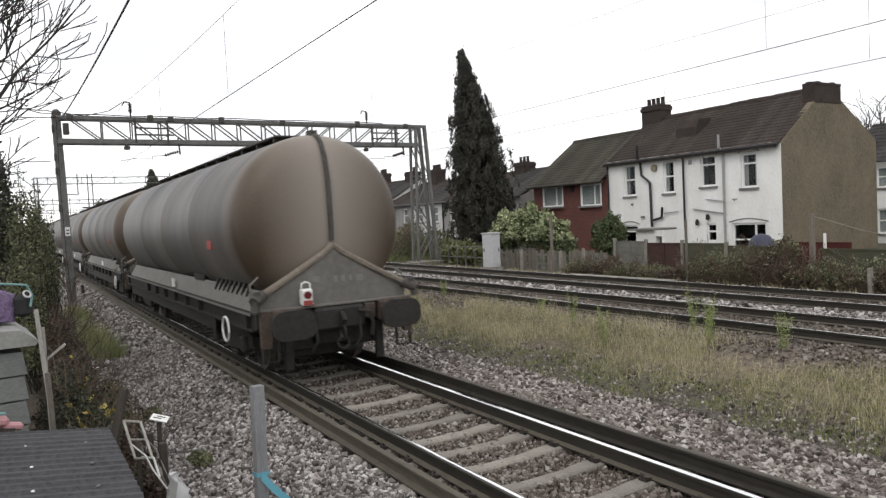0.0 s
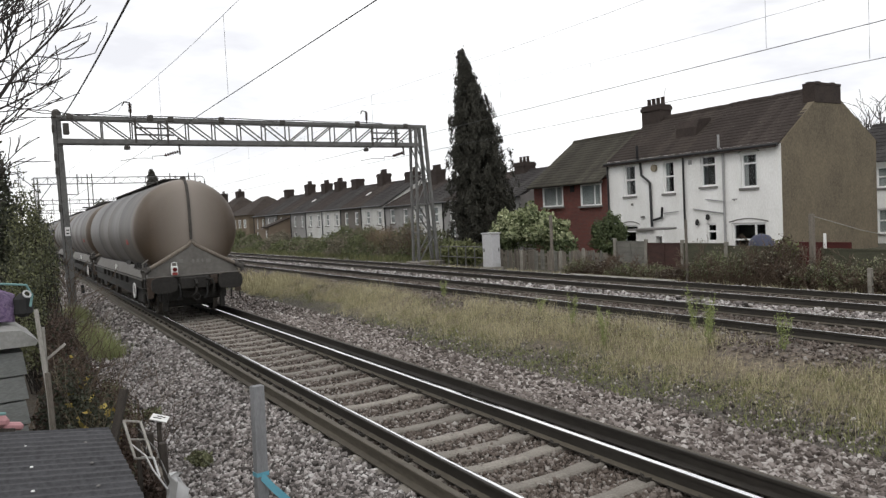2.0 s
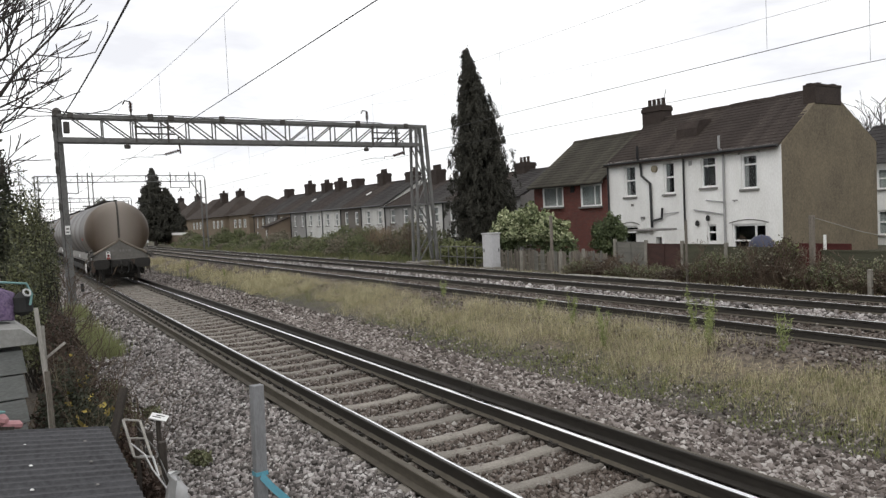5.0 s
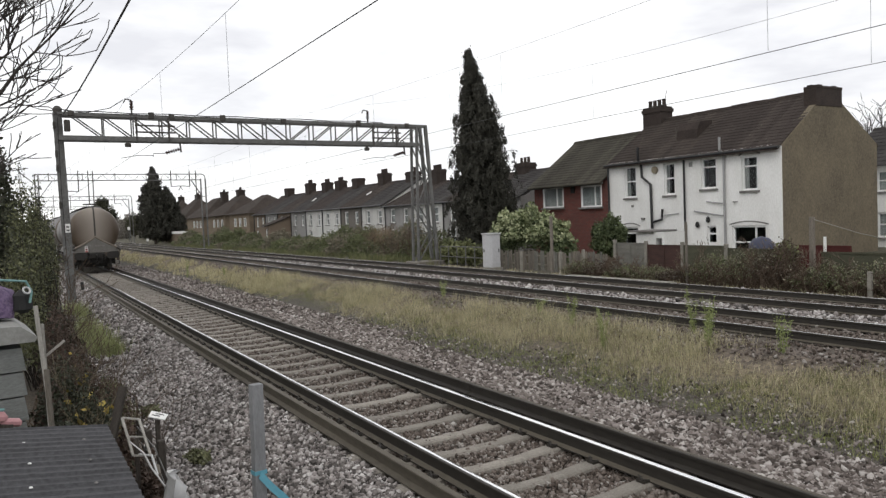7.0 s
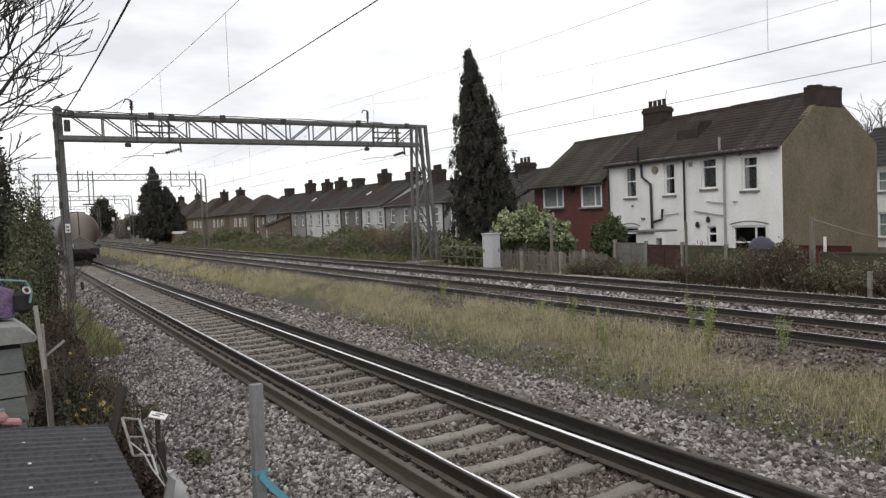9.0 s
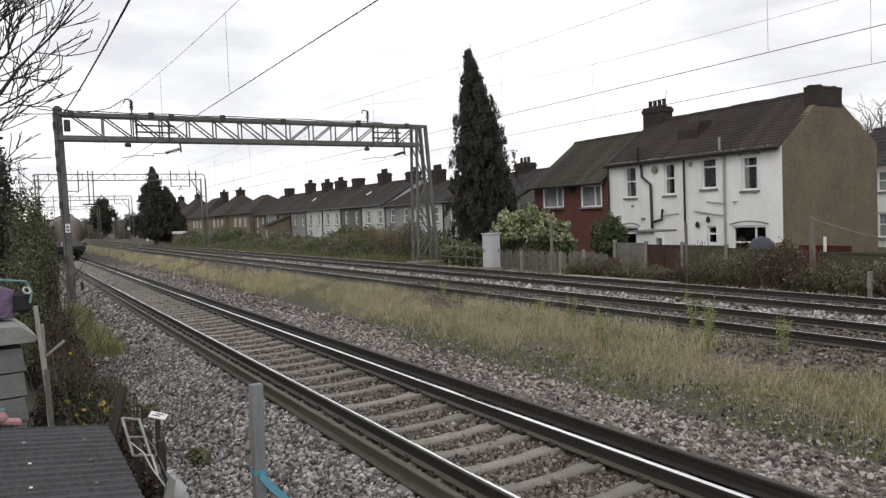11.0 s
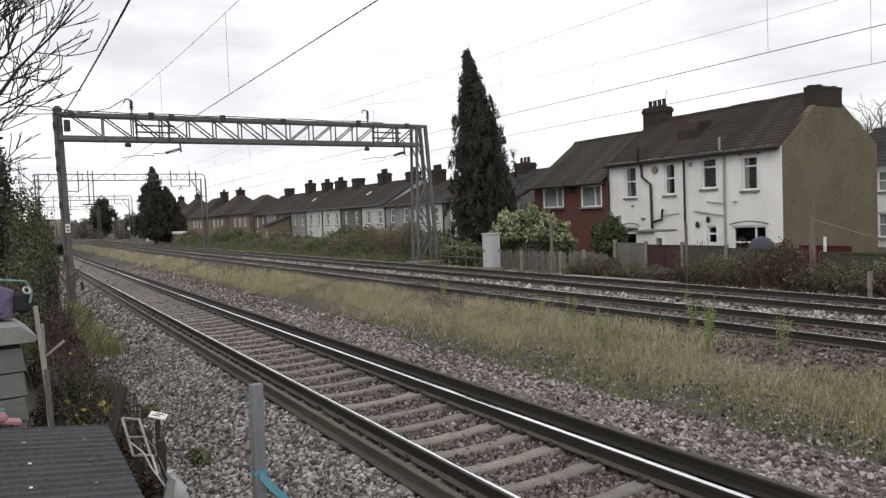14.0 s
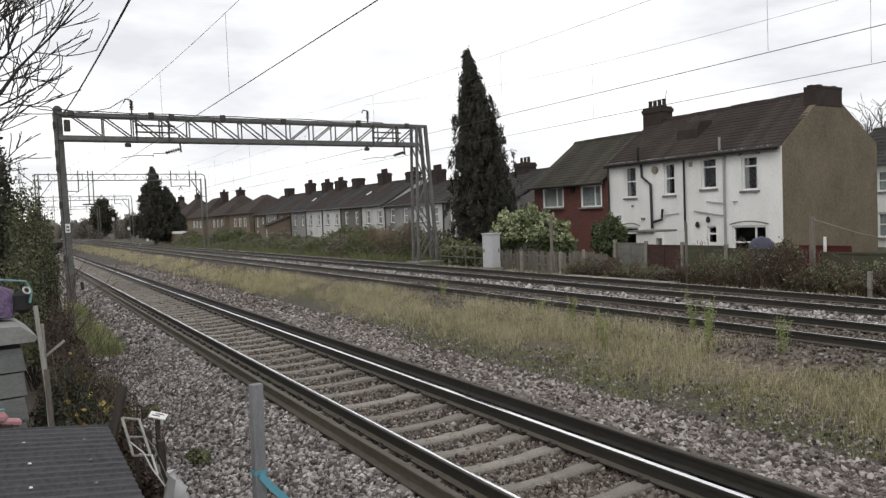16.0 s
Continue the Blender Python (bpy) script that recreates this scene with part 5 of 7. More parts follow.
def white_house_mid():
    h = thing("terraced_house", "white rendered mid-terrace house with brown tiled roof", "house")
    x, ya, yb = 24.0, 23.424, 28.55
    wins = [(24.05, 24.72, 3.02, 4.58), (26.55, 27.35, 3.0, 4.6), (26.5, 27.55, 0.4, 1.5)]
    part("wall", wall_x(x, x + 0.3, ya, yb, -0.1, 4.86, wins), RENDER_WHITE, h)
    part("back_wall", Shape().box(30.6, 30.9, ya, yb, -0.1, 5.1), RENDER_WHITE, h)
    part("party_wall", Shape().prism([(24.3, -0.1), (30.6, -0.1), (30.6, 5.0), (27.45, 7.1), (24.3, 4.9)], "y", yb - 0.2, yb), GREY_WALL, h)
    part("floor_slab", Shape().box(x + 0.3, 30.6, ya, yb - 0.2, 2.4, 2.6), GREY_WALL, h)
    add_roof(h, 23.72, 4.66, 27.45, 7.25, ya, yb + 0.1, ROOF, 17, (31.4, 4.95))
    add_window(h, x, *wins[0], "sash", "drapes", True)
    add_window(h, x, *wins[1], "sash", "drapes", True)
    add_window(h, x, *wins[2], "top", None, True)
    part("fascia", Shape().box(x - 0.2, x - 0.16, ya, yb, 4.66, 4.8), DARK_STEEL, h)
    part("gutter", Shape().path([(x - 0.25, ya, 4.74), (x - 0.25, yb, 4.74)], 0.06, 8), PIPE_BLACK, h)
    small_wall_fitting(h, [(x - 0.09, 23.42, -0.1), (x - 0.09, 23.42, 4.72)], 0.05, PIPE_BLACK, "downpipe")
    small_wall_fitting(h, [(x - 0.09, 28.45, -0.1), (x - 0.09, 28.45, 4.72)], 0.05, PIPE_BLACK, "downpipe")
    small_wall_fitting(h, [(x - 0.3, 26.1, 5.5), (x - 0.3, 26.1, 4.9), (x - 0.1, 26.1, 4.6), (x - 0.1, 26.05, 4.0), (x - 0.1, 25.5, 3.6), (x - 0.1, 25.46, 1.4)], 0.065, PIPE_BLACK, "soil_pipe")
    small_wall_fitting(h, [(x - 0.1, 25.4, 1.72), (x - 0.12, 24.8, 1.85), (x - 0.12, 24.75, 2.35)], 0.06, PIPE_BLACK, "soil_pipe")
    small_wall_fitting(h, [(x - 0.07, 24.7, 2.05), (x - 0.07, 23.8, 2.12)], 0.025, PIPE_GREY)
    part("boiler_vent", Shape().tube((x - 0.1, 25.25, 4.3), (x, 25.25, 4.3), 0.18, k=14), worn("stained_vent", (0.3, 0.26, 0.18), (0.15, 0.13, 0.1)), h)
    part("vent", Shape().box(x - 0.03, x, 26.75, 26.9, 2.5, 2.62), SILL, h)
    part("vent", Shape().box(x - 0.1, x, 26.0, 26.2, 1.85, 1.95), SILL, h)
    add_chimney(h, 27.5, 28.2, 0.9, 1.3, 6.2, 7.95, 4)
    part("aerial", Shape().path([(27.5, 27.8, 7.9), (27.5, 27.5, 8.8)], 0.02, 5), PIPE_GREY, h)


def lean_to():
    h = thing("lean_to", "low white lean-to with a flat grey roof", "outbuilding")
    part("wall", wall_x(22.4, 22.6, 23.4, 25.1, -0.1, 1.28, [(23.5, 23.85, -0.1, 1.0)]), RENDER_WHITE, h)
    part("side_wall", Shape().box(22.6, 23.9, 24.9, 25.1, -0.1, 1.28), RENDER_WHITE, h)
    part("side_wall", Shape().box(22.6, 23.9, 23.4, 23.5, -0.1, 1.28), RENDER_WHITE, h)
    part("roof", Shape().cbox(22.25, 23.9, 23.9, 25.7, 1.28, 1.36, 0.01), SILL, h)
    # dark panel that stands for the shade inside the opening
    part("doorway_panel", Shape().box(22.75, 22.77, 23.5, 23.9, -0.1, 1.05), ROOM_SHADE, h)


def red_house():
    h = thing("brick_house", "red brick house with low brown tiled roof", "house")
    x, ya, yb = 24.0, 28.56, 34.9
    wins = [(29.05, 30.7, 2.62, 3.82), (32.2, 34.05, 2.68, 3.88)]
    part("wall", wall_x(x, x + 0.3, ya, yb, -0.1, 4.0, wins), RED_BRICK, h)
    part("end_wall", Shape().prism([(24.3, -0.1), (31, -0.1), (31, 4.6), (27.45, 6.6), (24.3, 4.05)], "y", yb - 0.3, yb), RED_BRICK, h)
    add_roof(h, 23.5, 3.90, 27.45, 6.76, ya + 0.1, yb + 0.1, ROOF_MOSS, 18, (31.4, 4.5))
    add_window(h, x - 0.09, *wins[0], "wide", "net", False)
    add_window(h, x - 0.09, *wins[1], "wide", "net", False)
    part("fascia", Shape().box(x - 0.42, x - 0.36, ya, yb + 0.2, 3.80, 3.92), DARK_STEEL, h)
    part("alarm_box", Shape().cbox(x - 0.1, x, 31.2, 31.5, 3.45, 3.8, 0.02), BLACK, h)
    part("floor_slab", Shape().box(x + 0.3, 31, ya, yb - 0.3, 2.3, 2.5), GREY_WALL, h)


def side_house():
    h = thing("neighbour_house", "white rendered house with grey roof beyond the gable", "house")
    wins = [(18.8, 19.95, 2.8, 3.85), (18.8, 19.95, 0.5, 1.75), (14.5, 15.6, 2.8, 3.85)]
    part("wall", wall_x(34.0, 34.3, 10.0, 22.0, -0.1, 4.2, wins), RENDER_WHITE, h)
    add_roof(h, 33.7, 4.12, 38.0, 6.3, 9.8, 22.2, ROOF_SLATE, 10, (42, 4.2))
    for w in wins:
        add_window(h, 34.0, *w, "sash", "net", False)
    part("end_wall", Shape().prism([(34.3, -0.1), (42, -0.1), (42, 4.2), (38, 6.15), (34.3, 4.2)], "y", 21.7, 22.0), RENDER_WHITE, h)


def far_house(ya, yb, mat, x, ez, xr, rz, roof, wins, chim, group, label, outrigger, skylight):
    h = thing("terraced_house", label, "house", group=group)
    part("wall", wall_x(x, x + 0.3, ya, yb - 0.02, -0.1, ez, wins), mat, h)
    part("end_wall", Shape().prism([(x + 0.3, -0.1), (xr * 2 - x, -0.1), (xr * 2 - x, ez), (xr, rz - 0.12), (x + 0.3, ez)], "y", ya, ya + 0.2), mat, h)
    part("end_wall", Shape().prism([(x + 0.3, -0.1), (xr * 2 - x, -0.1), (xr * 2 - x, ez), (xr, rz - 0.12), (x + 0.3, ez)], "y", yb - 0.22, yb - 0.02), mat, h)
    add_roof(h, x - 0.25, ez - 0.08, xr, rz, ya - 0.02, yb, roof, 14, (xr * 2 - x + 0.2, ez - 0.1))
    part("gutter", Shape().path([(x - 0.3, ya, ez - 0.1), (x - 0.3, yb, ez - 0.1)], 0.07, 6), PIPE_BLACK, h)
    small_wall_fitting(h, [(x - 0.08, yb - 0.25, 0), (x - 0.08, yb - 0.25, ez - 0.1)], 0.05, PIPE_BLACK, "downpipe")
    for w in wins:
        add_window(h, x, *w, "sash", "net", False, True)
    for cy, z1, pots in chim:
        add_chimney(h, xr, cy, 1.0, 1.25, rz - 0.6, z1, pots)
    if skylight:
        part("skylight", Shape().prism([(x + 1.8, ez + 1.12), (x + 2.3, ez + 1.41), (x + 2.3, ez + 1.46), (x + 1.8, ez + 1.17)], "y", ya + 2.2, ya + 2.55), WHITE, h, "pale roof window")
    if outrigger:
        # a lower rear wing with its own lean-to roof, built out towards the gardens
        o = part("rear_wing", wall_x(x - 2.6, x - 2.4, ya + 0.3, ya + 2.5, -0.1, 2.2, [(ya + 0.9, ya + 1.7, 0.9, 1.8)]), mat, h)
        part("rear_wing_side", Shape().prism([(x - 2.4, -0.1), (x, -0.1), (x, 3.1), (x - 2.4, 2.2)], "y", ya + 0.3, ya + 0.5), mat, h)
        part("rear_wing_side", Shape().prism([(x - 2.4, -0.1), (x, -0.1), (x, 3.1), (x - 2.4, 2.2)], "y", ya + 2.3, ya + 2.5), mat, h)
        part("rear_wing_roof", Shape().prism([(x - 2.8, 2.12), (x, 3.12), (x, 3.24), (x - 2.8, 2.24)], "y", ya + 0.2, ya + 2.6), roof, h)
        add_window(h, x - 2.6, ya + 0.9, ya + 1.7, 0.9, 1.8, "sash", None, False, True)
    return h


def terrace():
    mats = [GREY_WALL, GREY_WALL, RENDER_OLD, GREY_WALL, RENDER_OLD, DARK_WALL, RENDER_OLD, RENDER_OLD, GREY_WALL, BROWN_WALL, GREY_WALL, BROWN_WALL]
    chim = {0: (42.2, 6.1, 3), 3: (54.8, 6.6, 5), 4: (59.3, 6.75, 2), 5: (65.3, 7.05, 4), 6: (71.7, 6.95, 0), 7: (76.5, 7.0, 5), 8: (80.6, 7.05, 5), 9: (86.2, 7.3, 4), 11: (94.2, 7.1, 0)}
    for i in range(12):
        ya = 37.6 + 5.0 * i
        w = [(ya + 0.6, ya + 1.45, 2.0, 3.25), (ya + 3.0, ya + 3.9, 2.05, 3.3), (ya + 3.1, ya + 4.1, 0.3, 1.5)]
        c = [chim[i]] if i in chim else []
        far_house(ya, ya + 5.0, mats[i], 25.0, 3.6 if i < 4 else 3.75, 29.0, 5.5 if i < 4 else 6.0 + 0.015 * i, (ROOF_SLATE, ROOF, ROOF_SLATE, ROOF_RED)[i % 4], w, c, "distant terraced houses",
                  "distant terraced house with slate roof and white windows", i == 9, i in (5, 8))
    for k, (ya, yb, rz) in enumerate(((100, 110.5, 6.75), (113, 125, 7.3), (128, 141, 7.5), (144, 157, 8.0), (161, 175, 8.3))):
        h = thing("brick_house", "distant tan brick house with a hipped brown roof", "house", group="distant hipped houses")
        x, ez = 25.0, 4.0
        wins = [(ya + 1.5 + 2.6 * j, ya + 3.0 + 2.6 * j, 2.2, 3.4) for j in range(3)]
        part("wall", wall_x(x, x + 0.3, ya, yb, -0.1, ez, wins), TAN_WALL, h)
        part("end_wall", Shape().box(x + 0.3, x + 8, ya, ya + 0.3, -0.1, ez).box(x + 0.3, x + 8, yb - 0.3, yb, -0.1, ez), TAN_WALL, h)
        r = Shape().add([(x - 0.4, ya - 0.4, ez), (x + 8.4, ya - 0.4, ez), (x + 8.4, yb + 0.4, ez), (x - 0.4, yb + 0.4, ez), (x + 4, ya + 3.8, rz), (x + 4, yb - 3.8, rz)],
                        [(0, 1, 4), (1, 2, 5, 4), (2, 3, 5), (3, 0, 4, 5), (3, 2, 1, 0)])
        part("roof", r, ROOF, h)
        for w in wins:
            add_window(h, x, *w, "wide", "net", False, False)
        if k:
            add_chimney(h, x + 4.2, ya + (1.5 if k == 2 else 6.0), 1.1, 1.5, rz - 0.9, rz + 0.9, 2)


white_house_gable()
white_house_mid()
lean_to()
red_house()
side_house()
terrace()


# ======== fences and lineside ========
PANEL_GREY = worn("weathered_fence_panel", (0.17, 0.165, 0.145), (0.09, 0.085, 0.075), (0.24, 0.235, 0.21), 2, 30, 0.95, stretch=(4, 1, 4), vary=0.15)
PANEL_RED = worn("red_brown_fence_panel", (0.07, 0.036, 0.03), (0.035, 0.022, 0.02), (0.10, 0.056, 0.046), 2, 30, 0.95, stretch=(4, 1, 4))
PANEL_GREEN = worn("green_brown_fence_panel", (0.085, 0.085, 0.055), (0.045, 0.045, 0.032), (0.12, 0.12, 0.08), 2, 30, 0.95, stretch=(4, 1, 4))
BRIGHT_RED = worn("red_stained_boards", (0.075, 0.018, 0.016), (0.045, 0.013, 0.012), (0.10, 0.026, 0.023), 2, 30, 0.9, stretch=(4, 1, 4))
POST_CONCRETE = worn("concrete_post", (0.26, 0.245, 0.212), (0.13, 0.122, 0.10), (0.33, 0.315, 0.28), 3, 30, 0.95)


def garden_fence(label, x, panels, slats=7):
    """One fence of slatted panels, each panel a frame of battens that carries its slats."""
    f = thing("garden_fence", label, "fence", pose(x, 0, 0))
    for ya, yb, z1, mat, lab in panels:
        p = part("panel", Shape().box(-0.03, -0.013, ya, yb, z1 - 0.02, z1 + 0.03), mat, f, lab)
        for t in (0.02, 0.5, 0.98):
            y = ya + (yb - ya) * t
            part("batten", Shape().box(-0.036, -0.014, y - 0.025, y + 0.025, -0.1, z1 - 0.02), mat, p)
        h = z1 / slats
        for i in range(slats):
            part("slat", Shape().prism([(-0.012, i * h), (0.012, i * h), (0.004, (i + 1) * h + 0.015), (-0.006, (i + 1) * h + 0.015)], "y", ya, yb), mat, p)
    return f


def fence_post(x, y, z1, mat, label, w=0.055):
    p = tagged(new("fence_post", Shape().cbox(x - w, x + w, y - w, y + w, -0.15, z1, 0.012).mesh("fence_post", mat)), label, "fence post", "fence posts")
    return p


garden_fence("weathered slatted garden fence of grey, red-brown and green panels", 15.5,
             [(17.98, 19.4, 1.17, PANEL_GREY, "weathered grey panel"), (16.4, 17.9, 1.12, PANEL_RED, "dark red-brown panel"), (14.7, 16.3, 1.12, PANEL_GREEN, "mossy green-brown panel"),
              (12.9, 14.6, 1.05, PANEL_GREEN, "mossy green-brown panel"), (8.0, 11.6, 1.0, PANEL_GREEN, "mossy green-brown panel")])
garden_fence("red-stained board fence beside the brown gable", 20.5, [(13.6, 15.6, 0.86, BRIGHT_RED, "red-stained boards")], 5)
for y, z1 in ((19.45, 1.3), (17.94, 1.27), (16.35, 1.25), (14.65, 1.2), (12.85, 1.1)):
    fence_post(15.48, y, z1, POST_CONCRETE, "pale square concrete fence post")
fence_post(20.3, 14.4, 1.2, WHITE, "white painted fence post", 0.04)


def pickets():
    f = thing("picket_fence", "low weathered grey paling fence", "fence")
    rnd = random.Random(4)
    y = 19.7
    while y < 26.5:
        z1 = 0.82 + rnd.uniform(-0.06, 0.06)
        part("paling", Shape().prism([(y, -0.1), (y + 0.1, -0.1), (y + 0.1, z1 - 0.04), (y + 0.05, z1), (y, z1 - 0.04)], "x", 15.3, 15.325), TIMBER if rnd.random() < 0.7 else PANEL_GREY, f)
        y += 0.135 + (0.15 if rnd.random() < 0.1 else 0)
    for z in (0.25, 0.62):
        part("rail", Shape().bar((15.34, 19.6, z), (15.34, 26.5, z), 0.03, 0.07), TIMBER, f)


pickets()
for y, z1 in ((22.0, 2.25), (20.2, 0.98), (21.5, 0.85), (24.0, 0.85)):
    fence_post(14.6, y, z1, POST_CONCRETE if z1 < 1.5 else TIMBER, "tall grey timber post" if z1 > 1.5 else "short concrete fence post", 0.05)
fence_post(14.2, 15.1, 1.95, TIMBER, "tall slim grey timber post", 0.035)
fence_post(14.6, 11.3, 2.0, TIMBER, "tall leaning mossy timber post", 0.06)
fence_post(14.2, 9.6, 0.66, POST_CONCRETE, "short concrete fence post", 0.05)


def cabinet():
    c = thing("equipment_cabinet", "pale grey lineside equipment cabinet with a door", "cabinet", pose(14.15, 25.5, 0.1, 0, 0, 6))
    part("body", Shape().cbox(-0.25, 0.25, -0.3, 0.3, 0.05, 1.45, 0.02), plain("pale_grey_cabinet", (0.55, 0.55, 0.56), 0.6), c)
    part("cap", Shape().cbox(-0.28, 0.28, -0.34, 0.34, 1.45, 1.52, 0.015), plain("pale_grey_cap", (0.46, 0.46, 0.46), 0.6), c)
    d = part("door", Shape().cbox(-0.2, 0.2, -0.32, -0.303, 0.15, 1.38, 0.006), plain("pale_grey_door", (0.5, 0.5, 0.51), 0.6), c)
    part("handle", Shape().box(0.11, 0.15, -0.345, -0.32, 0.7, 0.85), DARK_STEEL, d)
    d2 = part("door", Shape().cbox(-0.268, -0.252, -0.25, 0.25, 0.15, 1.38, 0.006), plain("pale_grey_side", (0.52, 0.52, 0.53), 0.6), c)
    part("handle", Shape().box(-0.29, -0.268, 0.14, 0.18, 0.7, 0.85), DARK_STEEL, d2)
    part("plinth", Shape().cbox(-0.32, 0.32, -0.38, 0.38, -0.15, 0.05, 0.02), POST_CONCRETE, c)


cabinet()


def hoop_rail():
    g = thing("guard_rail", "thin grey tubular guard rail beside the cabinet", "railing")
    for i in range(6):
        y = 26.3 + i * 0.75
        part("post", Shape().tube((14.3, y, -0.1), (14.3, y, 1.0), 0.025), STEEL, g)
    for z in (0.5, 0.98):
        part("rail", Shape().tube((14.3, 26.3, z), (14.3, 30.05, z), 0.02), STEEL, g)


hoop_rail()
for i in range(5):
    y = 15.0 + i * 0.95
    tagged(new("trough_lid", Shape().cbox(13.25, 13.65, y, y + 0.92, 0.06, 0.15, 0.012).mesh("trough_lid", POST_CONCRETE)), "pale concrete cable trough lid beside the track", "cable trough", "cable trough lids")
clothes_line = thing("clothes_line", "slack pale line tied to a leaning post", "line")
part("cord", Shape().path([(14.6, 11.3, 1.95), (14.9, 10.2, 1.55), (15.2, 9.2, 1.28), (15.5, 8.0, 1.1)], 0.012, 5), POST_CONCRETE, clothes_line)
tagged(new("marker_post", Shape().cbox(-0.97, -0.85, 35.95, 36.07, -0.6, 0.12, 0.015).mesh("marker_post", BLACK)), "short dark marker post beside the rail", "marker post")


def tarp():
    s = Shape()
    s.lathe([(0.55, -0.05), (0.52, 0.5), (0.46, 0.95), (0.30, 1.15), (0.05, 1.22)], pose(20.0, 16.6, 0) @ Matrix.Diagonal((0.8, 0.95, 1.0, 1)), 16)
    s.v = [(a + 0.05 * noise.noise(Vector((a * 3, b * 3, c * 3))), b + 0.06 * noise.noise(Vector((b * 4, a * 3, c * 2))), c) for a, b, c in s.v]
    tagged(new("covered_barbecue", s.mesh("covered_barbecue", plain("navy_tarpaulin", (0.035, 0.04, 0.075), 0.5), True)), "garden item under a creased navy tarpaulin", "barbecue")


tarp()


# ======== plants ========
BARK = worn("bark", (0.085, 0.07, 0.058), (0.035, 0.03, 0.026), (0.13, 0.11, 0.095), 4, 30, 0.95, stretch=(3, 3, 0.6))
TWIG = worn("grey_twigs", (0.06, 0.052, 0.047), (0.03, 0.026, 0.023), None, 4, 30, 0.95)
TWIG_BROWN = worn("brown_bramble_stems", (0.12, 0.085, 0.06), (0.05, 0.036, 0.028), (0.18, 0.14, 0.10), 4, 30, 0.95)
LEAF_BRAMBLE = leafy("bramble_leaf", (0.075, 0.078, 0.047), (0.20, 0.205, 0.11), (0.24, 0.185, 0.125))
LEAF_HEDGE = leafy("hedge_leaf", (0.06, 0.066, 0.036), (0.185, 0.19, 0.095), (0.29, 0.28, 0.10))
LEAF_REDBROWN = leafy("red_brown_leaf", (0.034, 0.023, 0.018), (0.105, 0.072, 0.056), (0.12, 0.11, 0.06))
LEAF_IVY = leafy("ivy_leaf", (0.03, 0.034, 0.024), (0.085, 0.09, 0.058))
LEAF_OLIVE = leafy("olive_shrub_leaf", (0.075, 0.082, 0.042), (0.21, 0.22, 0.10), (0.28, 0.27, 0.11))
LEAF_PALE = leafy("variegated_leaf", (0.17, 0.205, 0.095), (0.54, 0.56, 0.36), (0.68, 0.67, 0.50))
LEAF_GREEN = leafy("laurel_leaf", (0.048, 0.064, 0.033), (0.145, 0.175, 0.08))
LEAF_YELLOW = leafy("yellow_leaf", (0.30, 0.22, 0.05), (0.52, 0.42, 0.12))
BOARD_WEED = worn("bleached_weed_stems", (0.22, 0.19, 0.13), (0.11, 0.09, 0.06), None, 4, 30, 0.95)
WEED_GREEN = leafy("feathery_weed", (0.14, 0.17, 0.06), (0.30, 0.34, 0.14))
LEAF_BANK = leafy("bank_leaf", (0.065, 0.078, 0.04), (0.20, 0.215, 0.105), (0.27, 0.26, 0.14))
LEAF_BANK_BROWN = leafy("bank_brown_leaf", (0.11, 0.10, 0.075), (0.25, 0.225, 0.165), (0.18, 0.195, 0.10))
LEAF_FAR_BROWN = leafy("far_brown_leaf", (0.10, 0.09, 0.078), (0.21, 0.19, 0.165))
REED = leafy("dead_reed", (0.14, 0.105, 0.07), (0.33, 0.26, 0.18))
GRASS_BANK = leafy("bank_grass", (0.09, 0.10, 0.045), (0.25, 0.255, 0.125))
TWIG_FAR = worn("far_grey_twigs", (0.13, 0.115, 0.105), (0.075, 0.066, 0.06), None, 1, 10, 0.95)
LEAF_FAR = leafy("far_foliage", (0.035, 0.035, 0.024), (0.085, 0.085, 0.05))


def leaf_mesh(name, pts, size, material, rng, droop=0.0, longness=1.6, outward=None):
    """Small folded leaves at the points."""
    n = len(pts)
    a = rng.normal(size=(n, 3))
    if outward is not None:
        a = a * 0.55 + outward
    a[:, 2] -= droop
    a /= np.linalg.norm(a, axis=1)[:, None] + 1e-9
    b = np.cross(a, rng.normal(size=(n, 3)))
    b /= np.linalg.norm(b, axis=1)[:, None] + 1e-9
    c = np.cross(a, b)
    s = (size * (0.55 + 0.9 * rng.random(n)))[:, None]
    L, W = a * s * longness / 2, b * s / 2
    v = np.stack([pts - L, pts + W + c * s * 0.12, pts + L, pts - W + c * s * 0.12], 1)
    f = np.array([(0, 1, 2), (0, 2, 3)])[None] + (np.arange(n) * 4)[:, None, None]
    return from_arrays(name, v.reshape(-1, 3), f.reshape(-1, 3), material)


def blob_points(rng, count, blobs, shell=0.55):
    """Points inside uneven ellipsoids, denser to the outside."""
    w = np.array([b[3] * b[4] * b[5] for b in blobs]) ** 0.75
    i = rng.choice(len(blobs), count, p=w / w.sum())
    B = np.array(blobs)[i]
    d = rng.normal(size=(count, 3))
    d /= np.linalg.norm(d, axis=1)[:, None]
    lump = np.array([0.8 + 0.45 * noise.noise(Vector(q) * 2.3 + Vector((k % 7, 0, 0))) for q, k in zip(d, i)])
    r = (shell + (1 - shell) * rng.random(count)) * lump
    return B[:, :3] + d * B[:, 3:6] * r[:, None], d


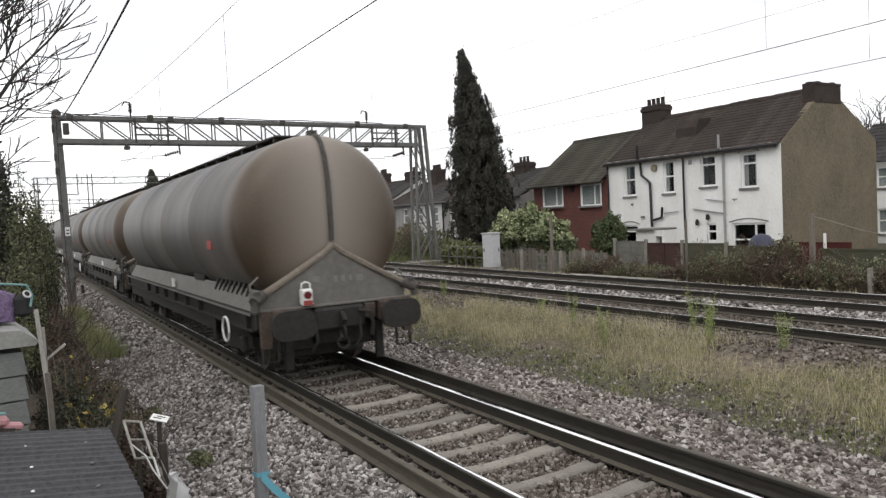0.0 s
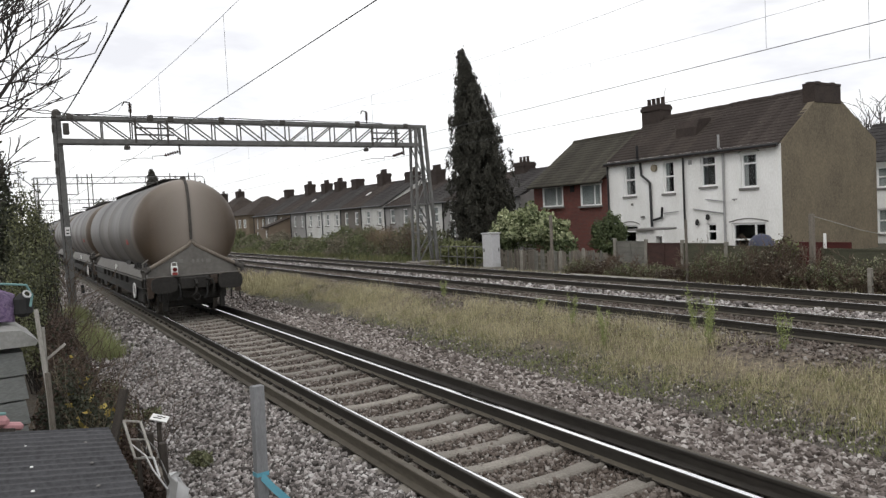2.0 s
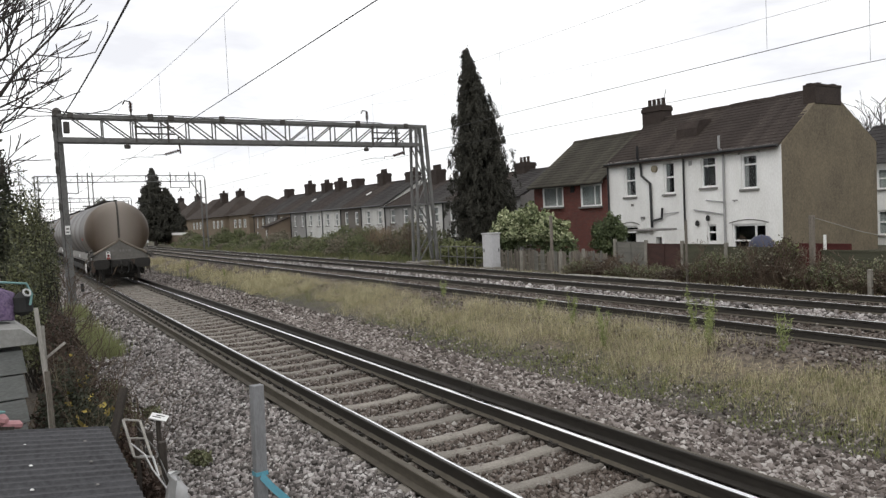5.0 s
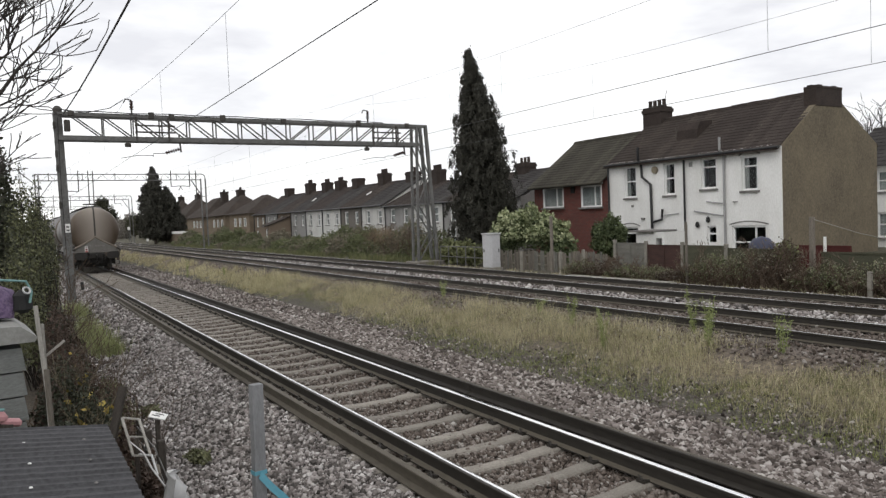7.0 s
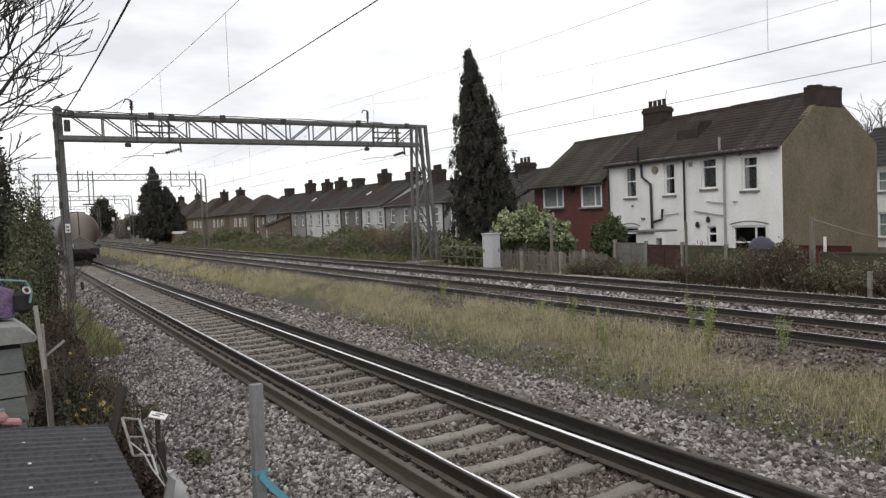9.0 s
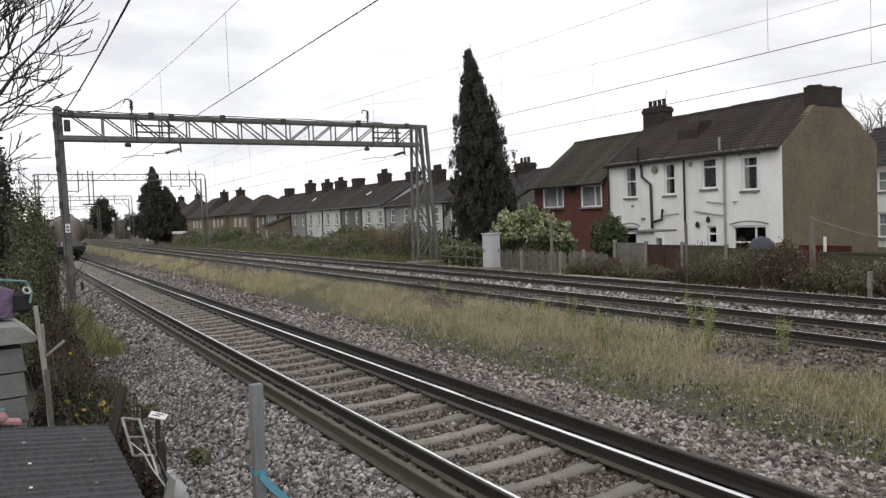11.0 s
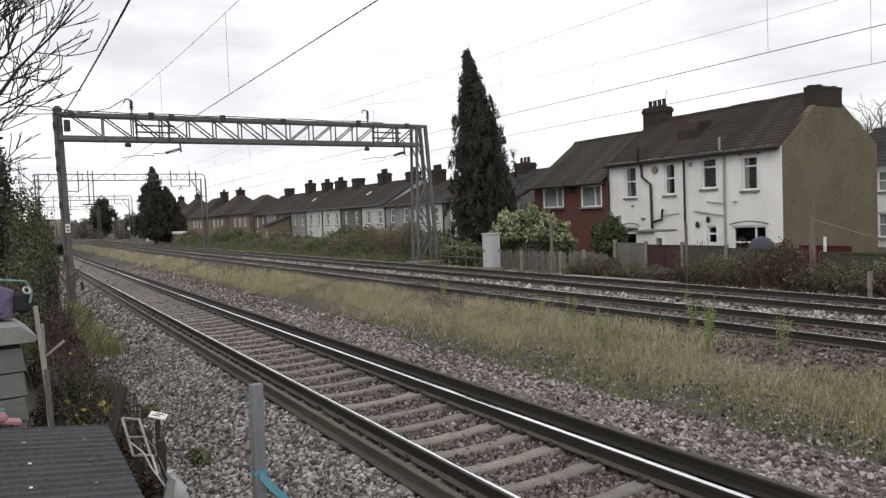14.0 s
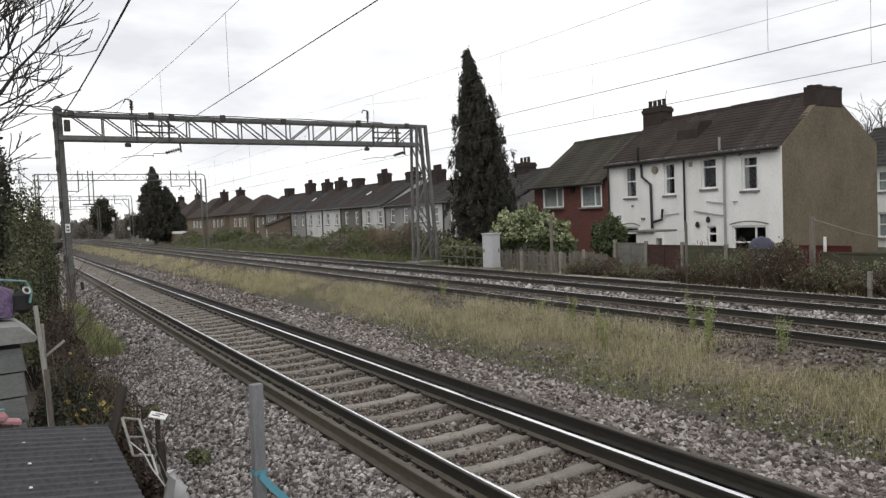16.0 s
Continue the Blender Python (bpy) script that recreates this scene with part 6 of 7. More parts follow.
def shrub(name, label, blobs, count, size, mat, seed, stems=10, stem_mat=None, category="shrub", group="", second=None, base=None):
    """A shrub: stems from the ground into a crown of single leaves."""
    rng = np.random.default_rng(seed)
    b0 = np.array(blobs)
    foot = base or (b0[:, 0].mean(), b0[:, 1].mean(), ground_z(b0[:, 0].mean()))
    t = thing(name, label, category, pose(*foot), group)
    off = np.array(foot)
    s = Shape()
    for k in range(stems):
        e, _ = blob_points(rng, 1, blobs, 0.6)
        e = e[0] - off
        g = (e[0] * 0.35 + rng.normal() * 0.1, e[1] * 0.55 + rng.normal() * 0.1, -0.05)
        m = (np.array(g) + e) / 2 + rng.normal(size=3) * 0.12
        s.path([g, tuple(m), tuple(e)], 0.013, 5, 0.004)
    if stems:
        tagged(part("stem_tangle", s, stem_mat or TWIG_BROWN, t), kind="stuff")
    p, d = blob_points(rng, count, blobs)
    gz = np.interp(p[:, 0], PROFILE_X, PROFILE_Z)
    p[:, 2] = np.maximum(p[:, 2], gz + 0.02)
    me = leaf_mesh("leaves", p - off, size, mat, rng, 0.2)
    tagged(part("leaves", me, None, t), kind="stuff")
    if second:
        m2, n2, s2 = second
        p, d = blob_points(rng, n2, blobs, 0.8)
        k = p[:, 2] > np.quantile(p[:, 2], 0.35)
        me = leaf_mesh("outer_leaves", p[k] - off, s2, m2, rng, 0.1, outward=d[k])
        tagged(part("outer_leaves", me, None, t), kind="stuff")
    return t


def conifer(name, label, x, y, height, profile, limbs_n, leaves, size, seed, base=0.0, lean=0.0, lift=0.03, bend=2.6):
    """A conifer of drooping fronds: every limb carries hanging strands of small leaves; profile gives its radius from tip to foot."""
    rng = np.random.default_rng(seed)
    t = thing(name, label, "tree", pose(x, y, base))
    part("trunk", Shape().path([(0, 0, -0.3), (lean * 0.12, 0, height * 0.45), (lean * 0.45, 0, height * 0.75), (lean, 0, height * 0.985)], 0.24, 8, 0.02), BARK, t)
    limbs, pts, outs = Shape(), [], []
    for k in range(limbs_n):
        f = ((k + rng.random()) / limbs_n) ** 0.72 * (1 - lift)
        h = height * (1 - f)
        a = rng.random() * 2 * math.pi
        R = float(np.interp(f, profile[0], profile[1])) * (0.60 + 0.56 * rng.random() ** 1.7)
        d = np.array([math.cos(a), math.sin(a), 0])
        root = np.array([lean * (h / height) ** bend, 0, h])
        tip = root + d * R + np.array([0, 0, 0.10 * R])
        if k % 5 == 0:
            limbs.tube(root, tip, 0.025, 0.006, 4)
        for q in (0.45, 0.75, 1.0):
            m = int(leaves * (0.5 + rng.random()))
            L = (0.25 + 0.55 * rng.random()) * min(1.0, 0.25 + R)
            u = rng.random(m) ** 0.8
            p = root + (tip - root) * (q - 0.12 * rng.random()) + np.stack([d[0] * 0.16 * u * L, d[1] * 0.16 * u * L, -u * L], -1)
            p += rng.normal(size=(m, 3)) * (size * 0.8 + 0.05 * (1 - u))[:, None]
            pts.append(p)
            outs.append(np.repeat((d * 0.35 + np.array([0, 0, -1.3]))[None], m, 0))
    part("limbs", limbs, BARK, t)
    me = leaf_mesh("foliage", np.concatenate(pts), size, LEAF_DARK, rng, 0.0, 2.4, np.concatenate(outs))
    tagged(part("foliage", me, None, t), kind="stuff")
    return t


tall_conifer = conifer("conifer_tree", "tall narrow dark green conifer behind the fence", 20.32, 35.0, 11.95,
        ([0, 0.05, 0.1, 0.2, 0.33, 0.5, 0.62, 0.8, 1.0], [0.08, 0.26, 0.45, 0.85, 1.25, 1.7, 1.95, 2.05, 1.9]), 900, 60, 0.055, 31, 0.0, -0.75, 0.03, 3.2)
conifer("conifer_tree", "broad dark conifer far beside the line", 15.2, 116.0, 11.6, ([0, 0.1, 0.3, 0.6, 0.85, 1.0], [0.1, 0.6, 1.6, 2.5, 2.3, 1.2]), 520, 40, 0.11, 32, 0.0, 0.0, 0.12)
conifer("conifer_tree", "lower dark conifer leaning against its taller neighbour", 17.6, 116.6, 8.7, ([0, 0.15, 0.4, 0.7, 1.0], [0.15, 0.8, 1.7, 2.3, 1.8]), 380, 40, 0.11, 33, 0.0, -0.5, 0.10)


def branch_tree(name, label, base, limbs, depth, r0, seed, mat, spread=0.55, twig=0.004, ratio=0.68):
    """A bare tree: limbs fork again and again into fine twigs."""
    rnd = random.Random(seed)
    t = thing(name, label, "tree", pose(*base))

    def grow(s, p, d, length, r, k):
        pts, q, dd = [p], p.copy(), d.copy()
        for i in range(4):
            dd = (dd + Vector((rnd.gauss(0, 0.13), rnd.gauss(0, 0.13), rnd.gauss(0.05, 0.1)))).normalized()
            q = q + dd * length / 4
            pts.append(q.copy())
        s.path(pts, r, 6 if k > 2 else 4, max(r * ratio, twig))
        if k > 0:
            for i in range(rnd.randint(3, 4)):
                j = rnd.randint(1, 4)
                side = Vector((rnd.gauss(0, 1), rnd.gauss(0, 1), rnd.gauss(0.15, 0.7))).normalized()
                nd = (dd * (1 - spread * 0.6) + side * spread).normalized()
                grow(s, pts[j], nd, length * rnd.uniform(0.5, 0.78), max(r * ratio * 0.75, twig), k - 1)
    for p, d, length, r in limbs:
        s = Shape()
        grow(s, Vector(p), Vector(d).normalized(), length, r, depth)
        tagged(part("limb", s, mat, t), kind="stuff")
    return t


tree = branch_tree("bare_tree", "leafless grey tree with fine forking twigs", (-4.52, 9.4, -0.6),
                   [((0.15, 0, 1.6), (0.16, -0.1, 1.0), 2.2, 0.048), ((0.05, 0.2, 2.2), (0.06, 0.0, 1.0), 2.1, 0.044), ((0.1, -0.2, 2.3), (0.26, -0.1, 1.0), 2.0, 0.04),
                    ((0.2, 0.1, 2.6), (0.32, 0.05, 1.0), 1.6, 0.034), ((0.25, 0, 3.1), (0.2, 0.1, 1.0), 1.6, 0.034), ((0.0, 0.1, 3.3), (0.05, -0.1, 1.0), 1.6, 0.03), ((0.2, 0, 2.2), (0.4, 0.1, 0.9), 1.0, 0.022)], 4, 0.04, 41, TWIG, 0.48, 0.005)
part("trunk", Shape().path([(0, 0, -0.1), (0.05, 0, 1.2), (0.15, 0, 2.4), (0.1, 0.1, 3.4)], 0.14, 8, 0.05), BARK, tree)
branch_tree("bare_tree", "leafless tree behind the houses", (62, 35.0, 0), [((0, 0, 0), (0, 0, 1), 6.5, 0.2), ((0, 0, 3.1), (0.3, -0.4, 1), 4.4, 0.1), ((0, 0, 3.1), (-0.3, 0.4, 1), 4.4, 0.1)], 3, 0.1, 43, TWIG, 0.6, 0.02)
branch_tree("bare_tree", "leafless tree standing behind the neighbouring house", (62, 36, 0), [((0, 0, 0), (0.1, 0, 1), 5.0, 0.18), ((0, 0, 2.5), (0.3, 0.3, 1), 3.2, 0.1)], 3, 0.1, 44, TWIG, 0.6, 0.02)

bush_base = (-2.95, 13.5, -0.55)
branch_tree("bare_bush", "leafless brown bush tangled among the hedge", bush_base,
                        [((0, 0, 0), (0.25, -0.4, 1.0), 1.1, 0.014), ((0.05, 1.2, 0), (0.3, 0.1, 1.0), 1.2, 0.014), ((-0.1, 2.6, 0.1), (0.25, -0.2, 1.0), 1.4, 0.016), ((0.2, 4.5, 0.1), (0.1, -0.3, 1.0), 1.3, 0.014),
                         ((0.3, 7.0, 0.1), (0.15, 0.1, 1.0), 1.3, 0.014)], 3, 0.02, 47, TWIG_BROWN, 0.6, 0.004)
branch_tree("dead_weed", "tall dead brown weed with thin branching stems", (-2.72, 9.2, -0.5),
                         [((0, 0, 0), (0.1, -0.1, 1.0), 0.9, 0.008), ((-0.15, 0.3, 0), (-0.1, -0.1, 1.0), 1.0, 0.008), ((0.2, 0.8, 0), (0.15, 0, 1.0), 0.8, 0.007), ((-0.25, -0.5, 0), (0.1, 0.1, 1.0), 0.95, 0.008)],
                         2, 0.01, 48, TWIG_BROWN, 0.5, 0.0025)
for k, (x, y, h) in enumerate(((14.3, 17.6, 0.75), (14.2, 14.2, 0.9), (14.3, 12.0, 1.0), (14.2, 10.4, 0.85), (14.3, 19.3, 0.6), (15.6, 34.5, 1.6), (15.8, 37.0, 1.8), (16.2, 40.5, 1.7))):
    branch_tree("bare_bush", "leafless brown twiggy bush beside the fence", (x, y, 0.0), [((0, 0, 0), (-0.3, -0.4, 1.0), h * 0.7, 0.012), ((0, 0.3, 0), (0.1, 0.5, 1.0), h * 0.75, 0.012), ((0, -0.4, 0), (0.0, -0.6, 0.9), h * 0.65, 0.012),
                ((-0.1, 0.7, 0), (-0.2, 0.3, 1.0), h * 0.6, 0.011)], 3, 0.02, 150 + k, TWIG_BROWN, 0.6, 0.006)
for k, (x, y) in enumerate(((-2.85, 8.4), (-2.62, 10.4), (-2.9, 10.9), (-2.45, 12.3), (-3.05, 7.8), (-2.5, 8.8))):
    branch_tree("dead_weed", "tall dead brown weed with thin branching stems", (x, y, -0.52), [((0, 0, 0), (0.12, -0.1, 1.0), 0.85, 0.007), ((-0.08, 0.3, 0), (-0.12, 0.1, 1.0), 0.95, 0.007), ((0.1, -0.3, 0), (0.2, 0, 1.0), 0.75, 0.006)],
                2, 0.01, 170 + k, TWIG_BROWN if k % 2 else BOARD_WEED, 0.55, 0.0025)
# garden shrubs over the far fence
shrub("garden_shrub", "large pale variegated garden shrub behind the paling fence", [(17.2, 26.6, 1.7, 0.9, 1.5, 1.2), (17.0, 25.0, 1.35, 0.9, 1.2, 1.05), (17.4, 28.6, 1.45, 0.8, 1.3, 1.15), (17.0, 24.1, 0.8, 0.7, 0.8, 0.8)],
      9000, 0.085, LEAF_GREEN, 51, 12, second=(LEAF_PALE, 9000, 0.095))
shrub("garden_shrub", "dark green pointed evergreen shrub by the house", [(20.2, 24.7, 1.0, 0.85, 1.05, 1.05), (20.2, 24.5, 1.65, 0.5, 0.6, 0.75), (20.1, 25.2, 1.4, 0.4, 0.45, 0.6), (20.2, 23.9, 1.3, 0.4, 0.4, 0.6)], 6500, 0.075, LEAF_GREEN, 52, 40)
shrub("garden_shrub", "low olive shrub beside the guard rail", [(15.4, 29.2, 0.6, 0.6, 1.6, 0.7), (15.6, 31.0, 0.6, 0.6, 1.2, 0.7)], 3000, 0.10, LEAF_OLIVE, 53, 8)
# brambles along the garden fences
rb = random.Random(8)
for i, y in enumerate(np.arange(8.6, 20.2, 1.15)):
    hgt = 0.36 + 0.34 * rb.random() ** 1.6 + (0.14 if y < 14.5 else -0.06)
    shrub("bramble", "tangled brown and dark green bramble against the fence", [(14.65 + rb.uniform(-0.2, 0.15), y, hgt * 0.9, 0.55, 0.85, hgt), (14.5, y + 0.5, hgt * 0.6, 0.6, 0.7, hgt * 0.8)],
          1500, 0.036, (LEAF_REDBROWN, LEAF_BRAMBLE, LEAF_BANK)[i % 3], 60 + i, 240, group="lineside brambles", second=(LEAF_BANK_BROWN, 500, 0.036))
shrub("garden_shrub", "yellow-green shrub rising above the brambles", [(15.0, 12.3, 0.9, 0.4, 0.45, 0.55)], 1100, 0.06, LEAF_OLIVE, 72, 8)
for i, y in enumerate(np.arange(33.5, 104, 2.6)):
    hgt = 0.55 + 0.75 * rb.random() ** 1.4
    shrub("lineside_bush", "untidy olive and brown bush along the far bank", [(16.6 + rb.uniform(-0.5, 0.6), y, hgt * 0.6, 1.2, 2.2, hgt), (17.4 + rb.random(), y + 1.6 * rb.random(), hgt, 1.0, 1.4, hgt * rb.uniform(0.7, 1.3)),
          (15.9, y + 1.0, 0.25, 0.7, 1.9, 0.4)], 4200, 0.042 + 0.0007 * y, (LEAF_BANK, LEAF_BANK, LEAF_BANK_BROWN)[i % 3], 80 + i, 70, group="lineside bushes", second=(LEAF_BANK_BROWN if i % 2 else LEAF_BANK, 1500, 0.04 + 0.0007 * y))
sp, rg = grass_spots(16.0, 17.6, 38.0, 42.5, 2600, 77)
blades("reeds", "tall tan dead reeds on the far bank", sp, 0.9 + 1.2 * rg.random(len(sp)), 0.005 + 0.005 * rg.random(len(sp)), REED, 78, 0.28)
sp, rg = grass_spots(14.2, 16.8, 31, 100, 9000, 79)
blades("grass", "rough dull green grass at the foot of the bank", sp, 0.12 + 0.3 * rg.random(len(sp)), 0.008 + 0.010 * rg.random(len(sp)), GRASS_BANK, 80, 0.7)
shrub("far_tree", "distant dark ivy-grown tree beside the line", [(17.4, 218, 6.2, 3.0, 3.0, 5.2), (20.4, 220, 5.0, 2.6, 3.0, 4.6), (18.5, 218, 9.3, 2.2, 2.0, 2.6)], 7000, 0.34, LEAF_FAR, 110, 14, TWIG, "tree", "distant trees")
shrub("far_tree", "distant round dark garden tree", [(22.5, 190, 3.4, 2.6, 3.0, 3.2), (26.5, 186, 3.0, 2.2, 3.0, 2.6)], 4200, 0.3, LEAF_FAR, 111, 12, TWIG, "tree", "distant trees")
shrub("far_tree", "low green garden bush far along the line", [(18.3, 130, 1.4, 1.6, 2.6, 1.7), (20.4, 134, 1.6, 1.5, 2.2, 1.8)], 3600, 0.16, LEAF_BANK, 112, 12, TWIG, "tree", "distant trees")
for i, (x, y, h) in enumerate(((16.5, 300, 8), (15.5, 350, 9), (17.5, 262, 6.5), (20, 330, 9), (24, 240, 7.5), (15.8, 410, 11), (22, 280, 8), (27, 215, 7), (-6.0, 120, 6), (-7.5, 160, 7), (-6.5, 210, 7))):
    branch_tree("bare_tree", "distant leafless grey-brown tree beside the line", (x, y, -0.2), [((0, 0, 0), (0.1, 0, 1), h * 0.52, 0.16), ((0, 0, h * 0.15), (0.5, 0.2, 1), h * 0.42, 0.1), ((0, 0, h * 0.18), (-0.5, -0.2, 1), h * 0.42, 0.1)], 3, 0.1, 310 + i, TWIG_FAR, 0.62, 0.035)
for i, (x, y) in enumerate(((14.8, 262), (15.6, 318), (17.5, 236), (21, 205), (15.2, 380), (24, 176))):
    shrub("far_hedge", "distant brown leafless hedge beside the line", [(x, y, 2.4, 2.2, 10.0, 3.4), (x + 2.8, y + 4, 3.4, 2.4, 9.0, 4.2)], 5200, 0.26, LEAF_FAR_BROWN, 330 + i, 120, TWIG_FAR, "hedge", "distant hedges")

# near side: ivy-clad trunk, shrubs and weeds beside the path
shrub("ivy_tree", "dead trunk thickly covered in dark ivy", [(-4.0, 16, 1.4, 0.55, 0.7, 1.8), (-3.72, 16, 3.0, 0.40, 0.55, 1.3), (-3.85, 16, 4.0, 0.34, 0.5, 0.95), (-3.55, 15.7, 2.2, 0.36, 0.5, 1.0), (-4.1, 16.2, 4.9, 0.3, 0.4, 0.7)], 13000, 0.05, LEAF_IVY, 131, 30, BARK, "tree")
shrub("hedge_shrub", "straggly olive-green shrub overhanging the path", [(-3.27, 14.6, 2.0, 0.44, 0.9, 1.65), (-3.12, 16.5, 1.75, 0.46, 1.2, 1.65), (-2.98, 19, 1.4, 0.45, 1.6, 1.6), (-2.82, 23, 1.2, 0.45, 1.8, 1.6), (-3.4, 12.9, 1.2, 0.40, 1.0, 1.3), (-2.62, 27.5, 1.1, 0.5, 2.0, 1.8)],
      33000, 0.028, LEAF_HEDGE, 132, 420, TWIG, second=(LEAF_IVY, 12000, 0.03))
shrub("hedge_shrub", "dark tangled undergrowth at the foot of the shrubs", [(-2.98, 14.5, 0.1, 0.36, 1.6, 0.7), (-2.82, 20, 0.1, 0.36, 3.0, 0.6), (-2.75, 26, 0.1, 0.4, 3.2, 0.7)], 6500, 0.03, LEAF_IVY, 133, 300, TWIG_BROWN, second=(LEAF_REDBROWN, 3600, 0.03))
shrub("bramble", "dark red-brown dead bramble thicket beside the path", [(-3.02, 11.6, 0.55, 0.28, 1.0, 0.95), (-2.85, 12.6, 0.3, 0.3, 1.0, 0.75), (-2.85, 10.4, 0.2, 0.28, 0.8, 0.7)], 16000, 0.022, LEAF_REDBROWN, 141, 260, TWIG_BROWN, second=(LEAF_IVY, 1500, 0.026))
shrub("weed_clump", "brown weeds with yellow leaves growing by the fence", [(-2.98, 9.0, 0.25, 0.28, 0.7, 0.66), (-2.78, 8.2, 0.15, 0.24, 0.6, 0.6), (-2.95, 10.0, 0.2, 0.28, 0.6, 0.6)], 8500, 0.022, LEAF_IVY, 134, 120, TWIG_BROWN, "weeds", second=(LEAF_YELLOW, 120, 0.06))
shrub("weed_clump", "dead brown weed stems at the edge of the ballast", [(-2.5, 9.6, 0.0, 0.26, 0.9, 0.5), (-2.4, 11.5, -0.1, 0.25, 1.0, 0.45)], 3600, 0.022, LEAF_REDBROWN, 135, 170, TWIG_BROWN, "weeds", second=(LEAF_HEDGE, 900, 0.024))
shrub("weed_clump", "dark red-brown weeds behind the broken fence", [(-2.70, 7.0, 0.15, 0.12, 0.8, 0.6), (-2.68, 5.9, 0.1, 0.1, 0.6, 0.6)], 7000, 0.022, LEAF_REDBROWN, 142, 80, TWIG_BROWN, "weeds")
for k, (x, y) in enumerate(((-1.72, 8.9), (-1.85, 11.6))):
    shrub("ballast_weed", "small dark grey-green weed lying on the ballast", [(x, y, -0.38, 0.16, 0.35, 0.07)], 500, 0.03, LEAF_BRAMBLE, 136 + k, 4, TWIG_BROWN, "weeds")
shrub("weed_clump", "dark weeds crowding round the storage box", [(-3.72, 6.75, 0.45, 0.28, 0.3, 0.42), (-3.4, 6.6, 0.25, 0.25, 0.35, 0.6), (-3.15, 6.7, 0.25, 0.2, 0.4, 0.55)], 7000, 0.026, LEAF_IVY, 138, 60, TWIG_BROWN, "weeds")
shrub("weed_clump", "dark brown weeds behind the leaning stakes", [(-3.30, 7.9, 0.25, 0.22, 0.5, 0.75), (-3.15, 9.2, 0.3, 0.25, 0.7, 0.75)], 5200, 0.026, LEAF_IVY, 139, 120, TWIG_BROWN, "weeds", second=(LEAF_REDBROWN, 1500, 0.026))
# dark leaves and stems added to stand for the shadowed gap beside the shed
shrub("weed_clump", "dark leaf clump added for the shade between shed and fence", [(-2.80, 6.4, 0.0, 0.16, 0.8, 0.5), (-2.78, 5.2, -0.1, 0.14, 0.7, 0.5)], 2600, 0.026, LEAF_IVY, 140, 90, TWIG_BROWN, "weeds")
for x, y, z, w in ((16.4, 178, 4.9, 0.28), (15.9, 150, 2.6, 0.22), (13.1, 110, 0.8, 0.14)):
    sg = thing("lineside_sign", "small white sign on a thin post beside the line", "sign", pose(x, y, 0), "lineside signs")
    part("post", Shape().tube((0, 0, -0.2), (0, 0, z), 0.06), STEEL, sg)
    part("plate", Shape().cbox(-w, w, -0.1, -0.06, z - 1.3 * w, z + 1.3 * w, 0.01), WHITE, sg)
low_wall = thing("garden_wall", "long low white-capped wall far along the bank", "wall", pose(17.5, 112, 0))
part("wall", Shape().box(-0.15, 0.15, -9, 9, -0.1, 1.5), TAN_WALL, low_wall)
part("capping", Shape().box(-0.25, 0.25, -9.1, 9.1, 1.5, 1.85), RENDER_WHITE, low_wall, "white capping")
sp, rg = grass_spots(13.5, 14.5, 6, 30, 1600, 29)
blades("grass", "dry grass and litter at the foot of the fence", sp, 0.05 + 0.14 * rg.random(len(sp)), 0.004 + 0.005 * rg.random(len(sp)), GRASS_DRY, 30, 0.9)


def tall_weed(x, y, h, seed):
    rng = np.random.default_rng(seed)
    g = ground_z(x)
    t = thing("tall_weed", "tall feathery green weed growing in the ballast", "weeds", pose(x, y, g), "tall weeds")
    pts = []
    for k in range(4):
        a = rng.random() * 6.3
        e = np.array([math.cos(a) * 0.12, math.sin(a) * 0.12, h * (0.7 + 0.3 * rng.random())])
        part("stem", Shape().path([(0, 0, -0.05), tuple(e * 0.5), tuple(e)], 0.006, 4, 0.003), WEED_GREEN, t)
        q = rng.random(90)
        pts.append(e * q[:, None] + rng.normal(size=(90, 3)) * 0.03)
    tagged(part("leaves", leaf_mesh("leaves", np.concatenate(pts), 0.014, WEED_GREEN, rng, -0.4, 3.5), None, t), kind="stuff")


for k, (x, y, h) in enumerate(((6.25, 7.9, 0.85), (6.45, 8.15, 0.6), (6.9, 8.75, 0.85), (6.15, 11.2, 0.75), (5.6, 9.7, 0.75), (6.6, 12.8, 0.4), (6.36, 6.65, 0.6), (6.9, 17.5, 0.5), (4.6, 40.9, 1.0), (5.4, 36, 0.6))):
    tall_weed(x, y, h, 200 + k)


# ======== near garden ========
FELT = worn("black_corrugated_roofing", (0.055, 0.055, 0.06), (0.028, 0.028, 0.03), (0.09, 0.09, 0.095), 2.0, 35, 0.75)
BOX_LID = worn("grey_plastic_lid", (0.30, 0.30, 0.285), (0.18, 0.18, 0.17), (0.36, 0.36, 0.34), 2, 25, 0.6)
BOX_BODY = worn("grey_slatted_box", (0.21, 0.22, 0.213), (0.12, 0.127, 0.12), (0.27, 0.28, 0.27), 2, 25, 0.7, stretch=(1, 1, 4))
BOARD_DARK = worn("dark_wet_board", (0.06, 0.05, 0.042), (0.025, 0.021, 0.018), (0.10, 0.088, 0.075), 3, 30, 0.85, stretch=(6, 6, 0.7), vary=0.2)
BOARD_PALE = worn("silvered_board", (0.36, 0.345, 0.315), (0.16, 0.15, 0.135), (0.5, 0.48, 0.44), 3, 30, 0.9, stretch=(6, 6, 0.7))
PINK = plain("faded_pink_plastic", (0.48, 0.25, 0.26), 0.5)
TEAL = plain("teal_plastic", (0.16, 0.30, 0.29), 0.5)
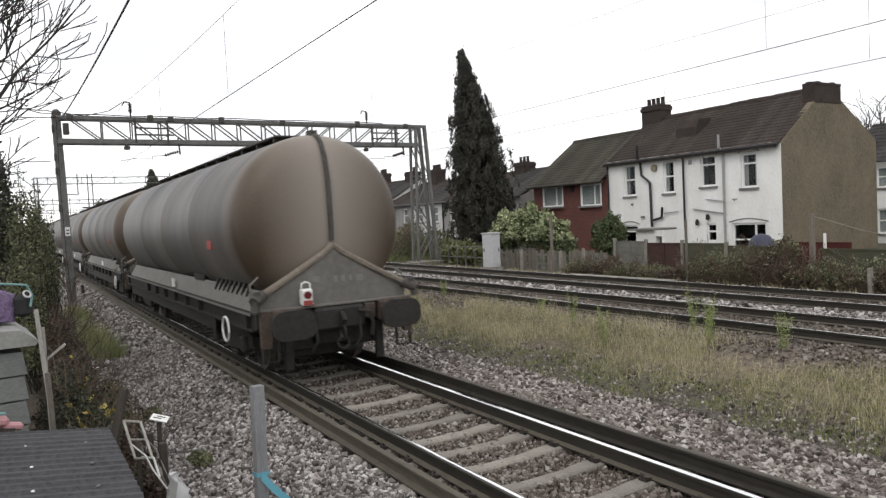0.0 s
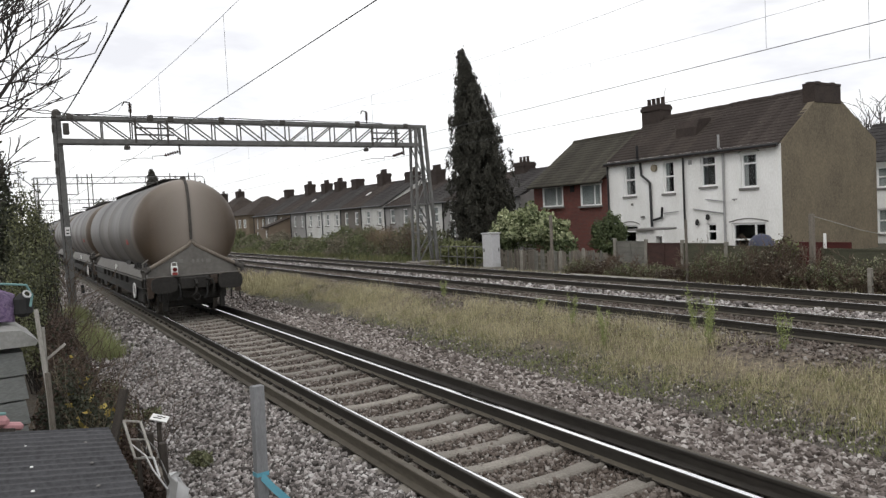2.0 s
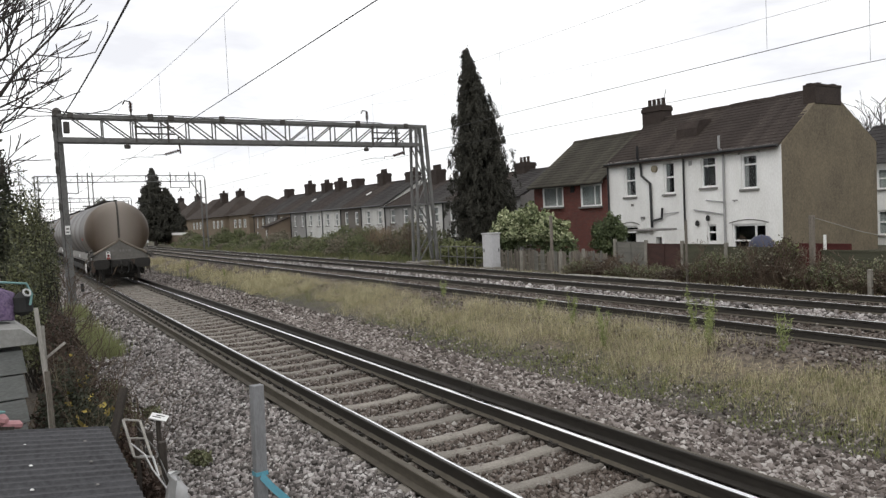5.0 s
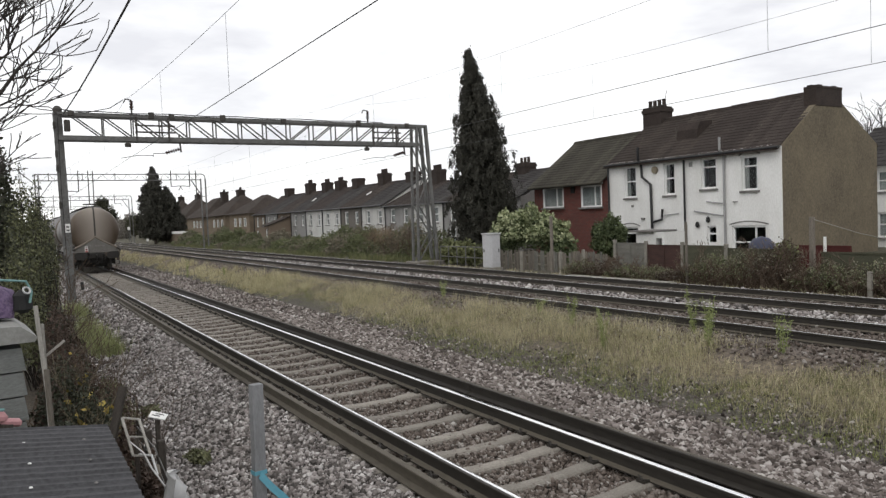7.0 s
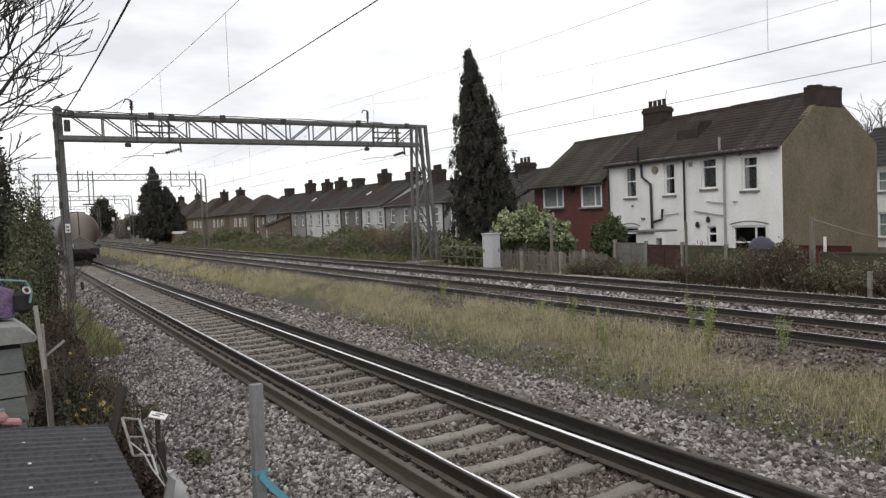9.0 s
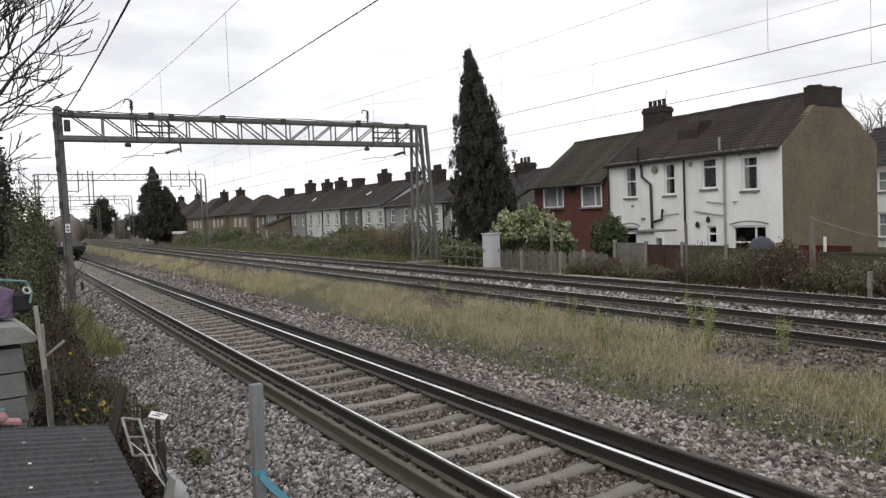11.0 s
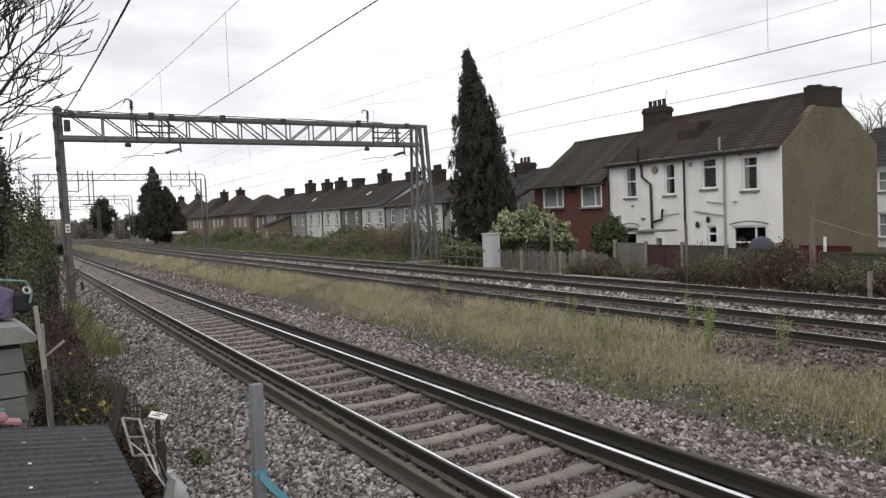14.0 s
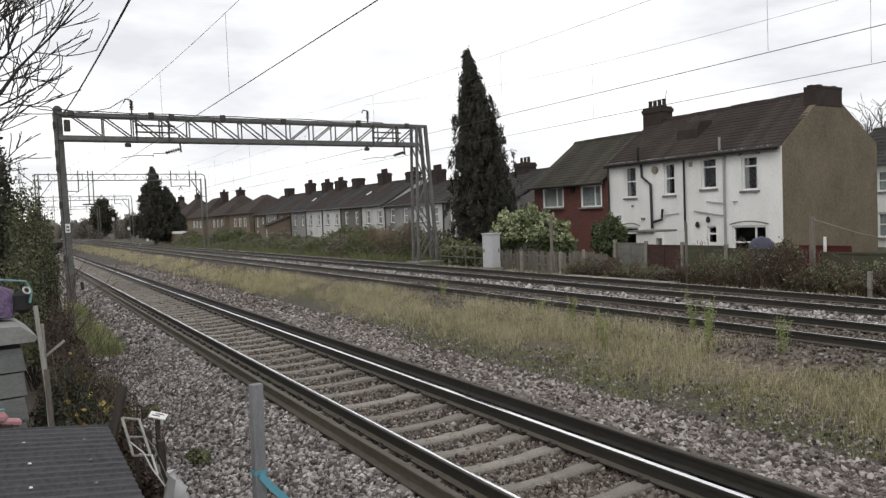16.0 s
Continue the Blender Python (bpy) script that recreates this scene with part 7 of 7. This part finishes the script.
PURPLE = worn("purple_cloth", (0.13, 0.085, 0.17), (0.06, 0.04, 0.085), (0.34, 0.26, 0.38), 14, 40, 0.9, spread=0.1)
BLUE_TAPE = plain("blue_plastic_tape", (0.12, 0.36, 0.46), 0.5)
POST_GREY = worn("grey_post", (0.24, 0.245, 0.25), (0.16, 0.165, 0.17), (0.29, 0.29, 0.30), 4, 40, 0.7, stretch=(2, 2, 0.5))
BAG = plain("thin_white_plastic_bag", (0.5, 0.5, 0.5), 0.35)


def shed():
    """A low shed whose corrugated roof slopes down towards the line."""
    t = thing("garden_shed", "low garden shed with a black corrugated roof", "shed")
    n, x0, x1, ya, yb = 0, -6.2, -2.97, 1.6, 5.93
    vs, fs = [], []
    rows = int((yb - ya) / 0.012)
    for i in range(rows + 1):
        y = ya + (yb - ya) * i / rows
        ph = (y * 1.0 / 0.118) % 1.0
        dz = 0.018 * (1 if 0.25 < ph < 0.6 else (max(0, 1 - abs(ph - 0.425) / 0.32)))
        for x in (x0, -5.0, -4.0, x1):
            vs.append((x, y, 0.90 + (x1 - x) * 0.14 + dz))
    k = len(vs)
    vs += [(a, b, c - 0.02) for a, b, c in vs]
    for i in range(rows):
        for j in range(3):
            a = i * 4 + j
            fs += [(a, a + 1, a + 5, a + 4), (k + a, k + a + 4, k + a + 5, k + a + 1)]
        fs.append((i * 4 + 3, k + i * 4 + 3, k + i * 4 + 7, i * 4 + 7))
    for j in range(3):
        a = rows * 4 + j
        fs.append((a, a + 1, k + a + 1, k + a))
    part("roof_sheet", Shape().add(vs, fs), FELT, t)
    rnd = random.Random(2)
    for y in (5.5, 4.98, 4.5, 3.9):
        for x in (-3.18, -3.5):
            part("washer", Shape().lathe([(0.011, 0), (0.008, 0.006), (0.002, 0.008)], pose(x + rnd.uniform(-0.02, 0.02), y, 0.915 + (x1 - x) * 0.14, 0, 8), 10), WHITE if rnd.random() < 0.5 else SILL, t)
    for i in range(29):
        y = ya + 0.1 + i * 0.147
        if y + 0.14 < yb:
            part("wall_board", Shape().box(-3.06, -3.04, y, y + 0.14, -0.6, 0.88), BOARD_DARK, t)
    part("end_wall", Shape().prism([(-6.1, -0.6), (-3.06, -0.6), (-3.06, 0.88), (-6.1, 1.30)], "y", yb - 0.12, yb - 0.09), BOARD_DARK, t)
    part("edge_board", Shape().box(-3.0, -2.975, ya, yb, 0.80, 0.885), BOARD_DARK, t)


shed()


def storage_box():
    t = thing("storage_box", "tall grey slatted storage box with a pale lid", "storage box", pose(-4.12, 7.6, -0.58, 0, 0, 4))
    s = Shape()
    for i in range(9):
        part("slat", Shape().prism([(-0.62, 0.05 + 0.215 * i), (-0.62, 0.25 + 0.215 * i), (0.60, 0.25 + 0.215 * i), (0.625, 0.05 + 0.215 * i)], "y", -0.45, 0.45), BOX_BODY, t)
    part("lid", Shape().prism([(-0.7, 2.02), (0.70, 2.02), (0.72, 2.06), (0.60, 2.16), (-0.7, 2.26)], "y", -0.52, 0.52), BOX_LID, t, "pale sloping plastic lid")
    part("base", Shape().box(-0.6, 0.6, -0.43, 0.43, 0, 0.06), BOX_BODY, t)


storage_box()


def cloth():
    t = Shape()
    t.lathe([(0.02, -0.14), (0.16, -0.12), (0.19, 0.0), (0.16, 0.11), (0.07, 0.18), (0.02, 0.2)], pose(-3.70, 7.75, 1.74) @ Matrix.Diagonal((1.0, 1.1, 1.0, 1)), 22)
    t.v = [(a + 0.045 * noise.noise(Vector((a * 9, b * 9, c * 9))), b + 0.045 * noise.noise(Vector((b * 8, c * 9, a * 7))), c + 0.03 * noise.noise(Vector((c * 9, a * 9, b * 8)))) for a, b, c in t.v]
    b = thing("cloth_bundle", "crumpled purple patterned cloth with a pale trim", "cloth")
    part("fabric", t, PURPLE, b, smooth=True)
    part("trim", Shape().path([(-3.85, 7.6, 1.86), (-3.7, 7.55, 1.98), (-3.55, 7.55, 1.96), (-3.42, 7.6, 1.94), (-3.38, 7.62, 1.84), (-3.40, 7.6, 1.74)], 0.011, 7), TEAL, b, smooth=True)
    part("cord", ring(Shape(), pose(-3.42, 7.56, 1.86, 60, 20, 20), 0.032, 0.009, 14, 6), BAG, b, smooth=True)
    part("stuffing", Shape().lathe([(0.02, -0.12), (0.09, -0.08), (0.08, 0.05), (0.02, 0.1)], pose(-3.46, 7.7, 1.76), 10), BLACK, b)


cloth()


def leaning_board(name, label, p, q, w, d, mat):
    ob = new(name, Shape().bar(p, q, w, d).mesh(name, mat))
    return tagged(ob, label, "timber")


leaning_board("old_stake", "silvered split wooden stake leaning among weeds", (-3.22, 7.0, -0.6), (-3.37, 7.0, 1.76), 0.026, 0.035, BOARD_PALE)
leaning_board("old_stake", "pale weathered stake leaning on its neighbour", (-3.30, 7.06, -0.55), (-3.33, 7.04, 1.60), 0.022, 0.024, BOARD_PALE)
leaning_board("old_stake", "grey broken wooden stake leaning among weeds", (-3.27, 6.9, -0.6), (-3.32, 6.95, 1.22), 0.03, 0.03, TIMBER)
leaning_board("old_stake", "pale broken branch propped across the weeds", (-3.34, 7.05, 1.30), (-3.17, 7.0, 1.44), 0.022, 0.022, BOARD_PALE)
leaning_board("old_plank", "grey weathered plank leaning on the boundary fence", (-2.95, 7.0, 0.1), (-2.70, 7.25, 0.92), 0.08, 0.03, BOARD_DARK)


def boundary_fence():
    t = thing("boundary_fence", "broken dark board fence with loose wire", "fence")
    rnd = random.Random(6)
    for i in range(15):
        y = 4.6 + i * 0.20
        if i in (6, 11):
            continue
        h = 0.35 + rnd.uniform(-0.18, 0.16)
        part("board", Shape().prism([(y, -0.6), (y + 0.13, -0.6), (y + 0.13, h - 0.02), (y + 0.08, h + 0.05), (y, h)], "x", -2.62 + rnd.uniform(-0.02, 0.02), -2.60), BOARD_DARK if rnd.random() < 0.75 else TIMBER, t)
    for y, h in ((4.9, 0.55), (6.35, 0.60), (7.05, 0.52), (7.6, 0.5)):
        part("post", Shape().cbox(-2.56, -2.50, y, y + 0.06, -0.6, h, 0.008), BOARD_DARK, t)
    for k in range(4):
        z = 0.1 + 0.12 * k
        part("wire", Shape().path([(-2.56, 4.6, z), (-2.58, 5.6, z - 0.06), (-2.55, 6.6, z + 0.02), (-2.57, 7.6, z)], 0.005, 4), STEEL, t)


boundary_fence()


def marker():
    t = thing("marker_stake", "short stake with a small tilted white label", "marker", pose(-2.42, 7.25, -0.5))
    part("stake", Shape().cbox(-0.02, 0.02, -0.02, 0.02, -0.1, 1.06, 0.005), BOARD_DARK, t)
    part("label_plate", Shape().cbox(-0.08, 0.08, -0.05, 0.05, 0.0, 0.012, 0.003, pose(0.01, 0, 1.09, 18, 16, -25)), WHITE, t, "small white plate")
    part("writing", Shape().box(-0.055, 0.02, -0.02, -0.008, 0.0125, 0.014, pose(0.01, 0, 1.09, 18, 16, -25)).box(-0.03, 0.05, 0.01, 0.022, 0.0125, 0.014, pose(0.01, 0, 1.09, 18, 16, -25)), BLACK, t)


marker()


def grey_post():
    t = thing("boundary_post", "plain grey post with blue tape tied round it", "post", pose(-1.53, 7.07, -0.47, -1.0, 1.2, 8))
    part("post", Shape().cbox(-0.06, 0.06, -0.045, 0.045, -0.2, 1.26, 0.006), POST_GREY, t)
    part("tape_band", Shape().box(-0.065, 0.065, -0.05, 0.05, 0.36, 0.40), BLUE_TAPE, t, "blue tape band")
    part("tape_tail", Shape().add([(0.0, -0.055, 0.40), (-0.03, -0.057, 0.33), (0.10, -0.12, 0.26), (0.07, -0.12, 0.19), (0.22, -0.2, 0.12), (0.19, -0.2, 0.05), (0.36, -0.2, 0.0), (0.33, -0.2, -0.04)],
                                  [(0, 1, 3, 2), (2, 3, 5, 4), (4, 5, 7, 6)]), BLUE_TAPE, t, "loose blue tape end")


grey_post()


def bags():
    s = Shape().lathe([(0.01, -0.26), (0.05, -0.22), (0.075, -0.12), (0.06, -0.02), (0.035, 0.05), (0.02, 0.08), (0.035, 0.1), (0.004, 0.11)], pose(-2.64, 5.2, 0.60), 22)
    s.v = [(a + 0.05 * noise.noise(Vector((a * 24, b * 24, c * 14))), b + 0.05 * noise.noise(Vector((b * 22, c * 14, a * 24))), c) for a, b, c in s.v]
    tagged(new("plastic_bag", s.mesh("plastic_bag", BAG, True)), "crumpled white plastic bag caught on the fence", "plastic bag")
    s = Shape().path([(-2.84, 5.75, 0.80), (-2.78, 5.55, 0.76), (-2.76, 5.35, 0.70), (-2.70, 5.2, 0.60)], 0.006, 6).path([(-2.80, 5.6, 0.74), (-2.74, 5.45, 0.76), (-2.73, 5.3, 0.66)], 0.008, 5)
    tagged(new("plastic_strip", s.mesh("plastic_strip", BAG, True)), "torn pale plastic strip hanging along the roof edge", "plastic")
    k = thing("broken_crate", "broken pale wooden crate frame jammed beside the shed roof", "crate")
    c = [Vector((-2.86, 6.0, 0.93)), Vector((-2.74, 6.0, 0.90)), Vector((-2.70, 5.8, 0.66)), Vector((-2.82, 5.8, 0.68))]
    for i in range(4):
        part("slat", Shape().bar(c[i], c[(i + 1) % 4], 0.018, 0.012), BOARD_PALE, k)
    part("slat", Shape().bar((c[0] + c[3]) / 2, (c[1] + c[2]) / 2, 0.014, 0.010), BOARD_PALE, k)
    part("post", Shape().bar((-2.78, 5.9, -0.6), (-2.78, 5.9, 0.78), 0.03, 0.03), BOARD_DARK, k)
    t = thing("plastic_toy", "faded pink plastic toy with a teal bar", "toy", pose(-3.72, 6.28, 0.98, 0, 12, 10))
    part("body", Shape().cbox(-0.14, 0.10, -0.06, 0.06, 0.0, 0.09, 0.03), PINK, t)
    part("leg", Shape().cbox(0.05, 0.2, -0.04, 0.04, -0.02, 0.035, 0.015), PINK, t)
    part("bar", Shape().tube((-0.14, -0.06, 0.10), (0.06, -0.06, 0.11), 0.012), TEAL, t)
    part("stand", Shape().box(-0.14, 0.14, -0.06, 0.06, -1.60, 0.0), BOARD_DARK, t)


bags()


# ======== what moves ========
def motions():
    ends = [(0, 9.9), (0.5, 12.4), (1, 15.0), (1.5, 17.6), (2, 20.1), (2.5, 22.6), (3, 25.1), (3.5, 27.7), (4, 30.3), (5.25, 37.1), (6.5, 44.0),
            (7, 46.8), (8, 52.5), (9, 58.3), (10, 64.0), (11.4, 72.5), (13, 82.6), (14.5, 92.5), (16, 102.5)]
    for i, w in enumerate(WAGONS):
        walk(w, [(t, pose(0.7525, y + 14.6 * i, 0)) for t, y in ends])
    walk(tail_lamp, [(t, pose(0.7525, y, 0)) for t, y in ends])
    # the tall conifer leans and sways a little in the wind, in degrees
    sway = [(0, -1.5), (0.5, -1.6), (1, -2.1), (1.5, -2.0), (2, -1.5), (2.5, -1.7), (3, -1.5), (3.5, -1.2), (4, -0.5), (5, -0.4), (6.5, -0.7), (7, 0.0), (7.5, 0.45), (8, 0.15), (8.5, -0.3),
            (9, 0.0), (11.5, 0.0), (12.5, -0.3), (13, 0.0), (14, -0.4), (14.5, 0.15), (15, 0.15), (15.5, -0.7), (16, -0.4)]
    walk(tall_conifer, [(t, pose(20.32, 35.0, 0, 0.513 * a, 0.858 * a, 0)) for t, a in sway])


motions()
